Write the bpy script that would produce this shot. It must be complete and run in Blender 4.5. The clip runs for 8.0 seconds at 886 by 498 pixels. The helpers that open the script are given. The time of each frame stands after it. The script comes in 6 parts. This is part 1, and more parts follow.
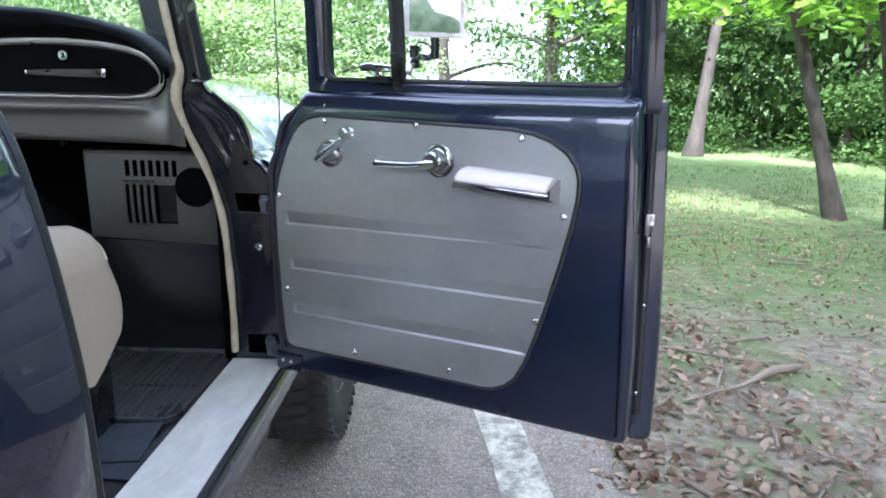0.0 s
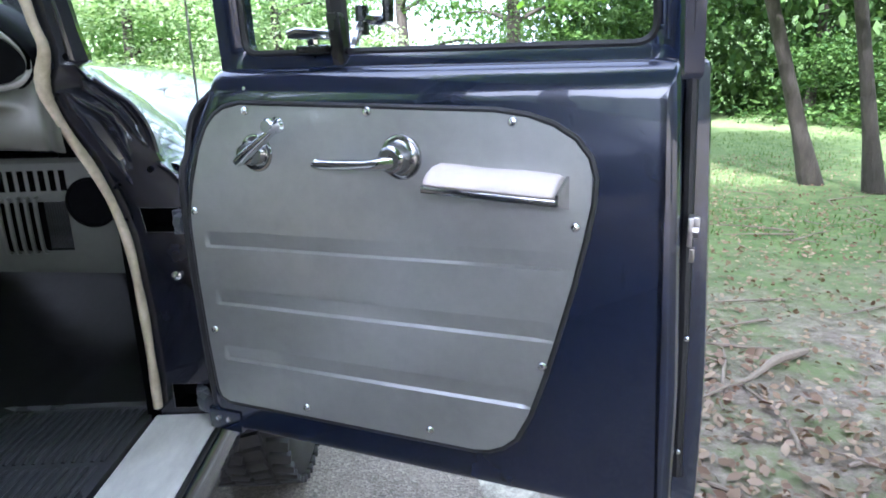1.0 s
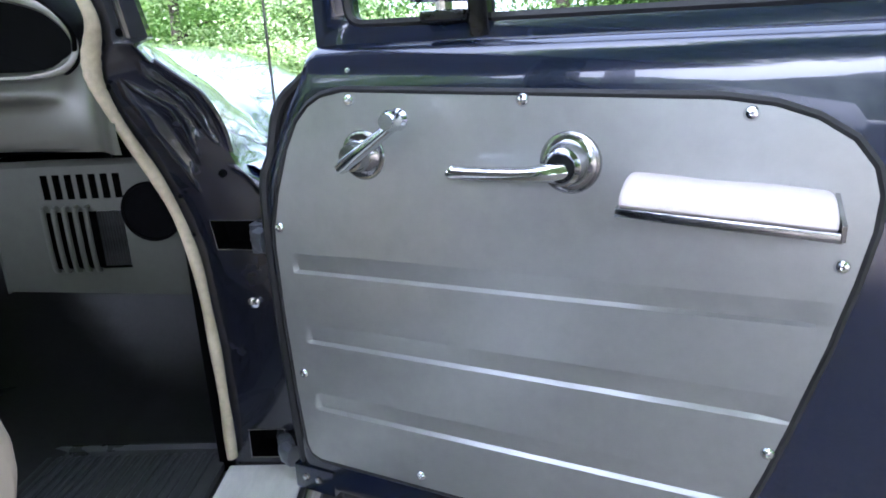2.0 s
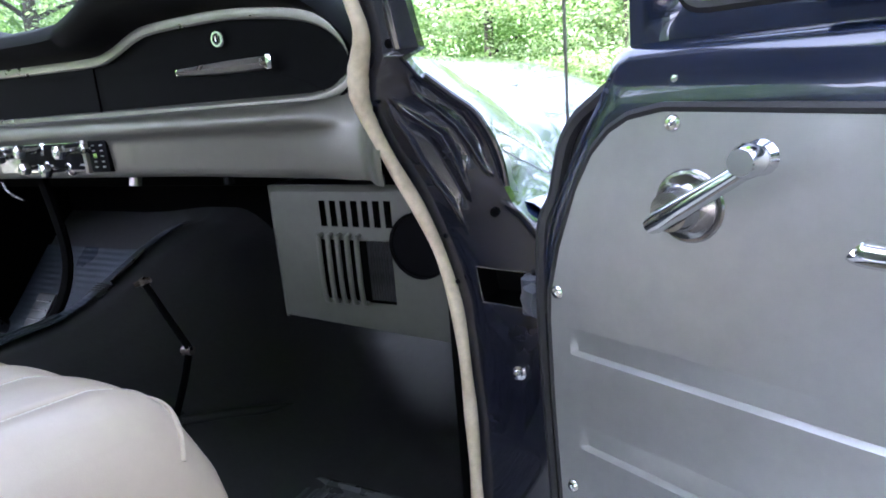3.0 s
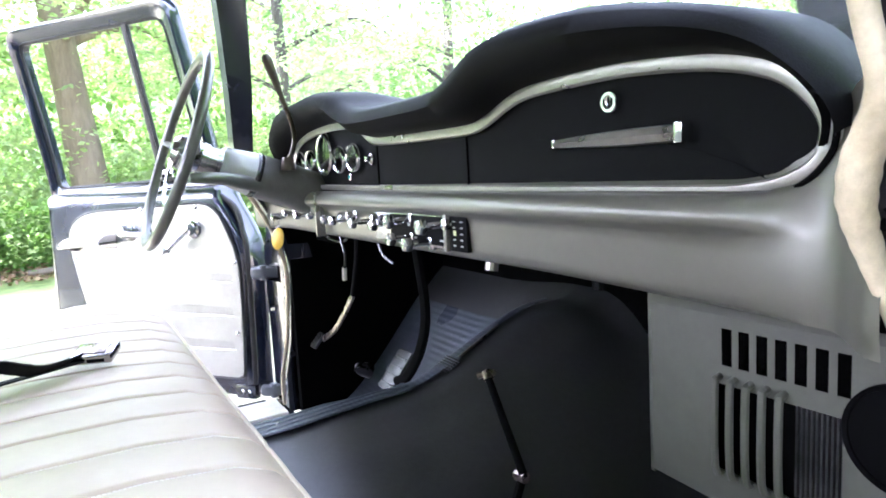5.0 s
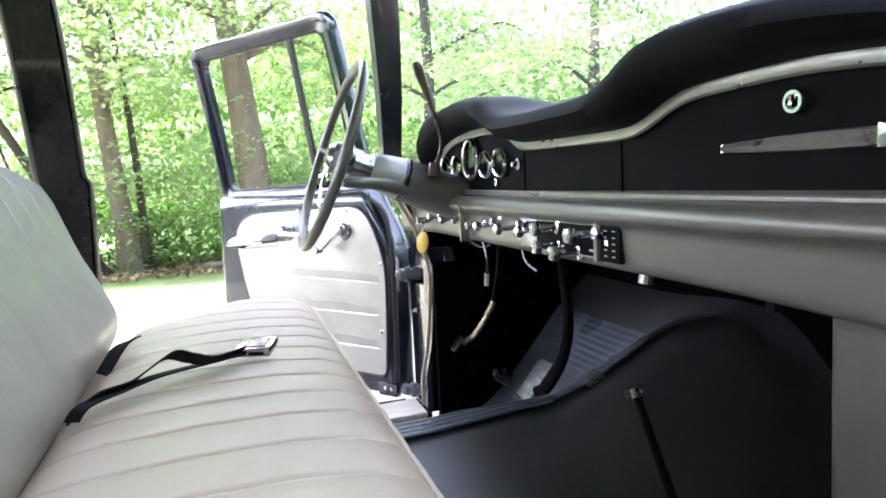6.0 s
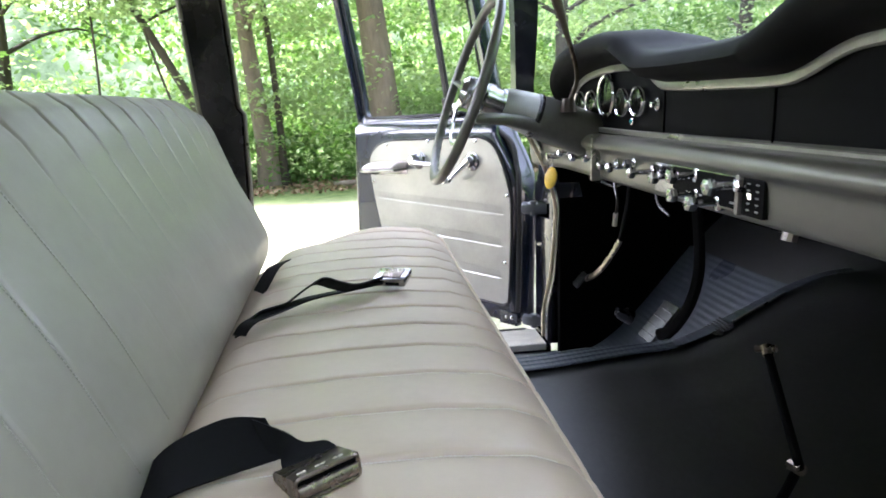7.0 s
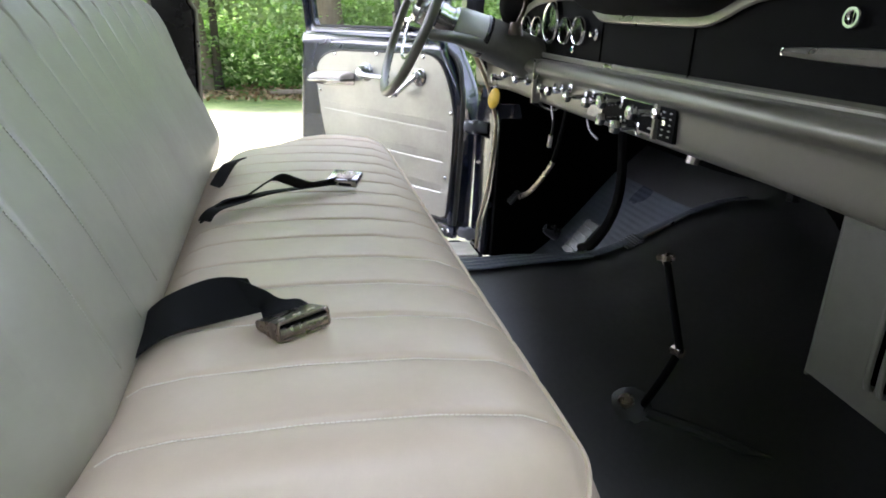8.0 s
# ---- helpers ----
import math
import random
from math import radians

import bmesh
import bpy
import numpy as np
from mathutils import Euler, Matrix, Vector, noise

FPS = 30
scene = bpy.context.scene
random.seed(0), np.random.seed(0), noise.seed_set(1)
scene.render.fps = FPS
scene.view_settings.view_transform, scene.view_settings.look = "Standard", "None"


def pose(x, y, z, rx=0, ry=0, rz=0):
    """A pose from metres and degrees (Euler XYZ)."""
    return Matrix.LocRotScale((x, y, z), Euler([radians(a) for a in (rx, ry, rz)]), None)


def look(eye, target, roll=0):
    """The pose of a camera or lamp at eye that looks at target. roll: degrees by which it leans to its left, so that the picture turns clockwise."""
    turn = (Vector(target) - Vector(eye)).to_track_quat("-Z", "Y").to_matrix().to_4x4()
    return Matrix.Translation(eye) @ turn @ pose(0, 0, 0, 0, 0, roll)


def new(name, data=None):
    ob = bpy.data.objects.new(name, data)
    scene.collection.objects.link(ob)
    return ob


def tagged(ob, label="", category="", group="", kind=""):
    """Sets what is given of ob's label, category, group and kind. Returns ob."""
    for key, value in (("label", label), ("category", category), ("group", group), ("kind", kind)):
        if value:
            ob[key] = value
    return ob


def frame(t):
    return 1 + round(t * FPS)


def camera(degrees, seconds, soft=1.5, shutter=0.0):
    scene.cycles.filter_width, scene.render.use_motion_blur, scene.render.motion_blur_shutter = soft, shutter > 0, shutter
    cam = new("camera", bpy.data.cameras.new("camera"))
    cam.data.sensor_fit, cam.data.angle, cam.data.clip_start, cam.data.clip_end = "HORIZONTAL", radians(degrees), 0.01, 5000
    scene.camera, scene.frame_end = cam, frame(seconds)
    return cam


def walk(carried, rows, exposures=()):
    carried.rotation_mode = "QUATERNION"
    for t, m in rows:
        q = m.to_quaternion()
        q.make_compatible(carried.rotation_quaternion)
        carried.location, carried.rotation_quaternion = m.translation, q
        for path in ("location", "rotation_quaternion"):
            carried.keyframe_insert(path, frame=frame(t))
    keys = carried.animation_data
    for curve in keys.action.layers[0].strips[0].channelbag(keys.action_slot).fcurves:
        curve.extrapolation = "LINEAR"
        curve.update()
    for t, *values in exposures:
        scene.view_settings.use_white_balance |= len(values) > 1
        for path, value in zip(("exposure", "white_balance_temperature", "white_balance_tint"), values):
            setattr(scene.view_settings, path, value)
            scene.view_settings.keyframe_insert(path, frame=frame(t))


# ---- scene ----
cam = camera(70.0, 8.0, soft=1.8)
PATH = [
    (0, (0.473, -1.533, 1.249), (0.458, 0.415, 0.797), 1.1),
    (0.5, (0.492, -1.359, 1.246), (0.525, 0.585, 0.775), -0.6),
    (1, (0.474, -1.2, 1.24), (0.549, 0.732, 0.73), -1.5),
    (1.2, (0.439, -1.134, 1.245), (0.543, 0.79, 0.708), -1.6),
    (2.3, (0.321, -0.86, 1.242), (0.044, 1.039, 0.68), -3.2),
    (2.5, (0.322, -0.804, 1.244), (-0.163, 1.058, 0.699), -3.7),
    (3, (0.273, -0.691, 1.243), (-0.639, 1.022, 0.759), -4.6),
    (3.5, (0.172, -0.602, 1.259), (-1.028, 0.934, 0.813), -4.9),
    (4, (0.116, -0.53, 1.272), (-1.303, 0.827, 0.89), -5.0),
    (4.5, (0.085, -0.494, 1.278), (-1.514, 0.67, 0.981), -3.8),
    (4.7, (0.075, -0.495, 1.278), (-1.572, 0.607, 1.004), -3.4),
    (6, (0.036, -0.497, 1.283), (-1.856, 0.114, 1.066), -3.0),
    (6.5, (0.049, -0.51, 1.294), (-1.891, -0.104, 1.028), -2.3),
    (7, (0.057, -0.516, 1.318), (-1.881, -0.293, 0.878), -2.3),
    (7.5, (0.096, -0.522, 1.323), (-1.807, -0.302, 0.746), -0.4),
    (8, (0.169, -0.556, 1.318), (-1.666, -0.139, 0.642), 2.6),
]
walk(cam, [(t, look(eye, target, roll)) for t, eye, target, roll in PATH],
     exposures=[(0.0, 3.05, 5200, 21), (1.2, 3.20, 5200, 21), (2.5, 3.44, 5200, 23), (3.0, 3.6, 5250, 26), (3.5, 3.95, 5350, 30), (4.0, 4.36, 5420, 28), (4.5, 4.52, 5420, 26), (6.0, 3.84, 5600, 26), (7.0, 3.38, 5720, 22), (8.0, 3.30, 5820, 21)])
# ---- the camera's exposure, the sky and the sun ----
world = bpy.data.worlds.new("overcast_sky")
scene.world = world
world.use_nodes = True
wn = world.node_tree.nodes
sky = wn.new("ShaderNodeTexSky")
sky.sky_type, sky.sun_disc = "NISHITA", False
sky.sun_elevation, sky.sun_rotation = radians(44), radians(198)
sky.air_density, sky.dust_density, sky.ozone_density = 1.0, 4.0, 1.0
wn["Background"].inputs["Strength"].default_value = 0.15
grey, haze = wn.new("ShaderNodeRGBToBW"), wn.new("ShaderNodeMix")
haze.data_type, haze.inputs[0].default_value = "RGBA", 0.6
veil = wn.new("ShaderNodeMix")  # thin even cloud over the whole dome
veil.data_type, veil.inputs[0].default_value, veil.inputs[7].default_value = "RGBA", 0.35, (4.2, 4.5, 4.7, 1)
world.node_tree.links.new(sky.outputs[0], grey.inputs[0])
world.node_tree.links.new(sky.outputs[0], haze.inputs[6])
world.node_tree.links.new(grey.outputs[0], haze.inputs[7])
world.node_tree.links.new(haze.outputs[2], veil.inputs[6])
world.node_tree.links.new(veil.outputs[2], wn["Background"].inputs["Color"])
sun = new("sun", bpy.data.lights.new("sun", "SUN"))
sun.data.energy, sun.data.angle, sun.data.color = 4.0, radians(4), (1.0, 0.95, 0.87)
sun.matrix_world = look((-2.6, -8.0, 8.1), (0, 0, 0))


# ---- materials ----
def nodes_of(m):
    m.use_nodes = True
    return m.node_tree.nodes, m.node_tree.links, m.node_tree.nodes["Principled BSDF"]


def mixed(n, l, kind, a, b, fac):
    x = n.new("ShaderNodeMix")
    x.data_type, x.blend_type = "RGBA", kind
    for key, v in ((0, fac), (6, a), (7, b)):
        if hasattr(v, "is_output"):
            l.new(v, x.inputs[key])
        else:
            x.inputs[key].default_value = v
    return x.outputs[2]


def ramp(n, l, source, lo, hi):
    r = n.new("ShaderNodeMapRange")
    r.inputs[1].default_value, r.inputs[2].default_value = lo, hi
    l.new(source, r.inputs[0])
    return r.outputs[0]


def noise_node(n, l, scale, detail=4.0, rough=0.55, stretch=(1, 1, 1)):
    c, m, t = n.new("ShaderNodeTexCoord"), n.new("ShaderNodeMapping"), n.new("ShaderNodeTexNoise")
    m.inputs["Scale"].default_value = stretch
    t.inputs["Scale"].default_value, t.inputs["Detail"].default_value, t.inputs["Roughness"].default_value = scale, detail, rough
    l.new(c.outputs["Object"], m.inputs[0])
    l.new(m.outputs[0], t.inputs[0])
    return t.outputs[0]


def surface(name, colour, rough=0.5, metal=0.0, coat=0.0, spot=None, large=3.0, fine=60.0, vary=0.15, bump=0.05, grain=400.0,
            stretch=(1, 1, 1), sheen=0.0, rough_vary=0.08, depth=0.002, shine=0.5, coat_rough=0.03):
    """A surface with broad patches, fine speckle, uneven gloss and a fine relief, at real-world sizes."""
    m = bpy.data.materials.new(name)
    n, l, p = nodes_of(m)
    c = (*colour, 1)
    s = (*(spot or [v * 0.6 for v in colour]), 1)
    broad, small = noise_node(n, l, large, 5.0, 0.6, stretch), noise_node(n, l, fine, 6.0, 0.65, stretch)
    one = mixed(n, l, "MIX", c, s, ramp(n, l, broad, 0.40, 0.82))
    two = mixed(n, l, "MIX", one, mixed(n, l, "MULTIPLY", one, (1 - vary, 1 - vary, 1 - vary, 1), 1.0), ramp(n, l, small, 0.35, 0.7))
    l.new(two, p.inputs["Base Color"])
    r = n.new("ShaderNodeMapRange")
    r.inputs[1].default_value, r.inputs[2].default_value = 0.3, 0.75
    r.inputs[3].default_value, r.inputs[4].default_value = max(0.02, rough - rough_vary), min(1.0, rough + rough_vary)
    l.new(broad, r.inputs[0])
    l.new(r.outputs[0], p.inputs["Roughness"])
    p.inputs["Metallic"].default_value = metal
    p.inputs["Specular IOR Level"].default_value = shine
    p.inputs["Coat Weight"].default_value, p.inputs["Coat Roughness"].default_value = coat, coat_rough
    p.inputs["Sheen Weight"].default_value = sheen
    if bump:
        b = n.new("ShaderNodeBump")
        b.inputs["Strength"].default_value, b.inputs["Distance"].default_value = bump, depth
        l.new(noise_node(n, l, grain, 3.0, 0.6, stretch), b.inputs["Height"])
        l.new(b.outputs[0], p.inputs["Normal"])
    return m


NAVY = surface("navy_paint", (0.0080, 0.0140, 0.036), 0.24, 0.12, 1.0, spot=(0.0068, 0.0112, 0.029), vary=0.12, bump=0)
JAMB = surface("navy_jamb_paint", (0.0085, 0.0095, 0.017), 0.24, 0.0, 1.0, spot=(0.013, 0.014, 0.021), large=9, vary=0.2, bump=0.05, grain=60, depth=0.0008, shine=0.5)
HINGE = surface("blue_grey_hinge_paint", (0.13, 0.138, 0.16), 0.34, 0.3, 0.3, spot=(0.11, 0.116, 0.14), large=12, vary=0.15, bump=0)
SILVER = surface("silver_grey_paint", (0.43, 0.435, 0.415), 0.36, 0.6, 0.3, spot=(0.30, 0.30, 0.28), large=4, vary=0.06, bump=0)
DASHGREY = surface("grey_dash_paint", (0.160, 0.155, 0.126), 0.40, 0.45, 0.15, spot=(0.142, 0.138, 0.112), large=2, vary=0.05, bump=0)
HEATGREY = surface("grey_heater_paint", (0.108, 0.110, 0.090), 0.45, 0.15, 0.1, spot=(0.11, 0.11, 0.092), large=6, vary=0.1, bump=0.05, grain=700)
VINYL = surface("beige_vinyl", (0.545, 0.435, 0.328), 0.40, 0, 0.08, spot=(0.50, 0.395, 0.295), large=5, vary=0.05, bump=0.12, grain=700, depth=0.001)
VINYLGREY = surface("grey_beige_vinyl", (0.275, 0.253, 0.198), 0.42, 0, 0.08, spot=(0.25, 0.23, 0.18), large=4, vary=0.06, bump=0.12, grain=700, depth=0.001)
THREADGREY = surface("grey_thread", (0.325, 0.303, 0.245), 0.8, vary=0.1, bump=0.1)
TOEMAT = surface("ribbed_blue_black_rubber", (0.100, 0.115, 0.145), 0.34, 0.1, 0.3, spot=(0.065, 0.075, 0.095), large=5, fine=60, vary=0.15, bump=0.5, grain=45, depth=0.0015, shine=0.9)
LEVER = surface("bronzed_lever", (0.085, 0.062, 0.045), 0.32, 0.5, 0.2, spot=(0.05, 0.04, 0.03), large=14, vary=0.15, bump=0.03)
THREAD = surface("pale_thread", (0.76, 0.70, 0.60), 0.8, vary=0.1, bump=0.1)
PAD = surface("black_padded_vinyl", (0.0034, 0.0034, 0.0036), 0.60, 0, 0.0, spot=(0.0045, 0.0045, 0.0042), vary=0.15, bump=0.35, grain=600, depth=0.001, shine=0.09)
BLACKPANEL = surface("black_crackle_panel", (0.0028, 0.003, 0.0033), 0.62, 0, 0, spot=(0.005, 0.005, 0.0055), vary=0.2, bump=0.3, grain=900, depth=0.001, shine=0.06)
TRIM = surface("satin_trim", (0.36, 0.345, 0.305), 0.33, 0.75, 0, spot=(0.36, 0.34, 0.30), large=14, vary=0.15, bump=0.05)
CHROME = surface("chrome", (0.78, 0.79, 0.80), 0.10, 1.0, 0, spot=(0.66, 0.66, 0.66), vary=0.05, bump=0.01, rough_vary=0.04)
STEEL = surface("worn_steel", (0.45, 0.43, 0.41), 0.34, 0.9, 0, spot=(0.24, 0.18, 0.14), large=22, vary=0.2, bump=0.15, grain=200)
RUBBER = surface("black_rubber", (0.018, 0.018, 0.019), 0.48, 0, 0, spot=(0.026, 0.025, 0.024), large=5, vary=0.2, bump=0.3, grain=260)
MATRUBBER = surface("rubber_floor_covering", (0.034, 0.0343, 0.0348), 0.42, 0, 0.6, spot=(0.054, 0.054, 0.053), large=4, fine=90, vary=0.3, bump=0.35, grain=260, shine=1.0, coat_rough=0.27, rough_vary=0.07, depth=0.001)
MATBLACK = surface("rubber_mat", (0.085, 0.086, 0.088), 0.32, 0, 0, spot=(0.10, 0.10, 0.098), large=6, vary=0.25, bump=0.2, grain=300, shine=0.9)
DULLBLACK = surface("dull_black_rod", (0.004, 0.004, 0.0045), 0.75, 0, 0, vary=0.15, bump=0, shine=0.03)
DULLCHROME = surface("dull_chrome", (0.42, 0.42, 0.43), 0.17, 1.0, 0, spot=(0.30, 0.29, 0.28), large=30, vary=0.15, bump=0)
BUCKLE = surface("worn_dark_steel", (0.30, 0.25, 0.215), 0.30, 0.9, 0, spot=(0.10, 0.075, 0.06), large=60, vary=0.25, bump=0)
TYRE = surface("tyre_rubber", (0.030, 0.028, 0.026), 0.70, 0, 0, spot=(0.062, 0.054, 0.046), large=9, vary=0.25, bump=0.4, grain=150)
BLACK = surface("black_enamel", (0.005, 0.005, 0.0055), 0.28, 0, 0.3, spot=(0.018, 0.017, 0.016), large=20, vary=0.2, bump=0.05)
# Near-black for recesses and the foot well, with their shade in the colour.
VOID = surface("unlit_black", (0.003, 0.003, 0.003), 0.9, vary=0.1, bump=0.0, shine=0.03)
SEAL = surface("cream_weatherstrip", (0.72, 0.61, 0.43), 0.70, 0, 0, spot=(0.44, 0.35, 0.22), large=17, fine=110, vary=0.2, bump=0.3, grain=260)
SILLPAINT = surface("scuffed_white_sill", (0.86, 0.83, 0.76), 0.36, 0.0, 0.2, spot=(0.50, 0.46, 0.39), large=7, fine=45, vary=0.17, bump=0.08, stretch=(1, 0.35, 1))
ARMVINYL = surface("pinkish_white_vinyl", (0.66, 0.58, 0.54), 0.55, 0, 0, spot=(0.60, 0.53, 0.49), large=18, vary=0.07, bump=0.25, grain=320)
WEB = surface("black_webbing", (0.0055, 0.0055, 0.006), 0.8, 0, 0, vary=0.15, bump=0.5, grain=900, shine=0.2)
CARPET = surface("blue_grey_underlay", (0.06, 0.07, 0.085), 0.9, 0, 0, spot=(0.04, 0.043, 0.05), large=18, vary=0.2, bump=0.5, grain=300)
COLUMN = surface("grey_column_paint", (0.36, 0.365, 0.33), 0.36, 0.25, 0.3, spot=(0.33, 0.32, 0.28), large=8, vary=0.1, bump=0.04)
OLIVE = surface("olive_column_paint", (0.15, 0.147, 0.118), 0.36, 0.3, 0.3, spot=(0.08, 0.077, 0.06), large=8, vary=0.12, bump=0.04)
WHEELRIM = surface("grey_wheel_plastic", (0.105, 0.10, 0.082), 0.34, 0, 0.3, spot=(0.07, 0.066, 0.055), large=18, vary=0.12, bump=0.05)
YELLOW = surface("yellow_plastic", (0.72, 0.47, 0.02), 0.45, 0, 0, spot=(0.55, 0.34, 0.02), large=30, vary=0.1, bump=0.05)
# The whitish reflection in the gauge glass is put into this face colour.
DIAL = surface("dial_face", (0.34, 0.36, 0.35), 0.35, 0, 0, vary=0.1, bump=0)
WHITEMARK = surface("white_marking", (0.50, 0.50, 0.47), 0.5, vary=0.05, bump=0)
TEAL = surface("teal_lens", (0.02, 0.22, 0.22), 0.2, vary=0.1, bump=0)
PEDALPAINT = surface("worn_pedal", (0.04, 0.041, 0.043), 0.4, 0.5, 0, spot=(0.12, 0.12, 0.12), large=30, vary=0.2, bump=0.2)
UNDER = surface("dark_underbody", (0.012, 0.012, 0.012), 0.85, vary=0.2, bump=0.2, grain=90)
ROOFLINER = surface("headliner", (0.30, 0.29, 0.26), 0.8, vary=0.08, bump=0.2)


def add_ribs(m, pitch):
    """Fine raised ribs across the car in a material's relief."""
    n, l, p = nodes_of(m)
    c, w = n.new("ShaderNodeTexCoord"), n.new("ShaderNodeTexWave")
    w.bands_direction, w.inputs["Scale"].default_value = "Y", 0.314 / pitch
    l.new(c.outputs["Object"], w.inputs[0])
    l.new(w.outputs["Fac"], next(q for q in n if q.bl_idname == "ShaderNodeBump").inputs["Height"])


add_ribs(TOEMAT, 0.012)


def glass_material(name, tint, gloss, haze_mix=0.0):
    m = bpy.data.materials.new(name)
    n, l, p = nodes_of(m)
    n.remove(p)
    clear, shine, mix, fres = n.new("ShaderNodeBsdfTransparent"), n.new("ShaderNodeBsdfGlossy"), n.new("ShaderNodeMixShader"), n.new("ShaderNodeFresnel")
    clear.inputs[0].default_value = (*tint, 1)
    shine.inputs["Roughness"].default_value = 0.02
    fres.inputs[0].default_value = gloss
    l.new(fres.outputs[0], mix.inputs[0])
    l.new(clear.outputs[0], mix.inputs[1])
    l.new(shine.outputs[0], mix.inputs[2])
    if haze_mix:  # a thin film that scatters the light behind it, to put haze in
        film, over = n.new("ShaderNodeBsdfTranslucent"), n.new("ShaderNodeMixShader")
        film.inputs[0].default_value = (0.9, 0.9, 0.87, 1)
        over.inputs[0].default_value = haze_mix
        l.new(mix.outputs[0], over.inputs[1])
        l.new(film.outputs[0], over.inputs[2])
        mix = over
    l.new(mix.outputs[0], n["Material Output"].inputs[0])
    return m


GLASS = glass_material("window_glass", (0.97, 0.985, 0.98), 1.12)
LENS = glass_material("gauge_glass", (0.95, 0.97, 0.96), 2.1)
# The pale veil over the view outside is put into this glass.
SCREEN = glass_material("hazed_windscreen_glass", (0.97, 0.985, 0.98), 1.12, 0.018)
MIRROR = surface("mirror_silver", (0.86, 0.88, 0.88), 0.02, 1.0, 0, vary=0.02, bump=0, rough_vary=0.01)


def leaf_material(name, a, b, through_light):
    m = bpy.data.materials.new(name)
    n, l, p = nodes_of(m)
    geo = n.new("ShaderNodeNewGeometry")
    tone = mixed(n, l, "MIX", (*a, 1), (*b, 1), geo.outputs["Random Per Island"])
    tone = mixed(n, l, "MULTIPLY", tone, (0.7, 0.75, 0.7, 1), ramp(n, l, noise_node(n, l, 0.8, 3.0), 0.4, 0.65))
    l.new(tone, p.inputs["Base Color"])
    p.inputs["Roughness"].default_value = 0.6
    p.inputs["Specular IOR Level"].default_value = 0.15
    tr, mix = n.new("ShaderNodeBsdfTranslucent"), n.new("ShaderNodeMixShader")
    l.new(mixed(n, l, "MULTIPLY", tone, (1.0, 1.1, 0.6, 1), 1.0), tr.inputs[0])
    mix.inputs[0].default_value = through_light
    l.new(p.outputs[0], mix.inputs[1])
    l.new(tr.outputs[0], mix.inputs[2])
    l.new(mix.outputs[0], n["Material Output"].inputs[0])
    return m


# Haze and glare over the wood are put into this pale leaf colour.
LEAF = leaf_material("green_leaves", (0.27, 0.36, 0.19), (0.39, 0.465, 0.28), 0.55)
# Darker leaf copy, the shade of the deeper wood put into its colour.
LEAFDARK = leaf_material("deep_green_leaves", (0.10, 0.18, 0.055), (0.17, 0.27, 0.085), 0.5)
LEAFNEAR = leaf_material("bright_green_leaves", (0.17, 0.32, 0.04), (0.28, 0.44, 0.07), 0.55)
LITTER = leaf_material("dead_leaves", (0.16, 0.085, 0.05), (0.44, 0.32, 0.22), 0.1)
LITTERRED = leaf_material("red_brown_leaves", (0.13, 0.07, 0.045), (0.40, 0.29, 0.21), 0.1)
GRASSBLADE = leaf_material("grass_blades", (0.085, 0.15, 0.035), (0.21, 0.26, 0.09), 0.3)
# Darkest leaf copy, shade on the lawn's side put into its colour.
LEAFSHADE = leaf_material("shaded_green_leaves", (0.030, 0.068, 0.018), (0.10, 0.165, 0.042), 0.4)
BARK = surface("grey_brown_bark", (0.055, 0.044, 0.031), 0.9, 0, 0, spot=(0.025, 0.022, 0.016), large=5, fine=26, vary=0.3, bump=1.0, grain=22, stretch=(1, 1, 0.3), depth=0.03)
BARKPALE = surface("pale_bark", (0.19, 0.155, 0.12), 0.9, 0, 0, spot=(0.10, 0.08, 0.06), large=4, fine=22, vary=0.25, bump=1.0, grain=16, stretch=(1, 1, 0.3), depth=0.03)
TWIG = surface("dry_twig", (0.27, 0.21, 0.155), 0.9, vary=0.2, bump=0.5, grain=80)


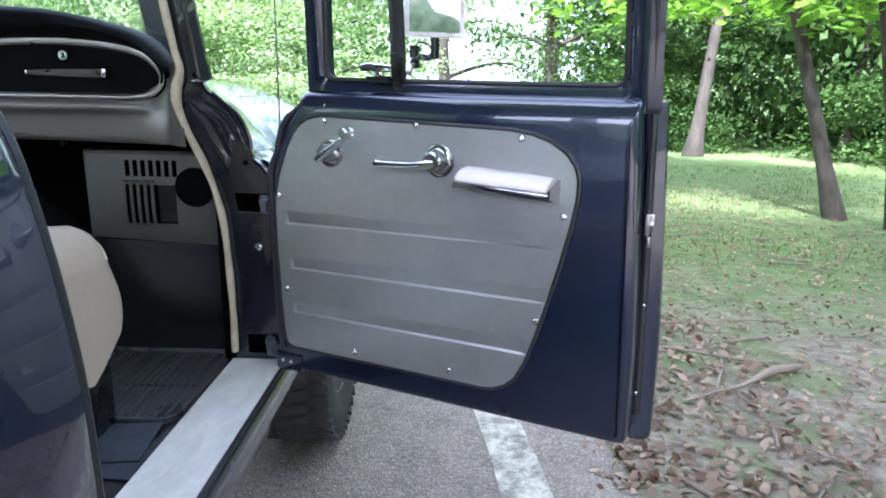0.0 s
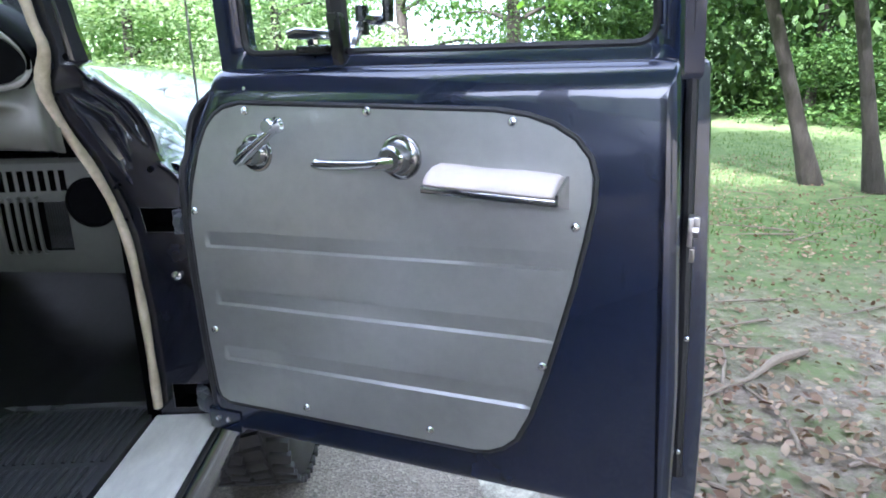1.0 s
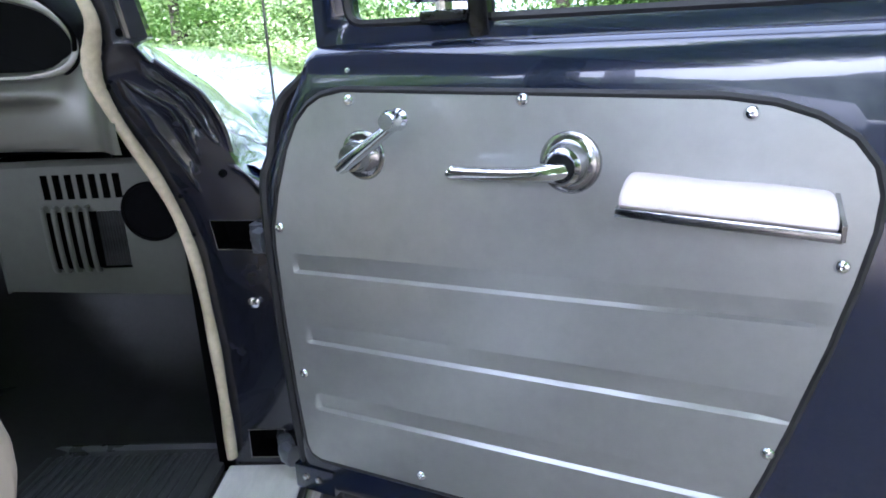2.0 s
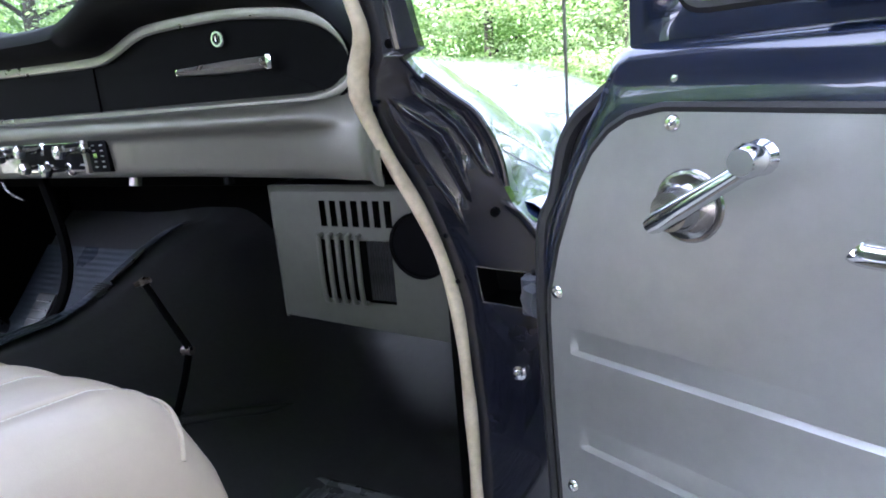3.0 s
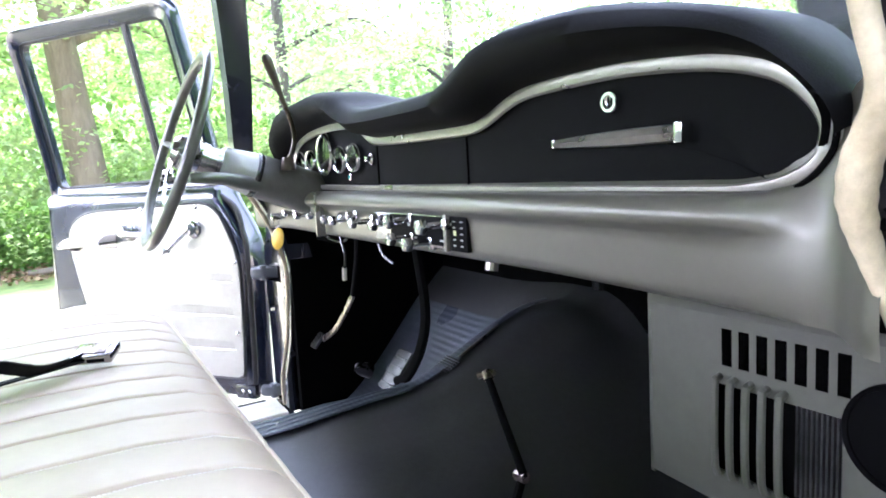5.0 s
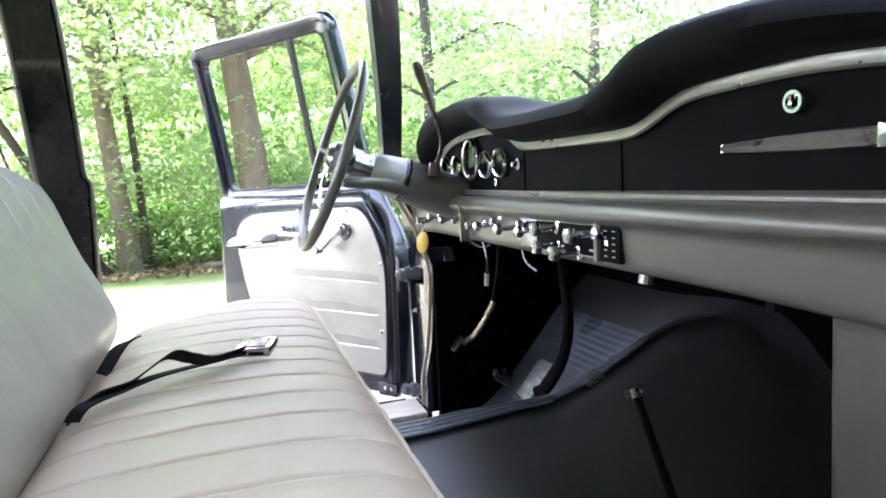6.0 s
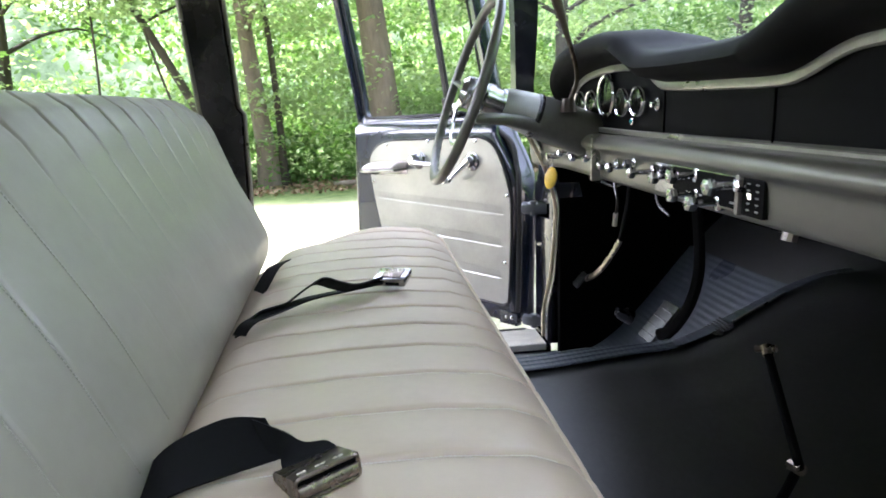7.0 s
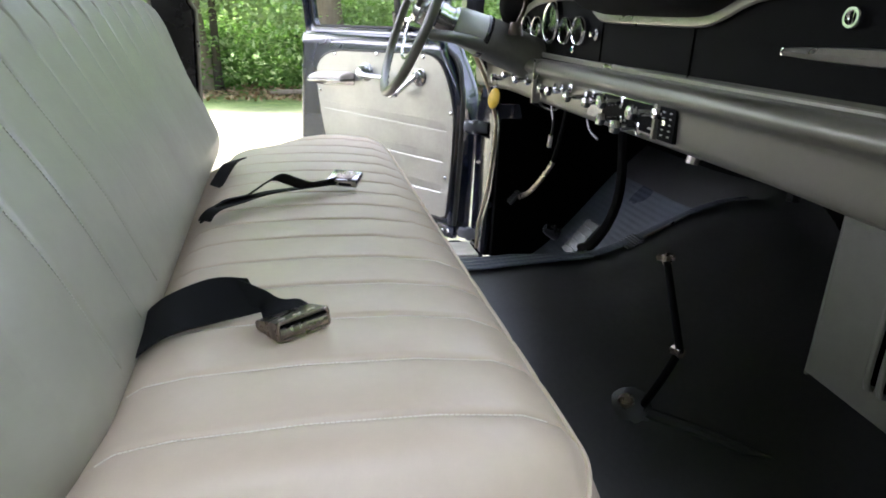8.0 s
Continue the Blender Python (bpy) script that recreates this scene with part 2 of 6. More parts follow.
def ground_material():
    m = bpy.data.materials.new("grass_and_soil")
    n, l, p = nodes_of(m)
    c = n.new("ShaderNodeTexCoord")
    sep = n.new("ShaderNodeSeparateXYZ")
    l.new(c.outputs["Object"], sep.inputs[0])
    soil = mixed(n, l, "MIX", (0.12, 0.09, 0.062, 1), (0.37, 0.305, 0.235, 1), ramp(n, l, noise_node(n, l, 9.0, 10, 0.8), 0.38, 0.62))
    soil = mixed(n, l, "MIX", soil, (0.17, 0.19, 0.08, 1), ramp(n, l, noise_node(n, l, 2.2, 10, 0.8), 0.475, 0.60))
    grass = mixed(n, l, "MIX", (0.075, 0.125, 0.03, 1), (0.18, 0.23, 0.075, 1), ramp(n, l, noise_node(n, l, 5.0, 8, 0.7), 0.35, 0.65))
    # bare soil near the road on the wooded side, closed turf further out
    dist = n.new("ShaderNodeMath")
    dist.operation = "ADD"
    l.new(ramp(n, l, sep.outputs[1], 0.5, 7.5), dist.inputs[0])
    far = n.new("ShaderNodeMath")
    far.operation = "MULTIPLY"
    far.inputs[1].default_value = 0.7
    l.new(noise_node(n, l, 1.1, 6, 0.7), far.inputs[0])
    l.new(far.outputs[0], dist.inputs[1])
    left = n.new("ShaderNodeMath")
    left.operation = "MAXIMUM"
    l.new(dist.outputs[0], left.inputs[0])
    l.new(ramp(n, l, sep.outputs[0], -2.0, -3.4), left.inputs[1])
    turf = mixed(n, l, "MIX", soil, grass, ramp(n, l, left.outputs[0], 0.42, 0.75))
    # pale worn track on the driver's side
    track = mixed(n, l, "MIX", (0.42, 0.39, 0.29, 1), (0.30, 0.30, 0.17, 1), ramp(n, l, noise_node(n, l, 2.2, 8, 0.7), 0.42, 0.62))
    band = n.new("ShaderNodeMath")
    band.operation = "MULTIPLY"
    l.new(ramp(n, l, sep.outputs[0], -2.6, -3.2), band.inputs[0])
    l.new(ramp(n, l, sep.outputs[0], -10.2, -8.2), band.inputs[1])
    l.new(mixed(n, l, "MIX", turf, track, band.outputs[0]), p.inputs["Base Color"])
    p.inputs["Roughness"].default_value = 0.95
    b = n.new("ShaderNodeBump")
    b.inputs["Strength"].default_value, b.inputs["Distance"].default_value = 0.8, 0.03
    l.new(noise_node(n, l, 28, 8, 0.7), b.inputs["Height"])
    l.new(b.outputs[0], p.inputs["Normal"])
    return m


def asphalt_material():
    m = bpy.data.materials.new("weathered_asphalt")
    n, l, p = nodes_of(m)
    v = n.new("ShaderNodeTexVoronoi")
    v.inputs["Scale"].default_value = 130
    co = n.new("ShaderNodeTexCoord")
    l.new(co.outputs["Object"], v.inputs[0])
    stone = mixed(n, l, "MIX", (0.15, 0.125, 0.100, 1), (0.42, 0.35, 0.285, 1), ramp(n, l, v.outputs["Color"], 0.1, 0.9))
    tar = mixed(n, l, "MIX", (0.13, 0.108, 0.086, 1), (0.31, 0.255, 0.205, 1), ramp(n, l, noise_node(n, l, 7, 6, 0.7), 0.35, 0.65))
    l.new(mixed(n, l, "MIX", stone, tar, ramp(n, l, noise_node(n, l, 60, 5, 0.7), 0.4, 0.62)), p.inputs["Base Color"])
    p.inputs["Roughness"].default_value = 0.85
    b = n.new("ShaderNodeBump")
    b.inputs["Strength"].default_value, b.inputs["Distance"].default_value = 0.9, 0.006
    l.new(v.outputs["Distance"], b.inputs["Height"])
    l.new(b.outputs[0], p.inputs["Normal"])
    return m


def line_material():
    m = bpy.data.materials.new("worn_road_paint")
    n, l, p = nodes_of(m)
    l.new(mixed(n, l, "MIX", (0.22, 0.19, 0.16, 1), (0.70, 0.64, 0.51, 1), ramp(n, l, noise_node(n, l, 11, 12, 0.82), 0.42, 0.62)), p.inputs["Base Color"])
    p.inputs["Roughness"].default_value = 0.85
    b = n.new("ShaderNodeBump")
    b.inputs["Strength"].default_value, b.inputs["Distance"].default_value = 0.8, 0.006
    l.new(noise_node(n, l, 110, 4, 0.6), b.inputs["Height"])
    l.new(b.outputs[0], p.inputs["Normal"])
    return m


GROUND, ASPHALT, ROADPAINT = ground_material(), asphalt_material(), line_material()


# ---- mesh building ----
class Shape:
    """Vertices, faces and a material for each face, linked as one mesh."""

    def __init__(self, *mats):
        self.v, self.f, self.k, self.mats = [], [], [], list(mats)

    def face(self, ids, k=0):
        self.f.append(tuple(ids))
        self.k.append(k)

    def put(self, pts):
        a = len(self.v)
        self.v += [tuple(p) for p in pts]
        return list(range(a, len(self.v)))

    def grid(self, rows, k=0, close_u=False, close_v=False, skip=()):
        ids = [self.put(r) for r in rows]
        nu, nv = len(rows), len(rows[0])
        for i in range(nu if close_u else nu - 1):
            for j in range(nv if close_v else nv - 1):
                if (i, j) not in skip:
                    a, b = (i + 1) % nu, (j + 1) % nv
                    self.face((ids[i][j], ids[i][b], ids[a][b], ids[a][j]), k)
        return ids

    def box(self, lo, hi, k=0, soft=0.0, m=None):
        """A box with its edges cut off by soft."""
        lo, hi = Vector(lo), Vector(hi)
        soft = min(soft, 0.45 * min(hi - lo))
        bm = bmesh.new()
        bmesh.ops.create_cube(bm, size=1)
        for w in bm.verts:
            w.co = Vector([(lo[i] + hi[i]) / 2 + w.co[i] * (hi[i] - lo[i]) for i in range(3)])
        if soft > 0:
            bmesh.ops.bevel(bm, geom=list(bm.edges), offset=soft, segments=2, profile=0.6, affect="EDGES")
        self.take(bm, k, m)

    def take(self, bm, k=0, m=None):
        bm.verts.index_update()
        ids = self.put([(m @ w.co if m else w.co) for w in bm.verts])
        for g in bm.faces:
            self.face([ids[w.index] for w in g.verts], k)
        bm.free()

    def tube(self, pts, r, k=0, n=10, closed=False, flat=1.0, up=None, caps=True):
        """A round or flattened rod along points; r is one radius or one for each point."""
        pts = [Vector(p) for p in pts]
        rs = [float(r)] * len(pts) if isinstance(r, (int, float)) else [float(q) for q in r]
        rows, side = [], None
        for i, p in enumerate(pts):
            if closed:
                d = pts[(i + 1) % len(pts)] - pts[i - 1]
            else:
                d = pts[min(i + 1, len(pts) - 1)] - pts[max(i - 1, 0)]
            d.normalize()
            if side is None:
                ref = Vector(up) if up else (Vector((0, 0, 1)) if abs(d.z) < 0.9 else Vector((1, 0, 0)))
                side = d.cross(ref).normalized()
            else:
                side = (side - d * side.dot(d)).normalized()
            other = d.cross(side)
            rows.append([p + rs[i] * (math.cos(a) * side + flat * math.sin(a) * other) for a in [2 * math.pi * j / n for j in range(n)]])
        ids = self.grid(rows, k, close_u=closed, close_v=True)
        if caps and not closed:
            self.face(ids[0][::-1], k)
            self.face(ids[-1], k)
        return ids

    def lathe(self, profile, m, k=0, n=24):
        """Turns (radius, height) pairs round the z axis of m."""
        rows = [[m @ Vector((r * math.cos(2 * math.pi * j / n), r * math.sin(2 * math.pi * j / n), h)) for j in range(n)] for r, h in profile]
        ids = self.grid(rows, k, close_v=True)
        self.face(ids[0][::-1], k)
        self.face(ids[-1], k)

    def loops(self, rings, k=0, cap=True):
        """A skin over closed rings of equal length."""
        ids = self.grid(rings, k, close_v=True)
        if cap:
            self.face(ids[0][::-1], k)
            self.face(ids[-1], k)
        return ids

    def mesh(self, name, m=None, smooth=35.0):
        me = bpy.data.meshes.new(name)
        me.from_pydata([tuple(m @ Vector(p)) for p in self.v] if m else self.v, [], self.f)
        for x in self.mats:
            me.materials.append(x)
        me.polygons.foreach_set("material_index", self.k)
        bm = bmesh.new()
        bm.from_mesh(me)
        bmesh.ops.recalc_face_normals(bm, faces=bm.faces)
        bm.to_mesh(me)
        bm.free()
        me.polygons.foreach_set("use_smooth", [smooth > 0] * len(me.polygons))
        if smooth > 0:
            me.set_sharp_from_angle(angle=radians(smooth))
        me.update()
        return me


def part(name, shape, parent, label="", m=None, smooth=35.0):
    ob = new(name, shape.mesh(name, m, smooth) if isinstance(shape, Shape) else shape)
    ob.parent = parent
    if label:
        ob["label"] = label
    return ob


def thing(name, at, label, category, group="", kind=""):
    e = new(name)
    e.empty_display_size = 0.05
    e.location = at
    tagged(e, label, category, group, kind)
    return e


def settle(parent, at):
    """Parts are written in world metres; take the parent's place out of their own."""
    for ch in parent.children:
        ch.matrix_parent_inverse = Matrix.Translation(at).inverted()


def whole(name, shape, label, category, group="", kind="", m=None, smooth=35.0):
    return tagged(new(name, shape.mesh(name, m, smooth)), label, category, group, kind)


def smooth_line(pts, n, closed=False):
    """Catmull-Rom through points, n steps to a stretch."""
    pts = [Vector(p) for p in pts]
    out, c = [], len(pts)
    for i in range(c if closed else c - 1):
        if closed:
            p0, p1, p2, p3 = pts[i - 1], pts[i], pts[(i + 1) % c], pts[(i + 2) % c]
        else:
            p0, p1, p2, p3 = pts[max(i - 1, 0)], pts[i], pts[i + 1], pts[min(i + 2, c - 1)]
        for s in range(n):
            t = s / n
            out.append(0.5 * ((2 * p1) + (p2 - p0) * t + (2 * p0 - 5 * p1 + 4 * p2 - p3) * t * t + (3 * p1 - p0 - 3 * p2 + p3) * t ** 3))
    if not closed:
        out.append(pts[-1])
    return out


def rounded(poly, r, n=5):
    """A closed 2D outline with each corner rounded by r (a number, or one for each corner)."""
    out, c = [], len(poly)
    for i in range(c):
        p, a, b = Vector(poly[i]), Vector(poly[i - 1]), Vector(poly[(i + 1) % c])
        ri = r[i] if isinstance(r, (list, tuple)) else r
        da, db = a - p, b - p
        ra = min(ri, 0.48 * da.length, 0.48 * db.length)
        s, e = p + da.normalized() * ra, p + db.normalized() * ra
        for j in range(n + 1):
            t = j / n
            out.append((1 - t) ** 2 * s + 2 * t * (1 - t) * p + t * t * e)
    return out


def inset(ring, d):
    """A closed 2D outline moved inwards by d (counter-clockwise)."""
    out, c = [], len(ring)
    for i in range(c):
        e = ring[(i + 1) % c] - ring[i - 1]
        e = e.normalized() if e.length > 1e-9 else Vector((1, 0))
        out.append(ring[i] + d * Vector((-e.y, e.x)))
    return out


def step(x, a, b):
    t = min(1.0, max(0.0, (x - a) / (b - a)))
    return t * t * (3 - 2 * t)


def along(pts, x):
    """Straight-line reading of (x, y) pairs at x."""
    return float(np.interp(x, [p[0] for p in pts], [p[1] for p in pts]))

# ---- the truck: shell ----
MID = -0.91  # the cab's middle line
truck = thing("pickup_truck", (MID, 0, 0), "dark navy blue vintage crew-cab pickup truck with open front doors", "truck")


def flip(p):
    return (2 * MID - p[0], p[1], p[2])


def both(fn):
    fn(lambda p: p, "passenger")
    fn(flip, "driver")


# hinge pillar and windscreen pillar, one pressing, from the cream seal outwards
SEALPATH = [(-0.195, -0.12, 1.88), (-0.158, -0.095, 1.50), (-0.138, -0.090, 1.36), (-0.130, -0.083, 1.310), (-0.143, -0.079, 1.264), (-0.147, -0.067, 1.228),
            (-0.140, -0.030, 1.162), (-0.122, 0.0, 1.094), (-0.107, 0.021, 1.024), (-0.091, 0.024, 0.936), (-0.079, 0.014, 0.80), (-0.070, -0.004, 0.70), (-0.070, -0.006, 0.612)]
PILLAR = [  # z, x of inner edge, y, x of outer edge, y
    (1.88, -0.200, -0.108, -0.146, -0.115), (1.62, -0.172, -0.088, -0.112, -0.10), (1.455, -0.150, -0.080, -0.087, -0.088), (1.345, -0.136, -0.076, -0.072, -0.080), (1.290, -0.138, -0.070, -0.064, -0.070),
    (1.283, -0.141, -0.068, -0.084, -0.072), (1.262, -0.145, -0.066, -0.075, -0.056), (1.240, -0.149, -0.060, -0.056, -0.036), (1.220, -0.149, -0.050, -0.037, -0.018), (1.200, -0.147, -0.038, -0.026, -0.010), (1.180, -0.144, -0.027, -0.018, -0.004), (1.156, -0.140, -0.014, -0.011, -0.001),
    (1.128, -0.132, -0.001, -0.007, 0.0), (1.108, -0.127, 0.006, 0.002, 0.002), (1.088, -0.121, 0.013, 0.022, 0.004), (1.074, -0.118, 0.018, 0.046, 0.004), (1.055, -0.114, 0.024, 0.050, 0.004), (1.022, -0.107, 0.032, 0.052, 0.004), (0.974, -0.098, 0.035, 0.052, 0.004),
    (0.90, -0.088, 0.032, 0.052, 0.004), (0.80, -0.079, 0.026, 0.052, 0.004), (0.70, -0.071, 0.008, 0.052, 0.004), (0.657, -0.071, 0.007, 0.052, 0.004), (0.604, -0.071, 0.006, 0.052, 0.004), (0.585, -0.071, 0.006, 0.052, 0.004)]
COLS = [i / 120 for i in range(121)]
# pressed folds (raised) and hollows (sunk): x and z along each, height, half-width
FOLDS = [
    ([(-0.125, 1.240), (-0.122, 1.214), (-0.112, 1.192), (-0.105, 1.163), (-0.093, 1.136), (-0.077, 1.105), (-0.059, 1.056)], 0.0066, 0.0029),
    ([(-0.123, 1.240), (-0.109, 1.225), (-0.092, 1.211), (-0.073, 1.193), (-0.063, 1.167), (-0.057, 1.138), (-0.052, 1.105)], 0.0066, 0.0032),
    ([(-0.090, 1.268), (-0.090, 1.242), (-0.073, 1.225), (-0.055, 1.204), (-0.041, 1.178), (-0.030, 1.153), (-0.018, 1.137)], 0.0060, 0.0028),
    ([(-0.016, 1.113), (0.012, 1.096), (0.028, 1.075), (0.038, 1.058)], 0.0030, 0.0045),
    ([(-0.106, 1.208), (-0.092, 1.182), (-0.080, 1.152), (-0.066, 1.118), (-0.058, 1.092)], -0.0070, 0.0095),
    ([(-0.085, 1.222), (-0.064, 1.200), (-0.052, 1.175), (-0.044, 1.148)], -0.0055, 0.0075),
    ([(-0.083, 1.258), (-0.066, 1.232), (-0.048, 1.212), (-0.036, 1.188), (-0.026, 1.162)], -0.0045, 0.0040)]


def line_distance(x, z, line):
    """Distance to a line and how far it has grown out of the plain sheet there."""
    best, part_way, last = 1.0, 0.0, len(line) - 1
    for i, ((ax, az), (bx, bz)) in enumerate(zip(line, line[1:])):
        t = ((x - ax) * (bx - ax) + (z - az) * (bz - az)) / ((bx - ax) ** 2 + (bz - az) ** 2)
        t = min(1.0, max(0.0, t))
        d = math.hypot(x - ax - t * (bx - ax), z - az - t * (bz - az))
        if d < best:
            best, part_way = d, (i + t) / last
    return best, step(part_way, 0.0, 0.3) * (1 - step(part_way, 0.72, 1.0))


def pillar_front(turn):
    """The pillar's pressed face with its folds, and a step where the windscreen post laps over it."""
    levels = []
    for a, b in zip(PILLAR, PILLAR[1:]):
        steps = max(1, round((a[0] - b[0]) / 0.002)) if 1.055 < a[0] < 1.291 else 1
        levels += [[a[i] + (b[i] - a[i]) * s / steps for i in range(5)] for s in range(steps)]
    levels.append(list(PILLAR[-1]))
    rows = []
    for z, xi, yi, xo, yo in levels:
        row = []
        for c in COLS:
            x = xi + (xo - xi) * c
            bend = step(1.13 - z, 0.0, 0.10)  # lower down the face turns flat soon after the seal
            y = yi + (yo - yi) * (c + bend * c * (1 - c))
            rise = ridge = 0.0
            if 1.04 < z < 1.283:
                for line, high, wide in FOLDS:
                    d, grown = line_distance(x, z, line)
                    d /= wide
                    if d < 3:
                        lift = high * grown * math.exp(-d * d)
                        ridge = max(ridge, lift)
                        rise += min(0.0, lift)
                rise += ridge
                rise += 0.006 * step(z, 1.125, 1.16) * math.exp(-(((1 - c) * (xo - xi)) / 0.0035) ** 2)
            if z >= 1.2895:
                rise += 0.006 * step(c, 0.50, 0.58) + 0.003 * math.exp(-((c - 0.62) / 0.05) ** 2)
            row.append(turn((x, y - rise, z)))
        rows.append(row)
    return rows, [r[0] for r in levels]


STRIP = [(-0.010, 0.012, 1.122), (-0.022, 0.06, 1.114), (-0.034, 0.20, 1.113), (-0.044, 0.29, 1.108), (-0.042, 0.44, 1.133), (-0.036, 0.52, 1.134)]  # rubber between wing and cowl


def build_pillar(turn, side):
    rows, zs = pillar_front(turn)
    s = Shape(JAMB, VOID)
    holes, skip = [], set()
    for zt, j0, j1 in ((1.022, 37, 97), (0.657, 30, 92)):
        i = min(range(len(zs)), key=lambda q: abs(zs[q] - zt))
        skip |= {(i, j) for j in range(j0, j1)}
        holes.append((i, j0, j1))
    s.grid(rows, 0, skip=skip)
    rims = []
    for i, j0, j1 in holes:  # hinge pockets sunk into the pillar, their shade put in as black walls
        ring = [rows[i][j0], rows[i][j1], rows[i + 1][j1], rows[i + 1][j0]]
        rims.append(ring)
        back = [(p[0], p[1] + 0.055, p[2]) for p in ring]
        s.loops([ring, back], 1, cap=False)
        s.face(s.put(back), 1)
    back = [[(p[0], p[1] + (0.014 if z > 1.285 else 0.016 if z > 1.09 else 0.075), p[2]) for p in row] for row, z in zip(rows, zs)]
    s.grid(back, 0)
    s.grid([[r[-1] for r in rows], [r[-1] for r in back]], 0)
    s.grid([[r[0] for r in rows], [r[0] for r in back]], 0)
    part("hinge_pillar", s, truck, "navy painted door pillar with pressed folds", smooth=60)
    # The highlight on each pocket's painted edge is put in as a bright tube.
    for ring in rims:
        s = Shape(DULLCHROME)
        s.tube([(x, y - 0.0006, z) for x, y, z in ring], 0.0013, 0, 6, closed=True)
        part("pocket_rim", s, truck, "bright metal tube that puts in the hinge pocket's edge highlight")
    # cowl side that runs forward from the pillar's edge to the bonnet
    s = Shape(NAVY)
    near = [Vector((xo, yo + 0.006, z)) for z, _, _, xo, yo in PILLAR if 1.07 < z < 1.285]
    rows = []
    for k, p in enumerate(near):
        c = k / (len(near) - 1)
        d = 0.72 + 0.155 * c
        far = Vector((MID + d, 0.30, along([(0.60, 1.300), (0.70, 1.262), (0.78, 1.216), (0.84, 1.169), (0.875, 1.119)], d)))
        rows.append([turn(p * (1 - q) + far * q + Vector((0.02, 0, 0.02)) * math.sin(math.pi * q) * 0.4) for q in np.linspace(0, 1, 9)])
    s.grid(rows)
    part("cowl_side", s, truck, smooth=60)
    s = Shape(JAMB)
    s.tube(smooth_line([turn((xo + 0.0022, yo + 0.004, z)) for z, _, _, xo, yo in PILLAR if 1.12 < z < 1.275], 4), 0.0040, 0, 8)
    part("pillar_flange", s, truck)
    s = Shape(DULLBLACK)
    s.tube(smooth_line([turn(p) for p in STRIP], 4), 0.0019, 0, 8)
    part("wing_gasket", s, truck)
    for x, y, z, r in ((-0.001, 0.006, 0.888, 0.0095), (-0.022, 0.002, 1.096, 0.006), (-0.102, -0.0735, 1.297, 0.0055), (-0.137, -0.060, 1.229, 0.0042), (-0.094, 0.010, 1.063, 0.0036), (-0.087, 0.020, 0.999, 0.0036)):
        s = Shape(STEEL if z < 1.0 and r > 0.005 else VOID, CHROME)
        m = Matrix.Translation(turn((x, y, z))) @ Matrix.Rotation(radians(90), 4, "X")
        if z < 0.9:
            s.lathe([(0.0, 0.001), (r, 0.001), (r, 0.004), (0.6 * r, 0.005), (0.6 * r, 0.012), (0.001, 0.013)], m, 1, 12)
        else:
            s.lathe([(0.001, 0.0005), (r, 0.0005), (0.8 * r, 0.0025), (0.001, 0.003)], m, 0, 12)
        part("pillar_bolt" if z < 0.9 else "plug_hole", s, truck)
    s = Shape(SEAL)
    # the strip bulges at the knee and sags a little between its clips
    path = smooth_line([turn(p) for p in SEALPATH if side == "passenger" or p[2] < 1.32], 14)
    thin = 1.0 if side == "passenger" else 0.62
    rs = [thin * (0.0098 + 0.0030 * math.exp(-((p.z - 1.262) / 0.045) ** 2) + 0.0009 * math.sin(41 * p.z) + 0.0005 * math.exp(-((p.z - 1.25) / 0.05) ** 2) * math.sin(420 * p.z)) for p in path]
    s.tube(path, rs, 0, 12, flat=0.85)
    part("weatherstrip", s, truck, "grubby cream door weatherstrip")
    for z in (0.998, 0.63):  # hinge arms that reach from the pockets to the door
        s = Shape(HINGE)
        a = [turn(p) for p in ((0.012, 0.03, z), (0.022, 0.004, z), (0.030, -0.022, z), (0.045, -0.036, z))]
        s.tube(smooth_line(a, 4), 0.014, 0, 8, flat=1.4)
        s.tube([turn((0.024, -0.010, z - 0.022)), turn((0.024, -0.010, z + 0.022))], 0.011, 0, 12)
        part("door_hinge", s, truck)


both(build_pillar)
# inner side of the driver's windscreen post, running forward to the glass
s = Shape(JAMB)
s.loops([[flip(p) for p in ((x, y - 0.036, z), (x - 0.024, y - 0.028, z), (x - 0.024, y + d - 0.040, z), (x, y + d - 0.034, z))] for z, x, y, d in ((1.30, -0.132, -0.070, 0.060), (1.36, -0.134, -0.076, 0.062), (1.50, -0.152, -0.080, 0.072), (1.62, -0.168, -0.088, 0.080), (1.88, -0.198, -0.108, 0.095))])
part("windscreen_post", s, truck, "dark navy windscreen post", smooth=30)


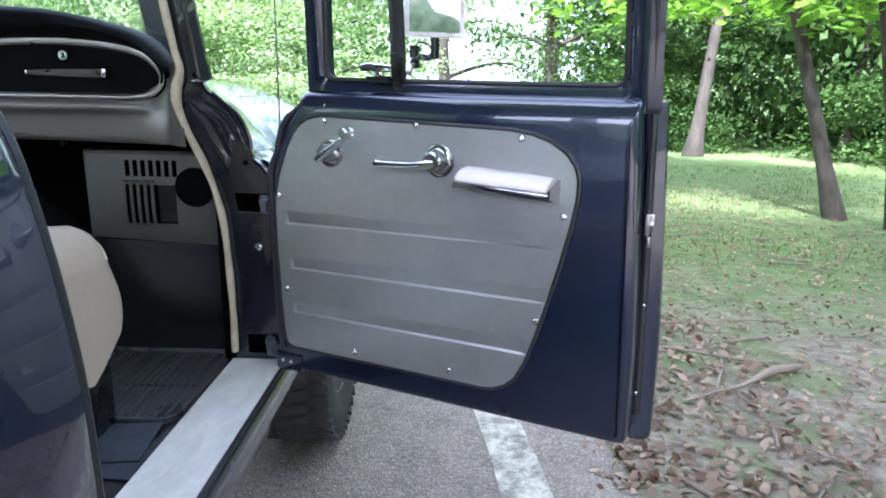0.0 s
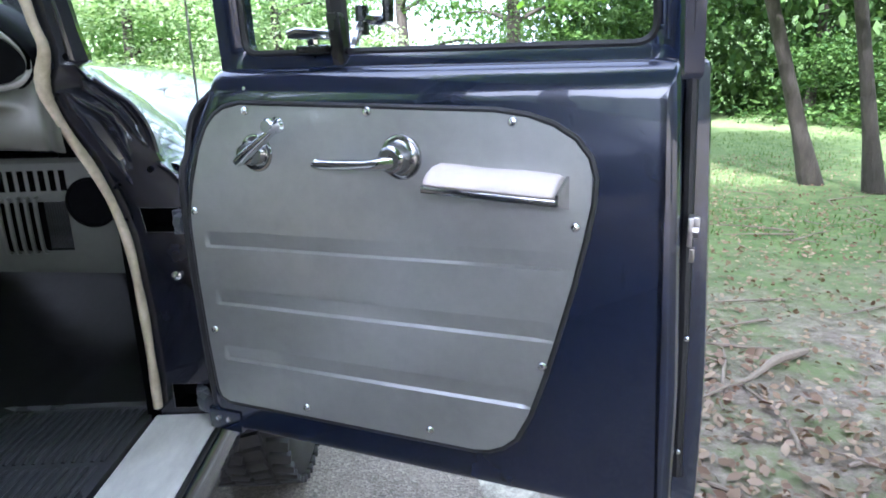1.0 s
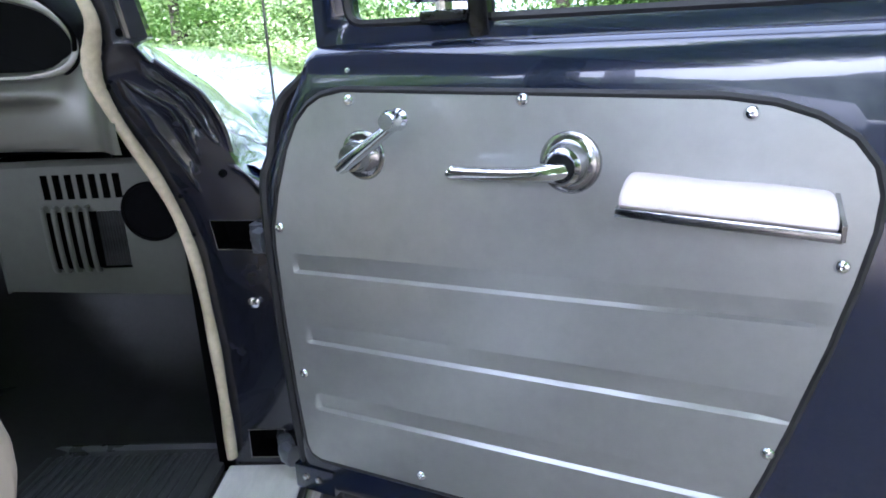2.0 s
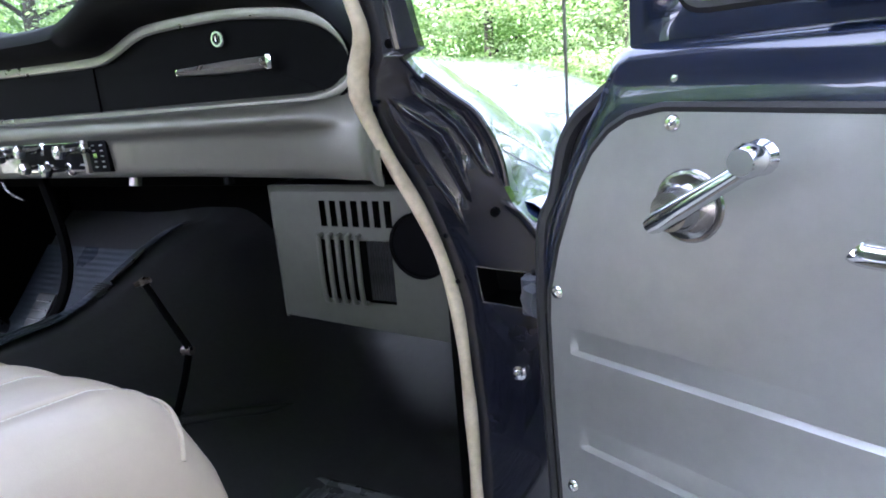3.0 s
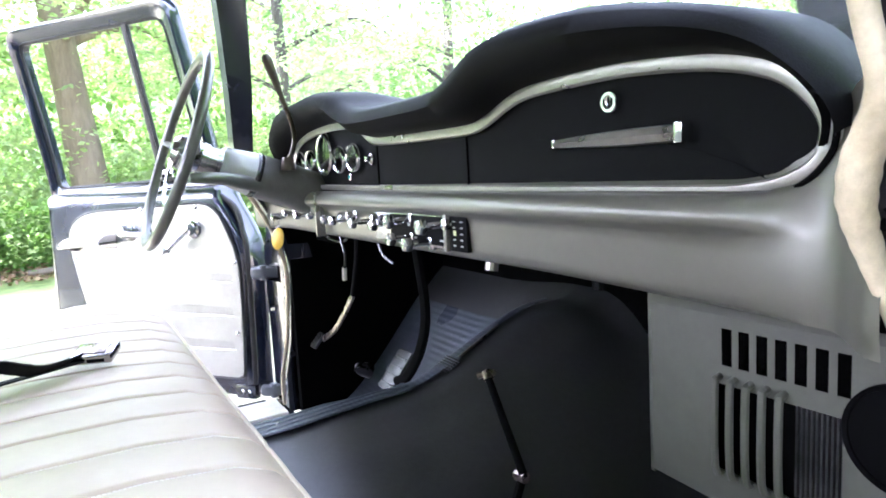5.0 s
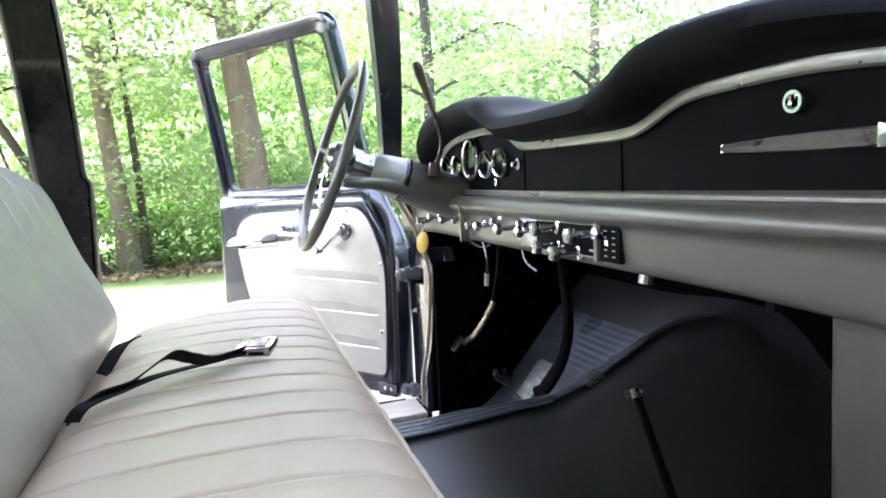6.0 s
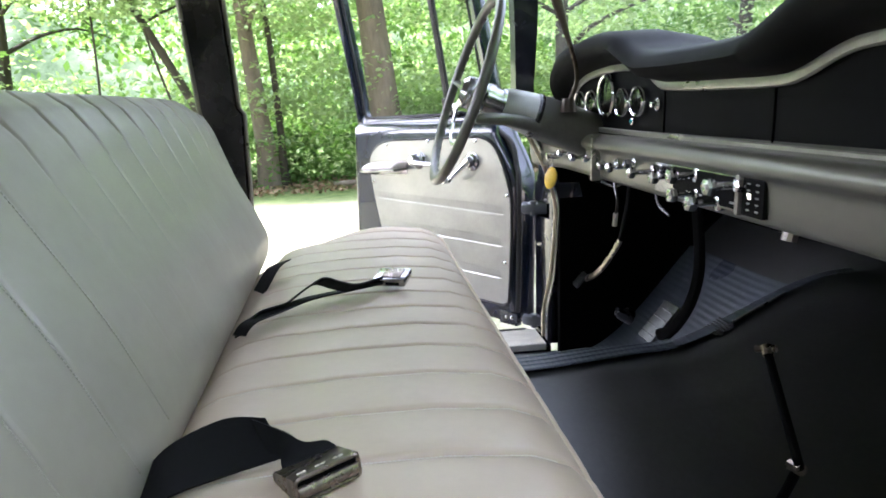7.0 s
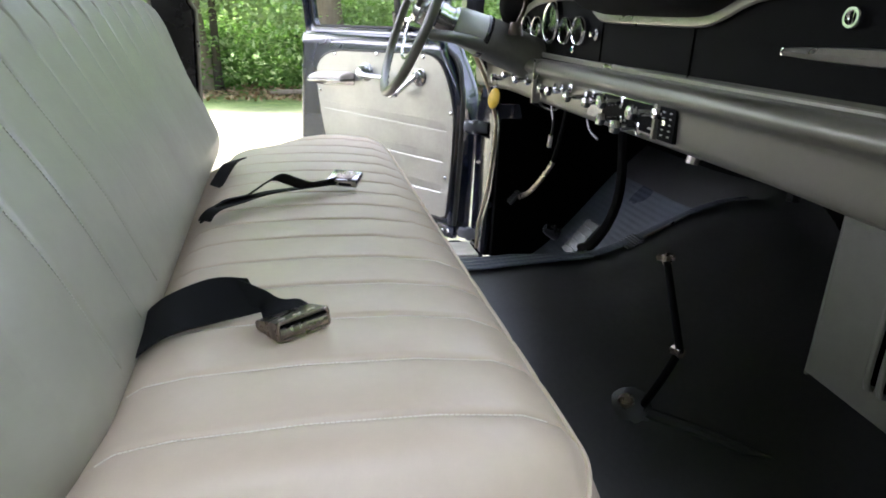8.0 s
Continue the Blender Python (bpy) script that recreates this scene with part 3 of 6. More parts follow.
def build_side(turn, side):
    # scuffed sill tread with a rolled lip outside it, and the rocker below
    s = Shape(SILLPAINT)
    tread = [[turn((x, y, z)) for y in np.linspace(-0.97, 0.0, 30)] for x, z in ((-0.081, 0.570), (-0.081, 0.588), (-0.078, 0.591), (0.054, 0.590), (0.058, 0.587), (0.058, 0.575))]
    s.grid(tread)
    part("sill_tread", s, truck, "scuffed off-white metal door sill tread")
    s = Shape(NAVY)
    prof = [(0.058, 0.584), (0.066, 0.586), (0.071, 0.580), (0.074, 0.566), (0.076, 0.552), (0.074, 0.53), (0.066, 0.50), (0.050, 0.46), (0.025, 0.43), (0.0, 0.42), (-0.06, 0.42)]
    s.grid([[turn((x, y, z)) for y in np.linspace(-2.7, 0.06, 20)] for x, z in prof])
    part("rocker_panel", s, truck)
    s = Shape(RUBBER)
    s.tube([turn((0.062, y, 0.588)) for y in np.linspace(-0.95, -0.03, 12)], 0.0055, 0, 8)
    part("sill_gasket", s, truck)
    # rear body side with its door-opening edge; bulged below the belt
    prof = [(-0.19, 1.88), (-0.06, 1.40), (-0.012, 1.30), (0.012, 1.265), (0.029, 1.236), (0.046, 1.192), (0.056, 1.150), (0.068, 1.088), (0.078, 1.02), (0.087, 0.93), (0.091, 0.80), (0.090, 0.66), (0.086, 0.592)]
    prof = [(p.x, p.y) for p in smooth_line([(x, z, 0) for x, z in prof], 3)]
    low = [q for q in prof if q[1] < (1.30 if side == "passenger" else 1.17)]
    s = Shape(NAVY)
    ys = [-0.905, -0.912, -0.93] + list(np.linspace(-1.0, -2.7, 22))
    s.grid([[turn((x - (0.010 if j == 0 else 0.003 if j == 1 else 0), y, z)) for j, y in enumerate(ys)] for x, z in low])
    s.grid([[turn((x - 0.010, -0.905, z)) for x, z in low], [turn((x - 0.06, -0.905, z)) for x, z in low]])
    part("rear_side_panel", s, truck, "glossy navy body side behind the door")
    s = Shape(RUBBER)
    s.tube([turn((x - 0.012, -0.900, z)) for x, z in (prof if side == "passenger" else low)], 0.009, 0, 8)
    part("rear_edge_gasket", s, truck)
    # pillar behind the front door, with a jog at belt height and metal edge strips
    s = Shape(BLACK)
    post = [(1.88, -0.235, -0.952, -0.862), (1.62, -0.185, -0.940, -0.850), (1.335, -0.16, -0.925, -0.842), (1.318, -0.15, -0.925, -0.832), (1.06, -0.13, -0.925, -0.842), (0.59, -0.12, -0.925, -0.855)]
    rings = []
    for z, x, y0, y1 in post:
        rings.append([turn(p) for p in ((x, y0, z), (x, y1, z), (x + 0.03, y1 + 0.012, z), (x + 0.10, y1 - 0.03, z), (x + 0.10, y0, z))])
    s.loops(rings)
    part("door_post", s, truck, "black painted post behind the front door")
    for dy, r in ((0, 0.006), (1, 0.0055)):
        s = Shape(TRIM)
        s.tube([turn((x + 0.012 if dy else x + 0.002, (y1 + 0.010) if dy else y0 - 0.006, z)) for z, x, y0, y1 in post], r, 0, 8)
        part("post_edge_strip", s, truck)
    # kick panel beside the foot well, its shade put into the colour
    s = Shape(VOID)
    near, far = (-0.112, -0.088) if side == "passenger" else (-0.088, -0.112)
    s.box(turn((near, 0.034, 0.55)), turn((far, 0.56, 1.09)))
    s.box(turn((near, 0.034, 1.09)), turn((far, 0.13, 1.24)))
    part("kick_panel", s, truck, "kick panel with its deep shade put into a near-black colour")


both(build_side)

# roof, back wall and tail
s = Shape(NAVY, ROOFLINER)
xs, ys = np.linspace(-0.16, 2 * MID + 0.16, 14), np.linspace(-2.2, 0.02, 12)
top = [[(x, y, 1.90 + 0.10 * (1 - ((x - MID) / 0.76) ** 2) * (1 - 0.5 * ((y + 1.1) / 1.12) ** 4)) for y in ys] for x in xs]
s.grid(top, 0)
s.grid([[(x, y, z - 0.04) for x, y, z in r] for r in top], 1)
part("roof", s, truck)
s = Shape(NAVY, ROOFLINER)
s.box((2 * MID + 0.10, -2.26, 0.55), (-0.10, -2.20, 1.30), 1)
part("cab_back", s, truck)
s = Shape(NAVY)
s.box((2 * MID - 0.08, -4.6, 0.62), (0.08, -2.72, 1.22), 0, 0.05)
part("load_bed", s, truck)
s = Shape(UNDER)
s.box((2 * MID + 0.25, -4.4, 0.40), (-0.25, -0.1, 0.52), 0, 0.02)
part("chassis", s, truck)

# floor, hump, toe board and firewall
s = Shape(MATRUBBER)


HUMP = [(-1.42, 0.0), (-1.34, 0.012), (-1.26, 0.06), (-1.19, 0.16), (-1.13, 0.245), (-1.08, 0.272), (-1.0, 0.268), (-0.9, 0.243), (-0.8, 0.200), (-0.70, 0.148), (-0.60, 0.090), (-0.50, 0.040), (-0.42, 0.010), (-0.36, 0.0)]


def floor_height(x, y):
    """Flat floor, a rounded gearbox hump off the middle, and a sloping toe board."""
    hump = along(HUMP, x)
    rise = hump * (1 + 0.42 * step(y, 0.02, 0.42)) * step(y, -0.95, -0.35)
    late = step(x, -1.0, -0.72)
    toe = 0.46 * step(y, 0.08 + 0.24 * late, 0.66 + 0.12 * late)
    return 0.556 + max(rise, toe) + 0.25 * min(rise, toe) * (1 if rise > 0.02 else 0) * 0.2


fx, fy = np.linspace(2 * MID + 0.085, -0.085, 110), np.linspace(-2.15, 0.56, 90)
s.grid([[(x, y, floor_height(x, y)) for y in fy] for x in fx])
part("floor_covering", s, truck, "black rubber floor covering over the transmission hump", smooth=60)
mat = thing("rubber_floor_mat", (-1.42, 0.05, 0.56), "ribbed blue-black rubber mat over the driver's floor and toe board", "floor mat")
s = Shape(TOEMAT)
mat_y = list(np.linspace(-0.50, 0.44, 66))
mat_edge = [(-0.50, -1.0), (-0.20, -1.016), (0.0, -1.050), (0.30, -1.057), (0.44, -1.06)]
s.grid([[(x, y, floor_height(x, y) + 0.010) for x, y in ((-1.733 + (along(mat_edge, y) + 1.733) * c, y) for y in mat_y)] for c in np.linspace(0, 1, 50)])
part("mat_sheet", s, mat, smooth=60)
for d in (0.0, 0.016, 0.032, 0.048):  # raised border along the hump
    s = Shape(TOEMAT)
    s.tube([(x, y, floor_height(x, y) + 0.0095) for x, y in ((along(mat_edge, y) - d + 0.003 * math.sin(7 * y), y) for y in mat_y[:-26])], 0.0032, 0, 6)
    part("mat_border", s, mat)
settle(mat, mat.location)
# Firewall in near-black: shade under the dash is put into its colour.
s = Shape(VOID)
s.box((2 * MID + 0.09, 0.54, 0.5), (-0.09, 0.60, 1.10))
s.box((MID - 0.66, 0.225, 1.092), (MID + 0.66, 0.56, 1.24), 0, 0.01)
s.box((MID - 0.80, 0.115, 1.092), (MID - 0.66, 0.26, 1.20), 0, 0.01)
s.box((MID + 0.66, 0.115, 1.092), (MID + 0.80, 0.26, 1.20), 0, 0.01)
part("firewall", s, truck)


def rubber_mat(x0, x1, y0, y1, z):
    """A ribbed foot mat with a raised rim; the ribs break for the heel pad."""
    mat = thing("rubber_floor_mat", ((x0 + x1) / 2, (y0 + y1) / 2, z), "ribbed black rubber mat on the truck floor", "floor mat")
    s = Shape(MATBLACK)
    base = rounded([(x0, y0), (x1, y0), (x1, y1), (x0, y1)], 0.05)
    s.loops([[(p.x, p.y, z - 0.001) for p in base], [(p.x, p.y, z + 0.013) for p in base], [(p.x, p.y, z + 0.014) for p in inset(base, 0.006)], [(p.x, p.y, z + 0.006) for p in inset(base, 0.010)]])
    part("mat_base", s, mat)
    n = int((x1 - x0 - 0.06) / 0.0165)
    for a, b in ((y0 + 0.025, y0 + 0.155), (y0 + 0.175, y1 - 0.03)):
        s = Shape(MATBLACK)
        s.tube([(0, a, 0), (0, a + 0.01, 0.004), (0, b - 0.01, 0.004), (0, b, 0)], 0.0045, 0, 6)
        rib = s.mesh("mat_rib")
        for i in range(n):
            ob = part("mat_rib", rib, mat)
            ob.location = (x0 + 0.03 + i * (x1 - x0 - 0.06) / (n - 1), 0, z + 0.006)
    settle(mat, mat.location)


rubber_mat(-0.47, -0.105, -0.30, 0.10, 0.5615)
s = Shape(CARPET)
for a, b, turnz in (((-0.30, -0.46, 0.563), (-0.12, -0.31, 0.569), 8), ((-0.22, -0.50, 0.559), (-0.09, -0.36, 0.563), -5)):
    c = (Vector(a) + Vector(b)) / 2
    s.box(Vector(a) - c, Vector(b) - c, 0, 0.003, Matrix.Translation(c) @ Matrix.Rotation(radians(turnz), 4, "Z"))
whole("carpet_underlay", s, "loose blue-grey underlay piece by the sill", "carpet")

# ---- doors ----
BELT = 1.262
DOOR = [(0.050, 0.602), (0.885, 0.600), (0.884, 0.80), (0.868, 1.10), (0.858, 1.262), (0.127, 1.270), (0.112, 1.222), (0.070, 1.154), (0.038, 1.085), (0.040, 0.95), (0.050, 0.70)]
PANELL = [(0.668, 0.098), (0.675, 0.082), (0.69, 0.076), (0.78, 0.068), (0.90, 0.062), (1.0, 0.060), (1.03, 0.062), (1.08, 0.075), (1.14, 0.098), (1.175, 0.118), (1.195, 0.138), (1.206, 0.158), (1.213, 0.190)]
PANELR = [(0.668, 0.585), (0.672, 0.610), (0.682, 0.632), (0.70, 0.652), (0.74, 0.672), (0.80, 0.692), (0.855, 0.708), (0.95, 0.734), (1.02, 0.748), (1.08, 0.757), (1.12, 0.758), (1.15, 0.751), (1.175, 0.733), (1.195, 0.703), (1.207, 0.668), (1.213, 0.620)]
RIBS = [(0.971, 0.086, 0.724), (0.865, 0.096, 0.702), (0.757, 0.100, 0.676)]
RIBLIFT = [(0.668, 0.0), (0.752, 0.002), (0.86, 0.007), (0.966, 0.014), (1.06, 0.008), (1.15, 0.0), (1.213, 0.0)]
SCREWS = [(0.201, 1.203), (0.424, 1.200), (0.648, 1.185), (0.737, 1.043), (0.694, 0.830), (0.510, 0.688), (0.271, 0.686), (0.084, 0.811), (0.071, 1.032)]


def panel_height(u, z, deep):
    """Each rib is a ledge, from which the plate slopes back out to a crease."""
    h = 0.0
    for z0, a, b in RIBS:
        ends = min(1.0, max(0.0, (u - a) / 0.006)) * (1 - step(u, b - 0.012, b + 0.002))
        crease = step(u, a + 0.06, a + 0.34)
        ledge = min(1.0, max(0.0, (z - z0 + 0.0038) / 0.0038))
        back = max(0.0, min(1.0, 1 - (z - z0) / 0.026))
        soft = back * (1 - crease) + crease * (0.45 + 0.55 * back) * (z < z0 + 0.0265)
        h -= deep * ends * ledge * (soft if z > z0 else 1.0)
    return h


def build_door(m, side, full):
    """A door in its own axes: x from the hinge to the latch, y out of the inner face, z up."""
    door = new("front_door")
    door.parent = truck
    door["label"] = "open navy front door with a silver-grey inner panel" if full else "open navy front door with a pale grey inner panel"
    ring = rounded(DOOR, [0.03, 0.02, 0.05, 0.05, 0.012, 0.02, 0.03, 0.05, 0.05, 0.05, 0.05], 4)

    def loop(d, w, belt=0.0, flange=0.0):
        pts = []
        for p in inset(ring, d):
            x, z = p.x, p.y
            z -= belt * step(z, BELT - 0.06, BELT)
            x += flange * step(x, 0.80, 0.86)
            z -= 0.6 * flange * (1 - step(z, 0.61, 0.66))
            pts.append((x, w, z))
        return pts

    s = Shape(NAVY)
    s.loops([loop(0.022, 0.0, 0.040), loop(0.012, -0.001, 0.028), loop(0.004, -0.006, 0.014), loop(0.001, -0.014, 0.005), loop(0, -0.026), loop(0, -0.078), loop(-0.002, -0.082, 0, 0.008), loop(-0.003, -0.088, 0, 0.031), loop(-0.003, -0.098, 0, 0.033), loop(0.01, -0.104, 0, 0.024)])
    part("door_shell", s, door, m=m, smooth=32)
    # frame round the window, leaning in towards the roof: outer outline to inner outline
    lean = Matrix.Identity(4)
    lean[1][2], lean[1][3] = 0.16, -0.16 * 1.25
    ml = m @ lean
    outer = rounded([(0.128, 1.235), (0.862, 1.235), (0.856, 1.42), (0.876, 1.805), (0.182, 1.815)], [0.01, 0.01, 0.1, 0.05, 0.06], 6)
    inner = rounded([(0.176, 1.288), (0.832, 1.278), (0.826, 1.42), (0.842, 1.762), (0.218, 1.772)], [0.03, 0.035, 0.1, 0.035, 0.05], 6)
    s = Shape(NAVY)
    mid = [(a + b) / 2 for a, b in zip(outer, inner)]
    s.grid([[(p.x, w, p.y) for p in r] for r, w in ((outer, -0.078), ([Vector((p.x + 0.024 * step(p.x, 0.8, 0.85), p.y + 0.012 * step(p.y, 1.7, 1.78))) for p in outer], -0.076), ([Vector((p.x + 0.024 * step(p.x, 0.8, 0.85), p.y + 0.012 * step(p.y, 1.7, 1.78))) for p in outer], -0.066), (outer, -0.062), (outer, -0.036), ([o * 0.8 + i * 0.2 for o, i in zip(outer, inner)], -0.026), ([o * 0.35 + i * 0.65 for o, i in zip(outer, inner)], -0.029), (inner, -0.040), (inner, -0.078))], 0, close_u=True, close_v=True)
    part("window_frame", s, door, m=ml, smooth=45)
    s = Shape(RUBBER)
    s.tube([(p.x, -0.046, p.y) for p in inset(inner, 0.004)], 0.0065, 0, 6, closed=True)
    part("window_channel", s, door, m=ml)
    s = Shape(RUBBER, TRIM)
    s.tube([(0.360, -0.050, 1.285), (0.376, -0.050, 1.765)], 0.0095, 0, 8, flat=1.6)
    s.tube([(0.348, -0.044, 1.29), (0.364, -0.044, 1.762)], 0.004, 0, 6)
    part("vent_divider", s, door, m=ml)
    s = Shape(GLASS)
    vent = [(0.182, 1.292), (0.356, 1.290), (0.372, 1.764), (0.224, 1.766)]
    s.loops([[(x, w, z) for x, z in vent] for w in (-0.058, -0.062)])
    ob = part("vent_glass", s, door, m=ml)
    ob.visible_shadow = False
    s = Shape(CHROME, BLACK)
    s.box((0.292, -0.050, 1.288), (0.348, -0.022, 1.300), 1, 0.004)
    s.tube([(0.318, -0.036, 1.300), (0.318, -0.036, 1.312)], 0.010, 0, 10)
    s.tube([(0.284, -0.020, 1.316), (0.300, -0.026, 1.318), (0.352, -0.034, 1.314)], [0.006, 0.009, 0.007], 0, 8)
    s.box((0.350, -0.052, 1.268), (0.374, -0.030, 1.345), 1, 0.004)
    part("vent_latch", s, door, m=ml)
    # inner panel: a pressed plate with three stepped ribs
    zs = sorted(set([round(z, 4) for z in np.linspace(0.668, 1.213, 26)] + [z for z, _ in PANELL + PANELR] + [round(z0 + d, 4) for z0, _, _ in RIBS for d in (-0.0075, -0.0040, -0.0038, 0.0, 0.0002, 0.004, 0.008, 0.012, 0.016, 0.020, 0.024, 0.0262, 0.0268, 0.031)]))
    rows, back = [], []
    for z in zs:
        a, b = along(PANELL, z), along(PANELR, z)
        row = []
        for c in sorted(list(np.linspace(0, 1, 44)) + [0.032, 0.037, 0.042, 0.052, 0.056, 0.060, 0.064]):
            u = a + (b - a) * c
            zz = z - 0.034 * max(0.0, u - 0.17) * ((z - 0.668) / 0.545) ** 3 + along(RIBLIFT, z) * max(0.0, u - 0.09) / 0.63
            row.append((u, 0.0066 + panel_height(u, z, 0.0056 if full else 0.0016), zz))
        rows.append(row)
    s = Shape(SILVER, VOID)
    s.grid(rows)
    rim = [r[0] for r in rows] + rows[-1][1:-1] + [r[-1] for r in rows[::-1]] + rows[0][-2:0:-1]
    s.loops([rim, [(x, -0.001, z) for x, _, z in rim]], 0, cap=False)
    part("inner_panel", s, door, "brushed silver-grey panel with three pressed ribs", m=m, smooth=28)
    s = Shape(RUBBER)
    flat = [Vector((x, z)) for x, _, z in rim]
    s.tube([(p.x, 0.002, p.y) for p in inset(flat, 0.004 if side == "passenger" else 0.004)], 0.0045, 0, 6, closed=True)
    part("panel_edging", s, door, m=m)
    screw = Shape(CHROME, VOID)
    screw.lathe([(0.0062, 0.0), (0.0075, 0.0012), (0.0072, 0.0022), (0.0052, 0.0045), (0.002, 0.0052), (0.0018, 0.0035), (0.0001, 0.0034)], Matrix.Rotation(radians(-90), 4, "X"), 0, 12)
    head = screw.mesh("panel_screw")
    for u, z in SCREWS:
        ob = part("panel_screw", head, door)
        ob.matrix_basis = m @ Matrix.Translation((u, 0.0062, z))
    fmat = Matrix.Rotation(radians(-90), 4, "X")
    # window crank
    s = Shape(DULLCHROME)
    s.lathe([(0.030, 0.0), (0.031, 0.003), (0.0295, 0.005), (0.0270, 0.0055), (0.0265, 0.009), (0.0235, 0.0105), (0.019, 0.013), (0.016, 0.018), (0.016, 0.033), (0.001, 0.034)], Matrix.Translation((0.216, 0.004, 1.136)) @ fmat, 0, 28)
    part("crank_escutcheon", s, door, m=m)
    ang = radians(32) if full else radians(-40)
    d = Vector((math.cos(ang), 0, math.sin(ang)))
    base = Vector((0.216, 0.036, 1.133))
    s = Shape(CHROME)
    s.tube([base - 0.018 * d, base - 0.004 * d, base + 0.02 * d + Vector((0, 0.006, 0)), base + 0.090 * d + Vector((0, 0.016, 0))], [0.010, 0.013, 0.0115, 0.0085], 0, 12, flat=0.75)
    part("crank_arm", s, door, m=m)
    tip = base + 0.092 * d + Vector((0, 0.010, 0.002))
    s = Shape(CHROME)
    s.tube([tip - Vector((0, 0.004, 0)), tip + Vector((0, 0.006, 0)), tip + Vector((0, 0.012, 0)), tip + Vector((0, 0.026, 0)), tip + Vector((0, 0.034, 0))], [0.008, 0.0125, 0.0095, 0.0120, 0.009], 0, 14)
    part("crank_knob", s, door, m=m)
    # door handle
    s = Shape(DULLCHROME)
    s.lathe([(0.033, 0.0), (0.034, 0.003), (0.0325, 0.0055), (0.030, 0.006), (0.0295, 0.0095), (0.026, 0.0105), (0.024, 0.012), (0.021, 0.016), (0.020, 0.038), (0.016, 0.041), (0.015, 0.043), (0.006, 0.043), (0.005, 0.040), (0.001, 0.040)], Matrix.Translation((0.477, 0.004, 1.134)) @ fmat, 0, 32)
    part("handle_escutcheon", s, door, m=m)
    s = Shape(CHROME)
    path = smooth_line([(0.478, 0.034, 1.130), (0.460, 0.042, 1.128), (0.440, 0.045, 1.1262), (0.400, 0.045, 1.1250), (0.360, 0.045, 1.1255), (0.352, 0.045, 1.128)], 4)
    s.tube(path, [0.0155 - 0.0052 * min(1, i / 8) for i in range(len(path))], 0, 12, flat=0.8)
    part("inside_handle", s, door, "chrome lever", m=m)
    # arm rest: padded top on a folded bracket, falling slightly towards the latch
    tilt = Matrix.Identity(4)
    tilt[0][3], tilt[2][0], tilt[2][3] = 0.004, -0.06, 0.06 * 0.52 + 0.021
    s = Shape(DULLCHROME)
    s.box((0.536, 0.003, 1.060), (0.722, 0.009, 1.098), 0, 0.002, tilt)
    s.box((0.534, 0.004, 1.074), (0.722, 0.078, 1.0835), 0, 0.002, tilt)
    s.loops([[tilt @ Vector((x, y, z)) for y, z in ((0.006, 1.058), (0.078, 1.076), (0.078, 1.090), (0.006, 1.104))] for x in (0.7195, 0.7235)])
    part("armrest_bracket", s, door, m=m)
    s = Shape(ARMVINYL)
    rows = []
    for c in sorted(list(np.linspace(0, 1, 19)) + [0.006, 0.015, 0.03, 0.97, 0.985, 0.994]):
        x = 0.537 + 0.181 * c
        e = min(c, 1 - c)
        r = min(1, e / 0.035) ** 0.4 if e < 0.035 else 1.0
        pad = 0.0007 * math.sin(11 * c)
        ringy = [(0.006, 1.083), (0.006, 1.100 + 0.003 * r), (0.022, 1.103 + 0.006 * r + pad), (0.046, 1.103 + 0.005 * r + pad), (0.066, 1.098 + 0.003 * r), (0.078, 1.093), (0.080, 1.087), (0.074, 1.083)]
        rows.append([tilt @ Vector((x, y * (0.92 + 0.08 * r), z)) for y, z in ringy])
    s.loops(rows)
    part("armrest_pad", s, door, "pinkish-white padded vinyl armrest", m=m, smooth=60)
    # latch on the rear edge, drain slot and edge screws
    s = Shape(STEEL, STEEL)
    s.box((0.880, -0.062, 1.016), (0.887, -0.030, 1.056), 1, 0.002)
    s.tube([(0.884, -0.046, 1.036), (0.894, -0.046, 1.036)], 0.009, 0, 10)
    s.box((0.886, -0.052, 1.034), (0.895, -0.040, 1.056), 0, 0.003)
    s.box((0.884, -0.050, 0.992), (0.891, -0.040, 1.012), 0, 0.002)
    part("door_latch", s, door, "bright metal latch", m=m)
    s = Shape(RUBBER)
    s.tube([(0.890, -0.074, 0.64), (0.884, -0.074, 0.90), (0.872, -0.074, 1.24), (0.866, -0.043, 1.42), (0.878, 0.015, 1.78)], 0.008, 0, 8)
    part("edge_gasket", s, door, m=m)
    s = Shape(RUBBER)
    bulge = smooth_line([(0.055, -0.012, 0.62), (0.046, -0.012, 0.70), (0.036, -0.010, 0.95), (0.037, -0.012, 1.085), (0.050, -0.018, 1.126), (0.056, -0.020, 1.154), (0.064, -0.021, 1.182), (0.080, -0.022, 1.206), (0.104, -0.022, 1.223), (0.124, -0.022, 1.236)], 4)
    s.tube(bulge, 0.0085, 0, 8)
    flap = [p for p in bulge if p.z > 1.08]
    s.grid([[(p.x + d, p.y - 0.004, p.z - 0.7 * d) for p in flap] for d in (0.0, 0.02, 0.045)])
    part("hinge_gasket", s, door, m=m)
    for z in (0.985, 0.63):
        s = Shape(NAVY, CHROME)
        s.box((0.040, -0.020, z - 0.030), (0.115 if z < 0.8 else 0.05, -0.004 if z > 0.8 else 0.0035, z + 0.014), 0, 0.003)
        if z < 0.8:
            for u in (0.062, 0.086):
                s.lathe([(0.006, 0.0), (0.006, 0.002), (0.003, 0.004), (0.0005, 0.004)], Matrix.Translation((u, 0.0035, z - 0.006)) @ fmat, 1, 10)
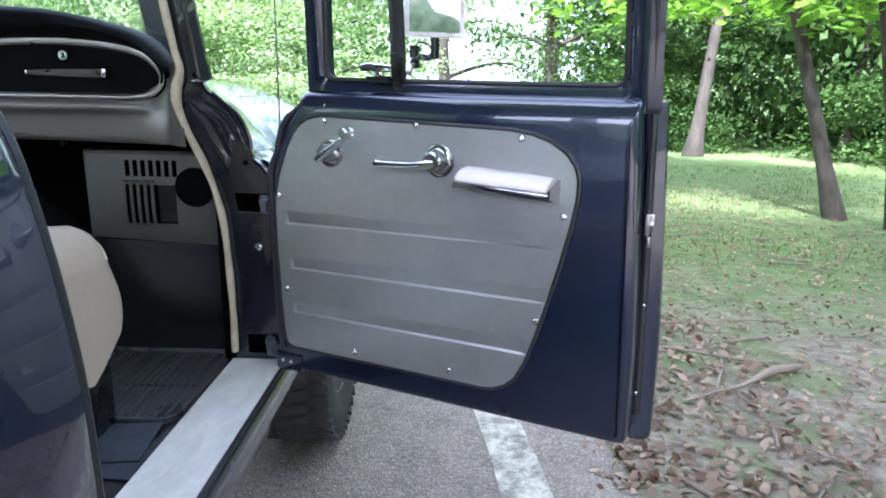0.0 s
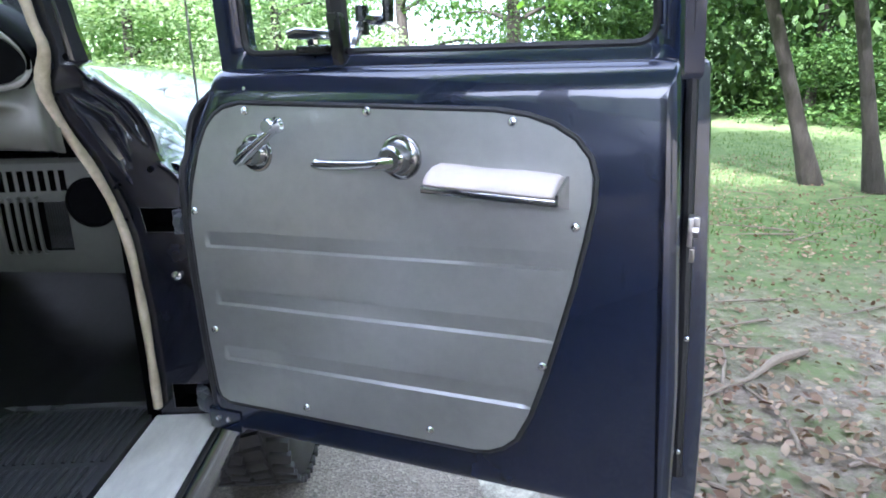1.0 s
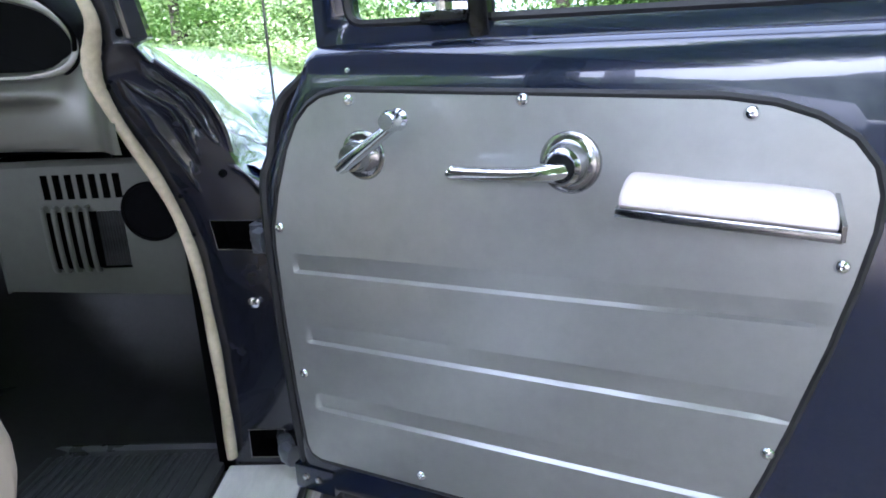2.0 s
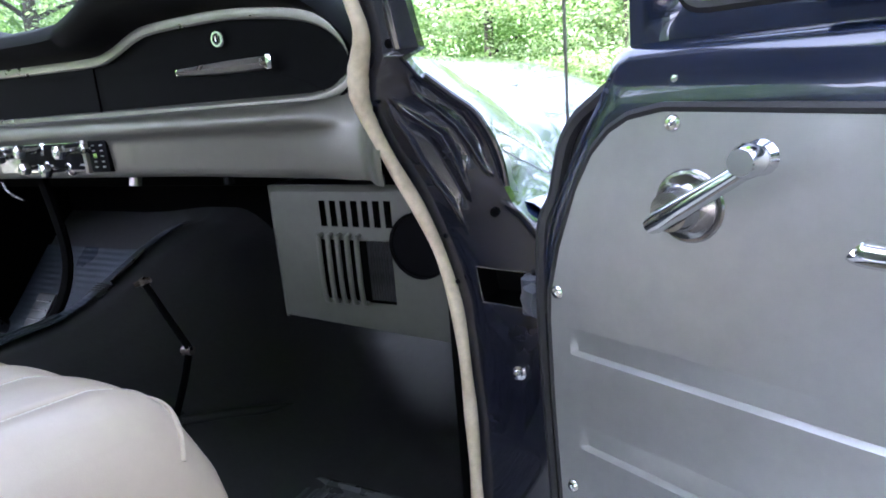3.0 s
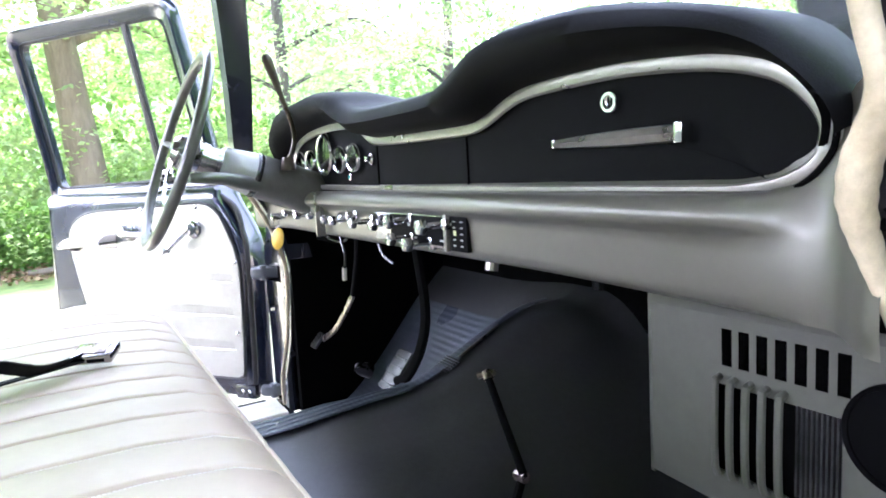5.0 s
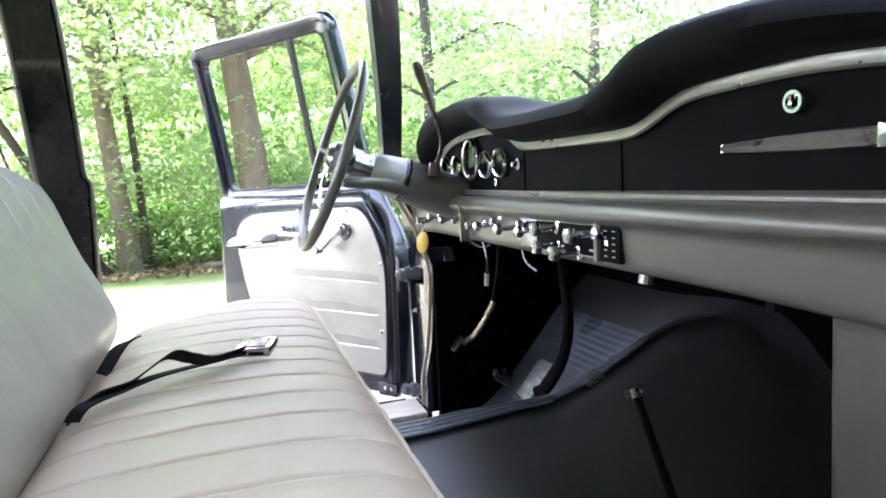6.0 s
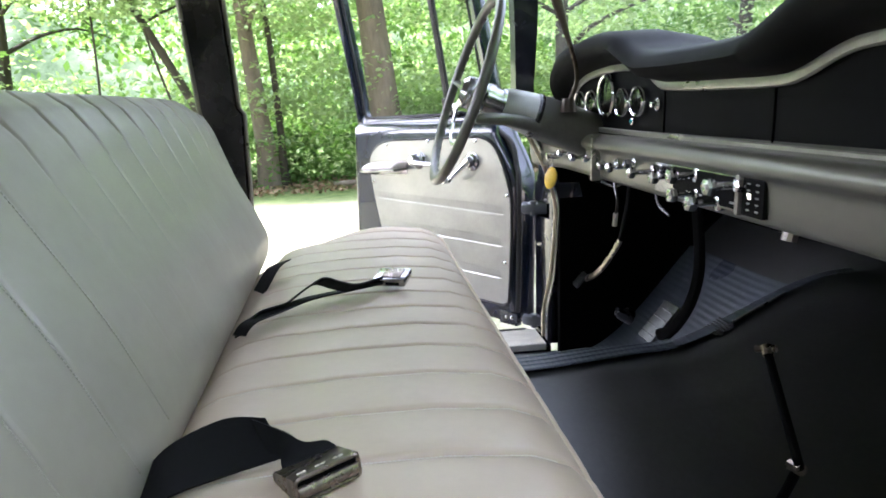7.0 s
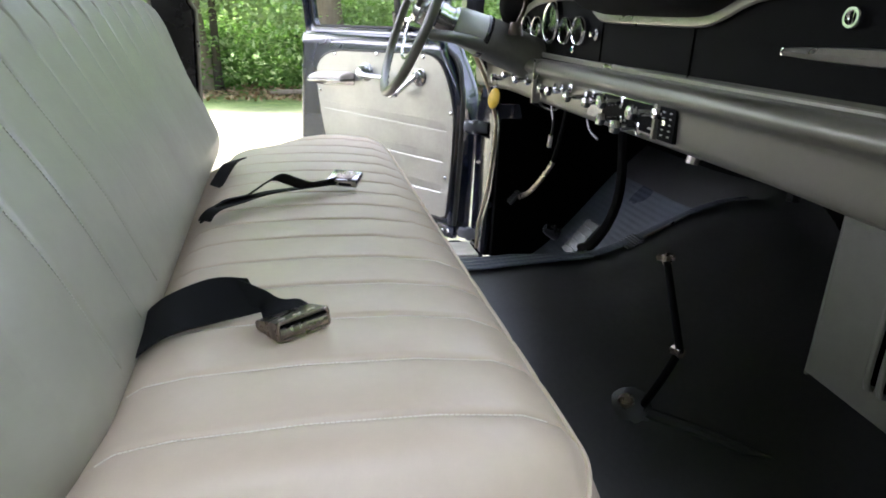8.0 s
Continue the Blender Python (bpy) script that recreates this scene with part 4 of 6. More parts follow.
        part("hinge_plate", s, door, m=m)
    for u, z in ((0.196, 1.238), (0.8895, 0.60 + 0.28), (0.8895, 0.70)):
        s = Shape(CHROME)
        s.lathe([(0.004, 0.0), (0.003, 0.002), (0.0003, 0.0024)], Matrix.Translation((u, -0.004 if z > 1 else -0.04, z)) @ fmat, 0, 8)
        part("trim_screw", s, door, m=m)
    if full:  # square mirror on two arms outside the window
        s = Shape(STEEL)
        head_m = Matrix.Translation((0.361, -0.20, 1.492)) @ Matrix.Rotation(radians(-31), 4, "Z")
        frame_ring = rounded([(-0.068, -0.10), (0.068, -0.10), (0.068, 0.12), (-0.068, 0.12)], 0.014)
        glass_ring = inset(frame_ring, 0.010)
        s.loops([[head_m @ Vector((p.x, w, p.y)) for p in r] for r, w in ((glass_ring, 0.006), (frame_ring, 0.008), (frame_ring, -0.012), (inset(frame_ring, 0.02), -0.028))])
        part("mirror_housing", s, door, "grey-edged square mirror housing", m=m)
        s = Shape(MIRROR)
        s.loops([[head_m @ Vector((p.x, w, p.y)) for p in inset(frame_ring, 0.011)] for w in (0.0062, 0.0085)])
        part("mirror_glass", s, door, m=m)
        s = Shape(CHROME, BLACK)
        s.tube(smooth_line([(0.361, -0.205, 1.40), (0.361, -0.21, 1.365), (0.345, -0.212, 1.350), (0.316, -0.208, 1.352), (0.306, -0.19, 1.33), (0.318, -0.15, 1.30), (0.325, -0.105, 1.26)], 4), 0.010, 0, 8)
        s.tube([(0.361, -0.205, 1.395), (0.361, -0.205, 1.345)], 0.010, 1, 10)
        s.tube([(0.309, -0.205, 1.375), (0.309, -0.205, 1.325)], 0.012, 1, 10)
        part("mirror_arm", s, door, m=m)
    return door


def door_pose(hx, hy, ux, uy):
    """x along the door from its hinge, y its inner normal."""
    u = Vector((ux, uy, 0)).normalized()
    n = Vector((uy, -ux, 0)).normalized() if ux > 0 else Vector((-uy, ux, 0)).normalized()
    m = Matrix.Identity(4)
    m.col[0][:3], m.col[1][:3], m.col[2][:3], m.col[3][:3] = u, n, (0, 0, 1), (hx, hy, 0)
    return m


build_door(door_pose(0.0203, -0.0526, 0.910, -0.414), "passenger", True)
build_door(door_pose(-1.850, -0.030, -0.788, -0.616), "driver", False)

# windscreen with its rubber, bonnet, wing and front wheel


def screen_y(x):
    return 0.02 + 0.29 * (1 - min(1.0, abs(x - MID) / 0.735) ** 5)


s = Shape(SCREEN)
for w in (0.0, 0.004):
    s.grid([[(x, screen_y(x) + d + w, z) for z, d in ((1.34, 0.0), (1.5, -0.06), (1.70, -0.13), (1.88, -0.20))] for x in np.linspace(-0.175, 2 * MID + 0.175, 30)])
ob = part("windscreen", s, truck)
ob.visible_shadow = False
s = Shape(RUBBER)
s.tube([(x, screen_y(x), 1.335) for x in np.linspace(-0.24, 2 * MID + 0.24, 30)], 0.012, 0, 8)
part("windscreen_gasket", s, truck)


def bonnet_height(x, y):
    d = abs(x - MID)
    across = [(0.0, 1.335), (0.3, 1.33), (0.50, 1.318), (0.60, 1.298), (0.70, 1.258), (0.78, 1.212), (0.84, 1.165), (0.875, 1.115)]
    return along(across, d) - 0.10 * step(y, 1.0, 1.75) - 0.035 * (1 - step(y, 0.12, 0.45)) * step(d, 0.5, 0.8)


s = Shape(NAVY)
s.grid([[(x, y, bonnet_height(x, y)) for y in np.linspace(0.27, 1.75, 26)] for x in np.concatenate([np.linspace(MID - 0.875, MID - 0.45, 18), np.linspace(MID - 0.4, MID + 0.4, 14), np.linspace(MID + 0.45, MID + 0.875, 18)])])
part("bonnet", s, truck, "glossy navy rounded bonnet", smooth=60)
s = Shape(NAVY)
s.grid([[(x, y, bonnet_height(x, 0.27) + 0.004 - 0.10 * (0.27 - y) * (1 if abs(x - MID) < 0.7 else 1.6)) for y in np.linspace(0.03, 0.262, 6)] for x in np.linspace(MID - 0.85, MID + 0.85, 50)])
part("cowl", s, truck, smooth=60)


def build_wing(turn, side):
    s = Shape(NAVY)
    rows = []
    for y in np.linspace(0.03, 1.80, 40):
        arch = abs(y - 0.80)
        low = (0.58 if y < 0.8 else 0.46) if arch > 0.47 else max(0.58 if y < 0.8 else 0.46, 0.44 + math.sqrt(0.47 ** 2 - arch ** 2) * 0.95)
        prof = [(-0.045, 1.105), (-0.02, 1.112), (0.02, 1.102), (0.055, 1.075), (0.085, 1.02), (0.100, 0.95)]
        prof += [(0.104 - 0.012 * c * c, 0.95 + (low - 0.95) * c) for c in (0.25, 0.5, 0.75, 1.0)] + [(0.05, low + 0.004)]
        rows.append([turn((x, y, z - 0.05 * step(y, 1.2, 1.8))) for x, z in prof])
    s.grid(rows)
    part("front_wing", s, truck, smooth=50)
    s = Shape(UNDER)
    s.box(*[(min(a[0], b[0]), a[1], a[2]) if k == 0 else (max(a[0], b[0]), b[1], b[2]) for k, (a, b) in enumerate([(turn((-0.30, 0.62, 0.50)), turn((-0.26, 1.7, 1.05)))] * 2)])
    part("inner_wing", s, truck)
    # front wheel with chunky tread blocks
    wheel = new("front_wheel")
    wheel.parent = truck
    c = Vector((-0.030, 0.715, 0.385))
    m = Matrix.Translation(turn(c)) @ Matrix.Rotation(radians(90 if turn((1, 0, 0))[0] > 0 else -90), 4, "Y")
    s = Shape(TYRE)
    s.lathe([(0.205, -0.105), (0.235, -0.122), (0.31, -0.128), (0.352, -0.118), (0.368, -0.100), (0.370, 0.0), (0.368, 0.100), (0.352, 0.118), (0.31, 0.128), (0.235, 0.122), (0.205, 0.105)], m, 0, 64)
    n = 44
    for i in range(n):
        for lane, (w0, w1, skew) in enumerate(((-0.128, -0.066, 0.3), (-0.058, -0.004, -0.5), (0.004, 0.058, 0.5), (0.066, 0.128, -0.3))):
            a = 2 * math.pi * (i + 0.5 * (lane % 2) + 0.25 * (lane // 2)) / n
            bm = m @ Matrix.Rotation(a, 4, "Z") @ Matrix.Translation((0.372, 0, (w0 + w1) / 2)) @ Matrix.Rotation(skew * 0.5, 4, "X")
            s.box((-0.012, -0.019, -(w1 - w0) / 2), (0.011 if lane in (1, 2) else 0.008, 0.019, (w1 - w0) / 2), 0, 0.004, bm)
    part("tyre", s, wheel, "worn chunky off-road tyre", smooth=40)
    s = Shape(TRIM, BLACK)
    s.lathe([(0.06, 0.03), (0.10, 0.05), (0.16, 0.045), (0.19, 0.085), (0.207, 0.108), (0.213, 0.104), (0.20, 0.06), (0.19, -0.10)], m, 0, 40)
    s.lathe([(0.001, 0.09), (0.045, 0.085), (0.06, 0.05), (0.06, 0.0)], m, 1, 24)
    part("rim", s, wheel)


both(build_wing)
s = Shape(BLACK, STEEL)
s.tube([(0.000, 0.25, 1.075), (0.000, 0.25, 1.12)], [0.020, 0.011], 0, 14)
s.tube([(0.000, 0.25, 1.118), (0.000, 0.25, 1.135)], 0.009, 1, 10)
s.tube([(0.000, 0.25, 1.13), (-0.002, 0.25, 1.6), (-0.004, 0.25, 2.05)], 0.0026, 1, 6)
part("aerial", s, truck, "thin steel whip aerial")

# ---- dashboard ----
dash = new("dashboard")
dash.parent = truck
dash["label"] = "grey metal dashboard with a black padded brow"
# the black face's outline and the brow's, in x and z
FACE = [(-1.585, 1.262), (-1.602, 1.290), (-1.588, 1.326), (-1.530, 1.360), (-1.440, 1.380), (-1.300, 1.388), (-1.180, 1.383), (-1.125, 1.368), (-1.075, 1.346), (-1.000, 1.341), (-0.860, 1.339), (-0.735, 1.339), (-0.685, 1.348),
        (-0.635, 1.366), (-0.590, 1.375), (-0.500, 1.378), (-0.420, 1.377), (-0.322, 1.367), (-0.262, 1.350), (-0.231, 1.326), (-0.217, 1.302), (-0.219, 1.280)]
BROW = [(-1.640, 1.290), (-1.645, 1.330), (-1.612, 1.385), (-1.530, 1.436), (-1.440, 1.450), (-1.300, 1.456), (-1.190, 1.446), (-1.125, 1.418), (-1.070, 1.402), (-1.000, 1.396), (-0.860, 1.394), (-0.755, 1.397), (-0.700, 1.412),
        (-0.645, 1.436), (-0.590, 1.445), (-0.500, 1.443), (-0.420, 1.434), (-0.322, 1.412), (-0.258, 1.388), (-0.221, 1.354), (-0.203, 1.320), (-0.196, 1.297)]
face_line = smooth_line([(x, z, 0) for x, z in FACE], 4)
brow_line = smooth_line([(x, z, 0) for x, z in BROW], 4)
s = Shape(PAD)
rows = []
for i, (a, b) in enumerate(zip(face_line, brow_line)):
    t = i / (len(face_line) - 1)
    end = step(t, 0.0, 0.14) * (1 - step(t, 0.80, 1.0))
    ax, az, bx, bz = a.x, a.y, b.x, b.y
    mx, mz = (ax + bx) / 2, (az + bz) / 2
    over = 0.014 - 0.054 * end
    k = 0.02 + 0.16 * (1 - end)
    rows.append([(ax, 0.034, az), (ax * 0.97 + bx * 0.03, 0.012, az + 0.004 * end), (ax * 0.8 + bx * 0.2, over + 0.020, az * 0.8 + bz * 0.2), (mx, over, mz), (ax * 0.18 + bx * 0.82, over + 0.008, az * 0.18 + bz * 0.82), (bx, over + 0.034, bz),
                 (bx, 0.08, bz + 0.002), (bx * (1 - k) + MID * k, 0.17, bz - 0.012 - 0.04 * max(0, bz - 1.40)), (bx * (0.98 - k) + MID * (0.02 + k), 0.30, min(bz, 1.375) - 0.02), (bx * (0.98 - k) + MID * (0.02 + k), 0.31, 1.25)])
s.grid(rows)
part("padded_brow", s, dash, "black padded vinyl dash top", smooth=70)
s = Shape(BLACKPANEL)
low = [Vector((p.x, 1.250, 0)) for p in face_line]
s.grid([[(p.x, 0.034, p.y) for p in face_line], [(p.x, 0.034, (p.y + 1.25) / 2) for p in face_line], [(min(-0.262, max(-1.57, p.x)), 0.034, 1.245) for p in face_line]])
part("dash_face", s, dash, "black crackle-finish instrument and glovebox face")
s = Shape(TRIM)
s.tube([(p.x, 0.027, p.y - 0.004) for p in face_line], 0.0095, 0, 8, flat=0.5, up=(0, 1, 0))
part("face_trim", s, dash, "satin metal trim strip")
s = Shape(TRIM)
lower_trim = smooth_line([(-1.585, 0.027, 1.262), (-1.56, 0.026, 1.253), (-1.3, 0.025, 1.2505), (-0.75, 0.025, 1.246), (-0.36, 0.025, 1.2440), (-0.278, 0.025, 1.2468), (-0.240, 0.026, 1.2575), (-0.2215, 0.027, 1.275), (-0.2175, 0.027, 1.297)], 8)
s.tube(lower_trim, 0.0062, 0, 8, flat=0.6, up=(0, 1, 0))
part("face_trim", s, dash, "satin metal trim strip")
s = Shape(VOID)  # black tube put in for the shade between the trim and the metal below
s.tube([p + Vector((0.0075 * step(p.x, -0.28, -0.225), -0.003, -0.0078 * (1 - step(p.x, -0.25, -0.218)))) for p in lower_trim], 0.0028, 0, 6)
part("trim_gap_shade", s, dash)
# lower metal section with a rolled nose; its end sweeps out to meet the pillar
s = Shape(DASHGREY)
prof = [(0.040, 1.262), (0.030, 1.249), (0.020, 1.2435), (0.016, 1.2405), (0.012, 1.2405), (0.004, 1.2425), (-0.006, 1.2400), (-0.014, 1.2340), (-0.0185, 1.2260), (-0.0185, 1.2190), (-0.014, 1.2130), (-0.007, 1.2090), (-0.003, 1.2045), (-0.001, 1.198), (0.0, 1.18), (0.002, 1.160), (0.004, 1.150), (0.010, 1.144), (0.030, 1.142), (0.060, 1.146)]
rows = []
for x in list(np.linspace(-1.74, -0.40, 40)) + list(np.linspace(-0.39, -0.142, 40)):
    sweep = 0.056 * step(x, -0.210, -0.142) + 0.045 * step(-x, 1.58, 1.74)
    xx = max(x, 2 * MID - x)
    lift = along([(-0.300, 0.0), (-0.262, 0.003), (-0.240, 0.010), (-0.224, 0.024), (-0.212, 0.045), (-0.202, 0.062), (-0.190, 0.068), (-0.140, 0.070)], xx)
    row = []
    for y, z in prof:
        k = min(1.0, max(0.0, (z - 1.205) / 0.045))
        y += (along([(1.144, 0.008), (1.165, 0.004), (1.190, 0.005), (1.210, 0.010), (1.230, 0.019), (1.250, 0.032)], z) - y) * step(x, -0.310, -0.218)  # the roll runs out beside the face
        row.append((x, y - sweep, z + lift * k - 0.006 * step(x, -0.60, -0.20) * (1.20 > z)))
    rows.append(row)
s.grid(rows)
part("lower_dash", s, dash, "grey painted metal lower dash", smooth=60)
# Block coloured near-black for the shade below the dash.
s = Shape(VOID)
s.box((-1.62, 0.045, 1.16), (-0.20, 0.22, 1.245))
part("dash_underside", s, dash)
s = Shape(TRIM)
s.box((-1.306, -0.022, 1.143), (-1.300, 0.0, 1.244), 0, 0.002)
part("dash_joint", s, dash)

YUP = Matrix.Rotation(radians(90), 4, "X")  # turned shapes face the seat


def gauge(x, z, r, hand_angle, tint):
    s = Shape(CHROME, DIAL, WHITEMARK, BLACK)
    m = Matrix.Translation((x, 0.033, z)) @ YUP
    s.lathe([(r * 1.10, 0.0), (r * 1.10, 0.010), (r * 1.02, 0.014), (r * 0.93, 0.013), (r * 0.90, 0.006)], m, 0, 32)
    s.lathe([(r * 0.92, 0.003), (r * 0.92, 0.0046), (0.001, 0.0047)], m, 1, 32)
    for i in range(13):
        a = radians(210 - 20 * i)
        mm = m @ Matrix.Rotation(a, 4, "Z")
        s.box((r * (0.66 if i % 3 == 0 else 0.74), -0.0007, 0.0048), (r * 0.85, 0.0007, 0.0053), 2, 0, mm)
    mm = m @ Matrix.Rotation(radians(hand_angle), 4, "Z")
    s.box((-r * 0.12, -0.0008, 0.0062), (r * 0.74, 0.0008, 0.0070), 2, 0, mm)
    s.lathe([(r * 0.13, 0.005), (r * 0.12, 0.0082), (0.0005, 0.0084)], m, 3, 12)
    s.box((-r * 0.3, -r * 0.48, 0.0048), (r * 0.3, -r * 0.40, 0.0053), 2, 0, m)
    part("gauge", s, dash, "chrome-ringed round instrument")
    g = Shape(LENS)
    g.lathe([(r * 0.94, 0.0105), (r * 0.5, 0.0125), (0.001, 0.0130)], m, 0, 32)
    ob = part("gauge_lens", g, dash)
    ob.visible_shadow = False


for x, z, r, a in ((-1.518, 1.312, 0.027, 150), (-1.436, 1.312, 0.027, 120), (-1.338, 1.326, 0.044, 205), (-1.250, 1.311, 0.028, 80), (-1.172, 1.312, 0.028, 60)):
    gauge(x, z, r, a, 0)
s = Shape(CHROME, BLACK)
m = Matrix.Translation((-1.097, 0.033, 1.306)) @ YUP
s.lathe([(0.012, 0), (0.012, 0.004), (0.008, 0.007), (0.006, 0.007), (0.005, 0.016), (0.001, 0.017)], m, 0, 16)
part("dash_switch", s, dash)
for x in (-1.478, -1.212):
    s = Shape(TEAL, CHROME)
    m = Matrix.Translation((x, 0.033, 1.272)) @ YUP
    s.lathe([(0.008, 0), (0.008, 0.003), (0.006, 0.004)], m, 1, 12)
    s.lathe([(0.006, 0.003), (0.004, 0.006), (0.001, 0.007)], m, 0, 12)
    part("warning_lamp", s, dash, "small teal indicator lens")
# glove box: lock, badge bar and lid joint
s = Shape(CHROME, VOID)
m = Matrix.Translation((-0.452, 0.033, 1.341)) @ YUP
s.lathe([(0.0125, 0), (0.013, 0.005), (0.011, 0.009), (0.008, 0.009), (0.0075, 0.005), (0.001, 0.0055)], m, 0, 24)
s.box((-0.0012, -0.006, 0.0068), (0.0012, 0.006, 0.0085), 1, 0, m)
part("glovebox_lock", s, dash, "chrome glovebox lock")
s = Shape(TRIM, CHROME)
rows = []
for c in np.linspace(0, 1, 13):
    h = 0.0045 + 0.0050 * math.sin(math.pi * min(1, c * 0.62 + 0.05))
    x = -0.540 + 0.182 * c
    rows.append([(x, 0.033, 1.301 - h), (x, 0.022, 1.301 - 0.8 * h), (x, 0.018, 1.301), (x, 0.022, 1.301 + 0.8 * h), (x, 0.033, 1.301 + h)])
s.loops(rows)
s.box((-0.359, 0.016, 1.291), (-0.349, 0.034, 1.312), 1, 0.002)
s.box((-0.546, 0.022, 1.296), (-0.538, 0.034, 1.306), 1, 0.002)
part("glovebox_badge", s, dash, "tapered satin metal badge bar")
for x in (-0.752, -1.072):
    s = Shape(VOID)
    s.box((x - 0.0012, 0.0315, 1.250), (x + 0.0012, 0.0345, 1.338))
    part("panel_joint", s, dash)
# pull knobs, radio and switch plate
s = Shape(DULLCHROME, BLACKPANEL, VOID)
s.box((-1.022, -0.005, 1.156), (-0.760, 0.004, 1.208), 0, 0.002)
s.box((-0.952, -0.0065, 1.160), (-0.772, -0.004, 1.205), 1, 0.001)
part("radio", s, dash, "black-faced radio in a chrome surround")
for i in range(7):
    s = Shape(WHITEMARK)
    x = -0.905 + i * 0.021
    s.box((x, -0.0075, 1.167 + 0.020 * (i % 2)), (x + (0.007 if i % 3 else 0.011), -0.0062, 1.1700 + 0.020 * (i % 2)))
    part("radio_mark", s, dash)
s = Shape(TRIM)
s.box((-0.766, -0.009, 1.153), (-0.757, 0.002, 1.210), 0, 0.002)
part("radio_end_bar", s, dash)
s = Shape(BLACKPANEL, WHITEMARK)
s.box((-0.752, -0.006, 1.155), (-0.704, 0.003, 1.208), 0, 0.002)
part("switch_plate", s, dash, "black plate with small white legends")
for i in range(5):
    for j in range(2):
        s = Shape(WHITEMARK if (i, j) != (2, 0) else CHROME)
        big = 0.004 if (i, j) == (2, 0) else 0.0
        s.box((-0.740 + 0.020 * j, -0.0072, 1.163 + 0.009 * i - big / 2), (-0.734 + 0.020 * j + big, -0.0060, 1.1650 + 0.009 * i + big))
        part("plate_mark", s, dash)


def pull_knob(x, z, long, r):
    s = Shape(CHROME, BLACK)
    m = Matrix.Translation((x, 0.0, z)) @ YUP
    s.lathe([(r * 1.1, -0.002), (r * 1.1, 0.004), (r * 0.55, 0.007), (r * 0.42, 0.009), (r * 0.42, long - 0.014), (r * 0.7, long - 0.012)], m, 0, 14)
    s.lathe([(r * 0.62, long - 0.014), (r * 0.95, long - 0.010), (r, long - 0.004), (r * 0.88, long), (r * 0.4, long + 0.002), (0.0005, long + 0.001)], m, 0, 6)
    part("pull_knob", s, dash, "faceted chrome pull knob", smooth=20)


for x, z, long, r in ((-1.516, 1.190, 0.032, 0.010), (-1.395, 1.188, 0.040, 0.010), (-1.345, 1.188, 0.026, 0.009), (-1.205, 1.187, 0.042, 0.011), (-1.140, 1.188, 0.050, 0.011), (-1.120, 1.196, 0.022, 0.010), (-1.036, 1.188, 0.050, 0.012), (-1.005, 1.194, 0.020, 0.011),
                      (-0.945, 1.189, 0.050, 0.012), (-0.882, 1.197, 0.050, 0.0135), (-0.877, 1.168, 0.050, 0.012), (-0.816, 1.164, 0.052, 0.013), (-0.768, 1.194, 0.052, 0.0135), (-0.750, 1.196, 0.018, 0.010)):
    pull_knob(x, z, long, r)
# odds and ends under the dash
s = Shape(STEEL)
s.tube([(-0.705, 0.04, 1.15), (-0.705, 0.035, 1.125)], 0.010, 0, 10)
part("dash_bracket", s, dash)
s = Shape(PAD)
s.tube([(-0.478, 0.03, 1.146), (-0.478, 0.03, 1.128)], 0.008, 0, 8)
part("dash_bracket", s, dash)
for pts, colour in (([(-1.36, 0.05, 1.16), (-1.34, 0.05, 1.12), (-1.325, 0.05, 1.09), (-1.333, 0.05, 1.055)], BLACK), ([(-1.16, 0.06, 1.15), (-1.14, 0.06, 1.11), (-1.11, 0.07, 1.09)], BLACK), ([(-1.48, 0.04, 1.16), (-1.42, 0.05, 1.125), (-1.36, 0.06, 1.12), (-1.30, 0.06, 1.14)], BLACK)):
    s = Shape(colour, ARMVINYL)
    s.tube(smooth_line(pts, 5), 0.0032, 0, 6)
    if pts[0][0] == -1.36:
        s.tube([(-1.333, 0.05, 1.060), (-1.338, 0.05, 1.030)], 0.006, 1, 8)
    part("hanging_wire", s, dash)

# ---- heater box under the dash ----
heater = new("heater_box")
heater.parent = truck
heater["label"] = "grey metal heater box with slots and a round outlet"
X0, X1, ZT, ZB, YF = -0.480, -0.098, 1.112, 0.882, 0.108
SLOTS = [(-0.372 + i * 0.0205, -0.372 + i * 0.0205 + 0.0125, 1.046, 1.088) for i in range(7)]
GRILLE = (-0.379, -0.243, 0.922, 1.024)
HOLE = (-0.191, 1.020, 0.045)
s = Shape(HEATGREY, VOID)
xs = sorted(set([X0, X0 + 0.01, X1, X1 - 0.01, GRILLE[0], GRILLE[1]] + [v for q in SLOTS for v in q[:2]] + list(np.linspace(HOLE[0] - 0.056, HOLE[0] + 0.056, 23))))
zs = sorted(set([ZB, ZB + 0.01, ZT - 0.01, ZT, GRILLE[2], GRILLE[3], 1.046, 1.088] + list(np.linspace(HOLE[1] - 0.056, HOLE[1] + 0.056, 23))))
skip = set()
for i in range(len(xs) - 1):
    for j in range(len(zs) - 1):
        cx, cz = (xs[i] + xs[i + 1]) / 2, (zs[j] + zs[j + 1]) / 2
        if any(a < cx < b and c < cz < d for a, b, c, d in SLOTS + [GRILLE]) or math.hypot(cx - HOLE[0], cz - HOLE[1]) < HOLE[2] + 0.002:
            skip.add((i, j))
edge = lambda x, z: 0.006 * (1 - min(1, min(x - X0, X1 - x, z - ZB, ZT - z) / 0.008))
lean = lambda z: 0.03 * (1.112 - z)
s.grid([[(x, YF + edge(x, z) + lean(z) * 0.3, z + 0.055 * (X0 - x) * (1 - step(z, 0.875, 0.93))) for z in zs] for x in xs], 0, skip=skip)
part("heater_front", s, heater, smooth=30)
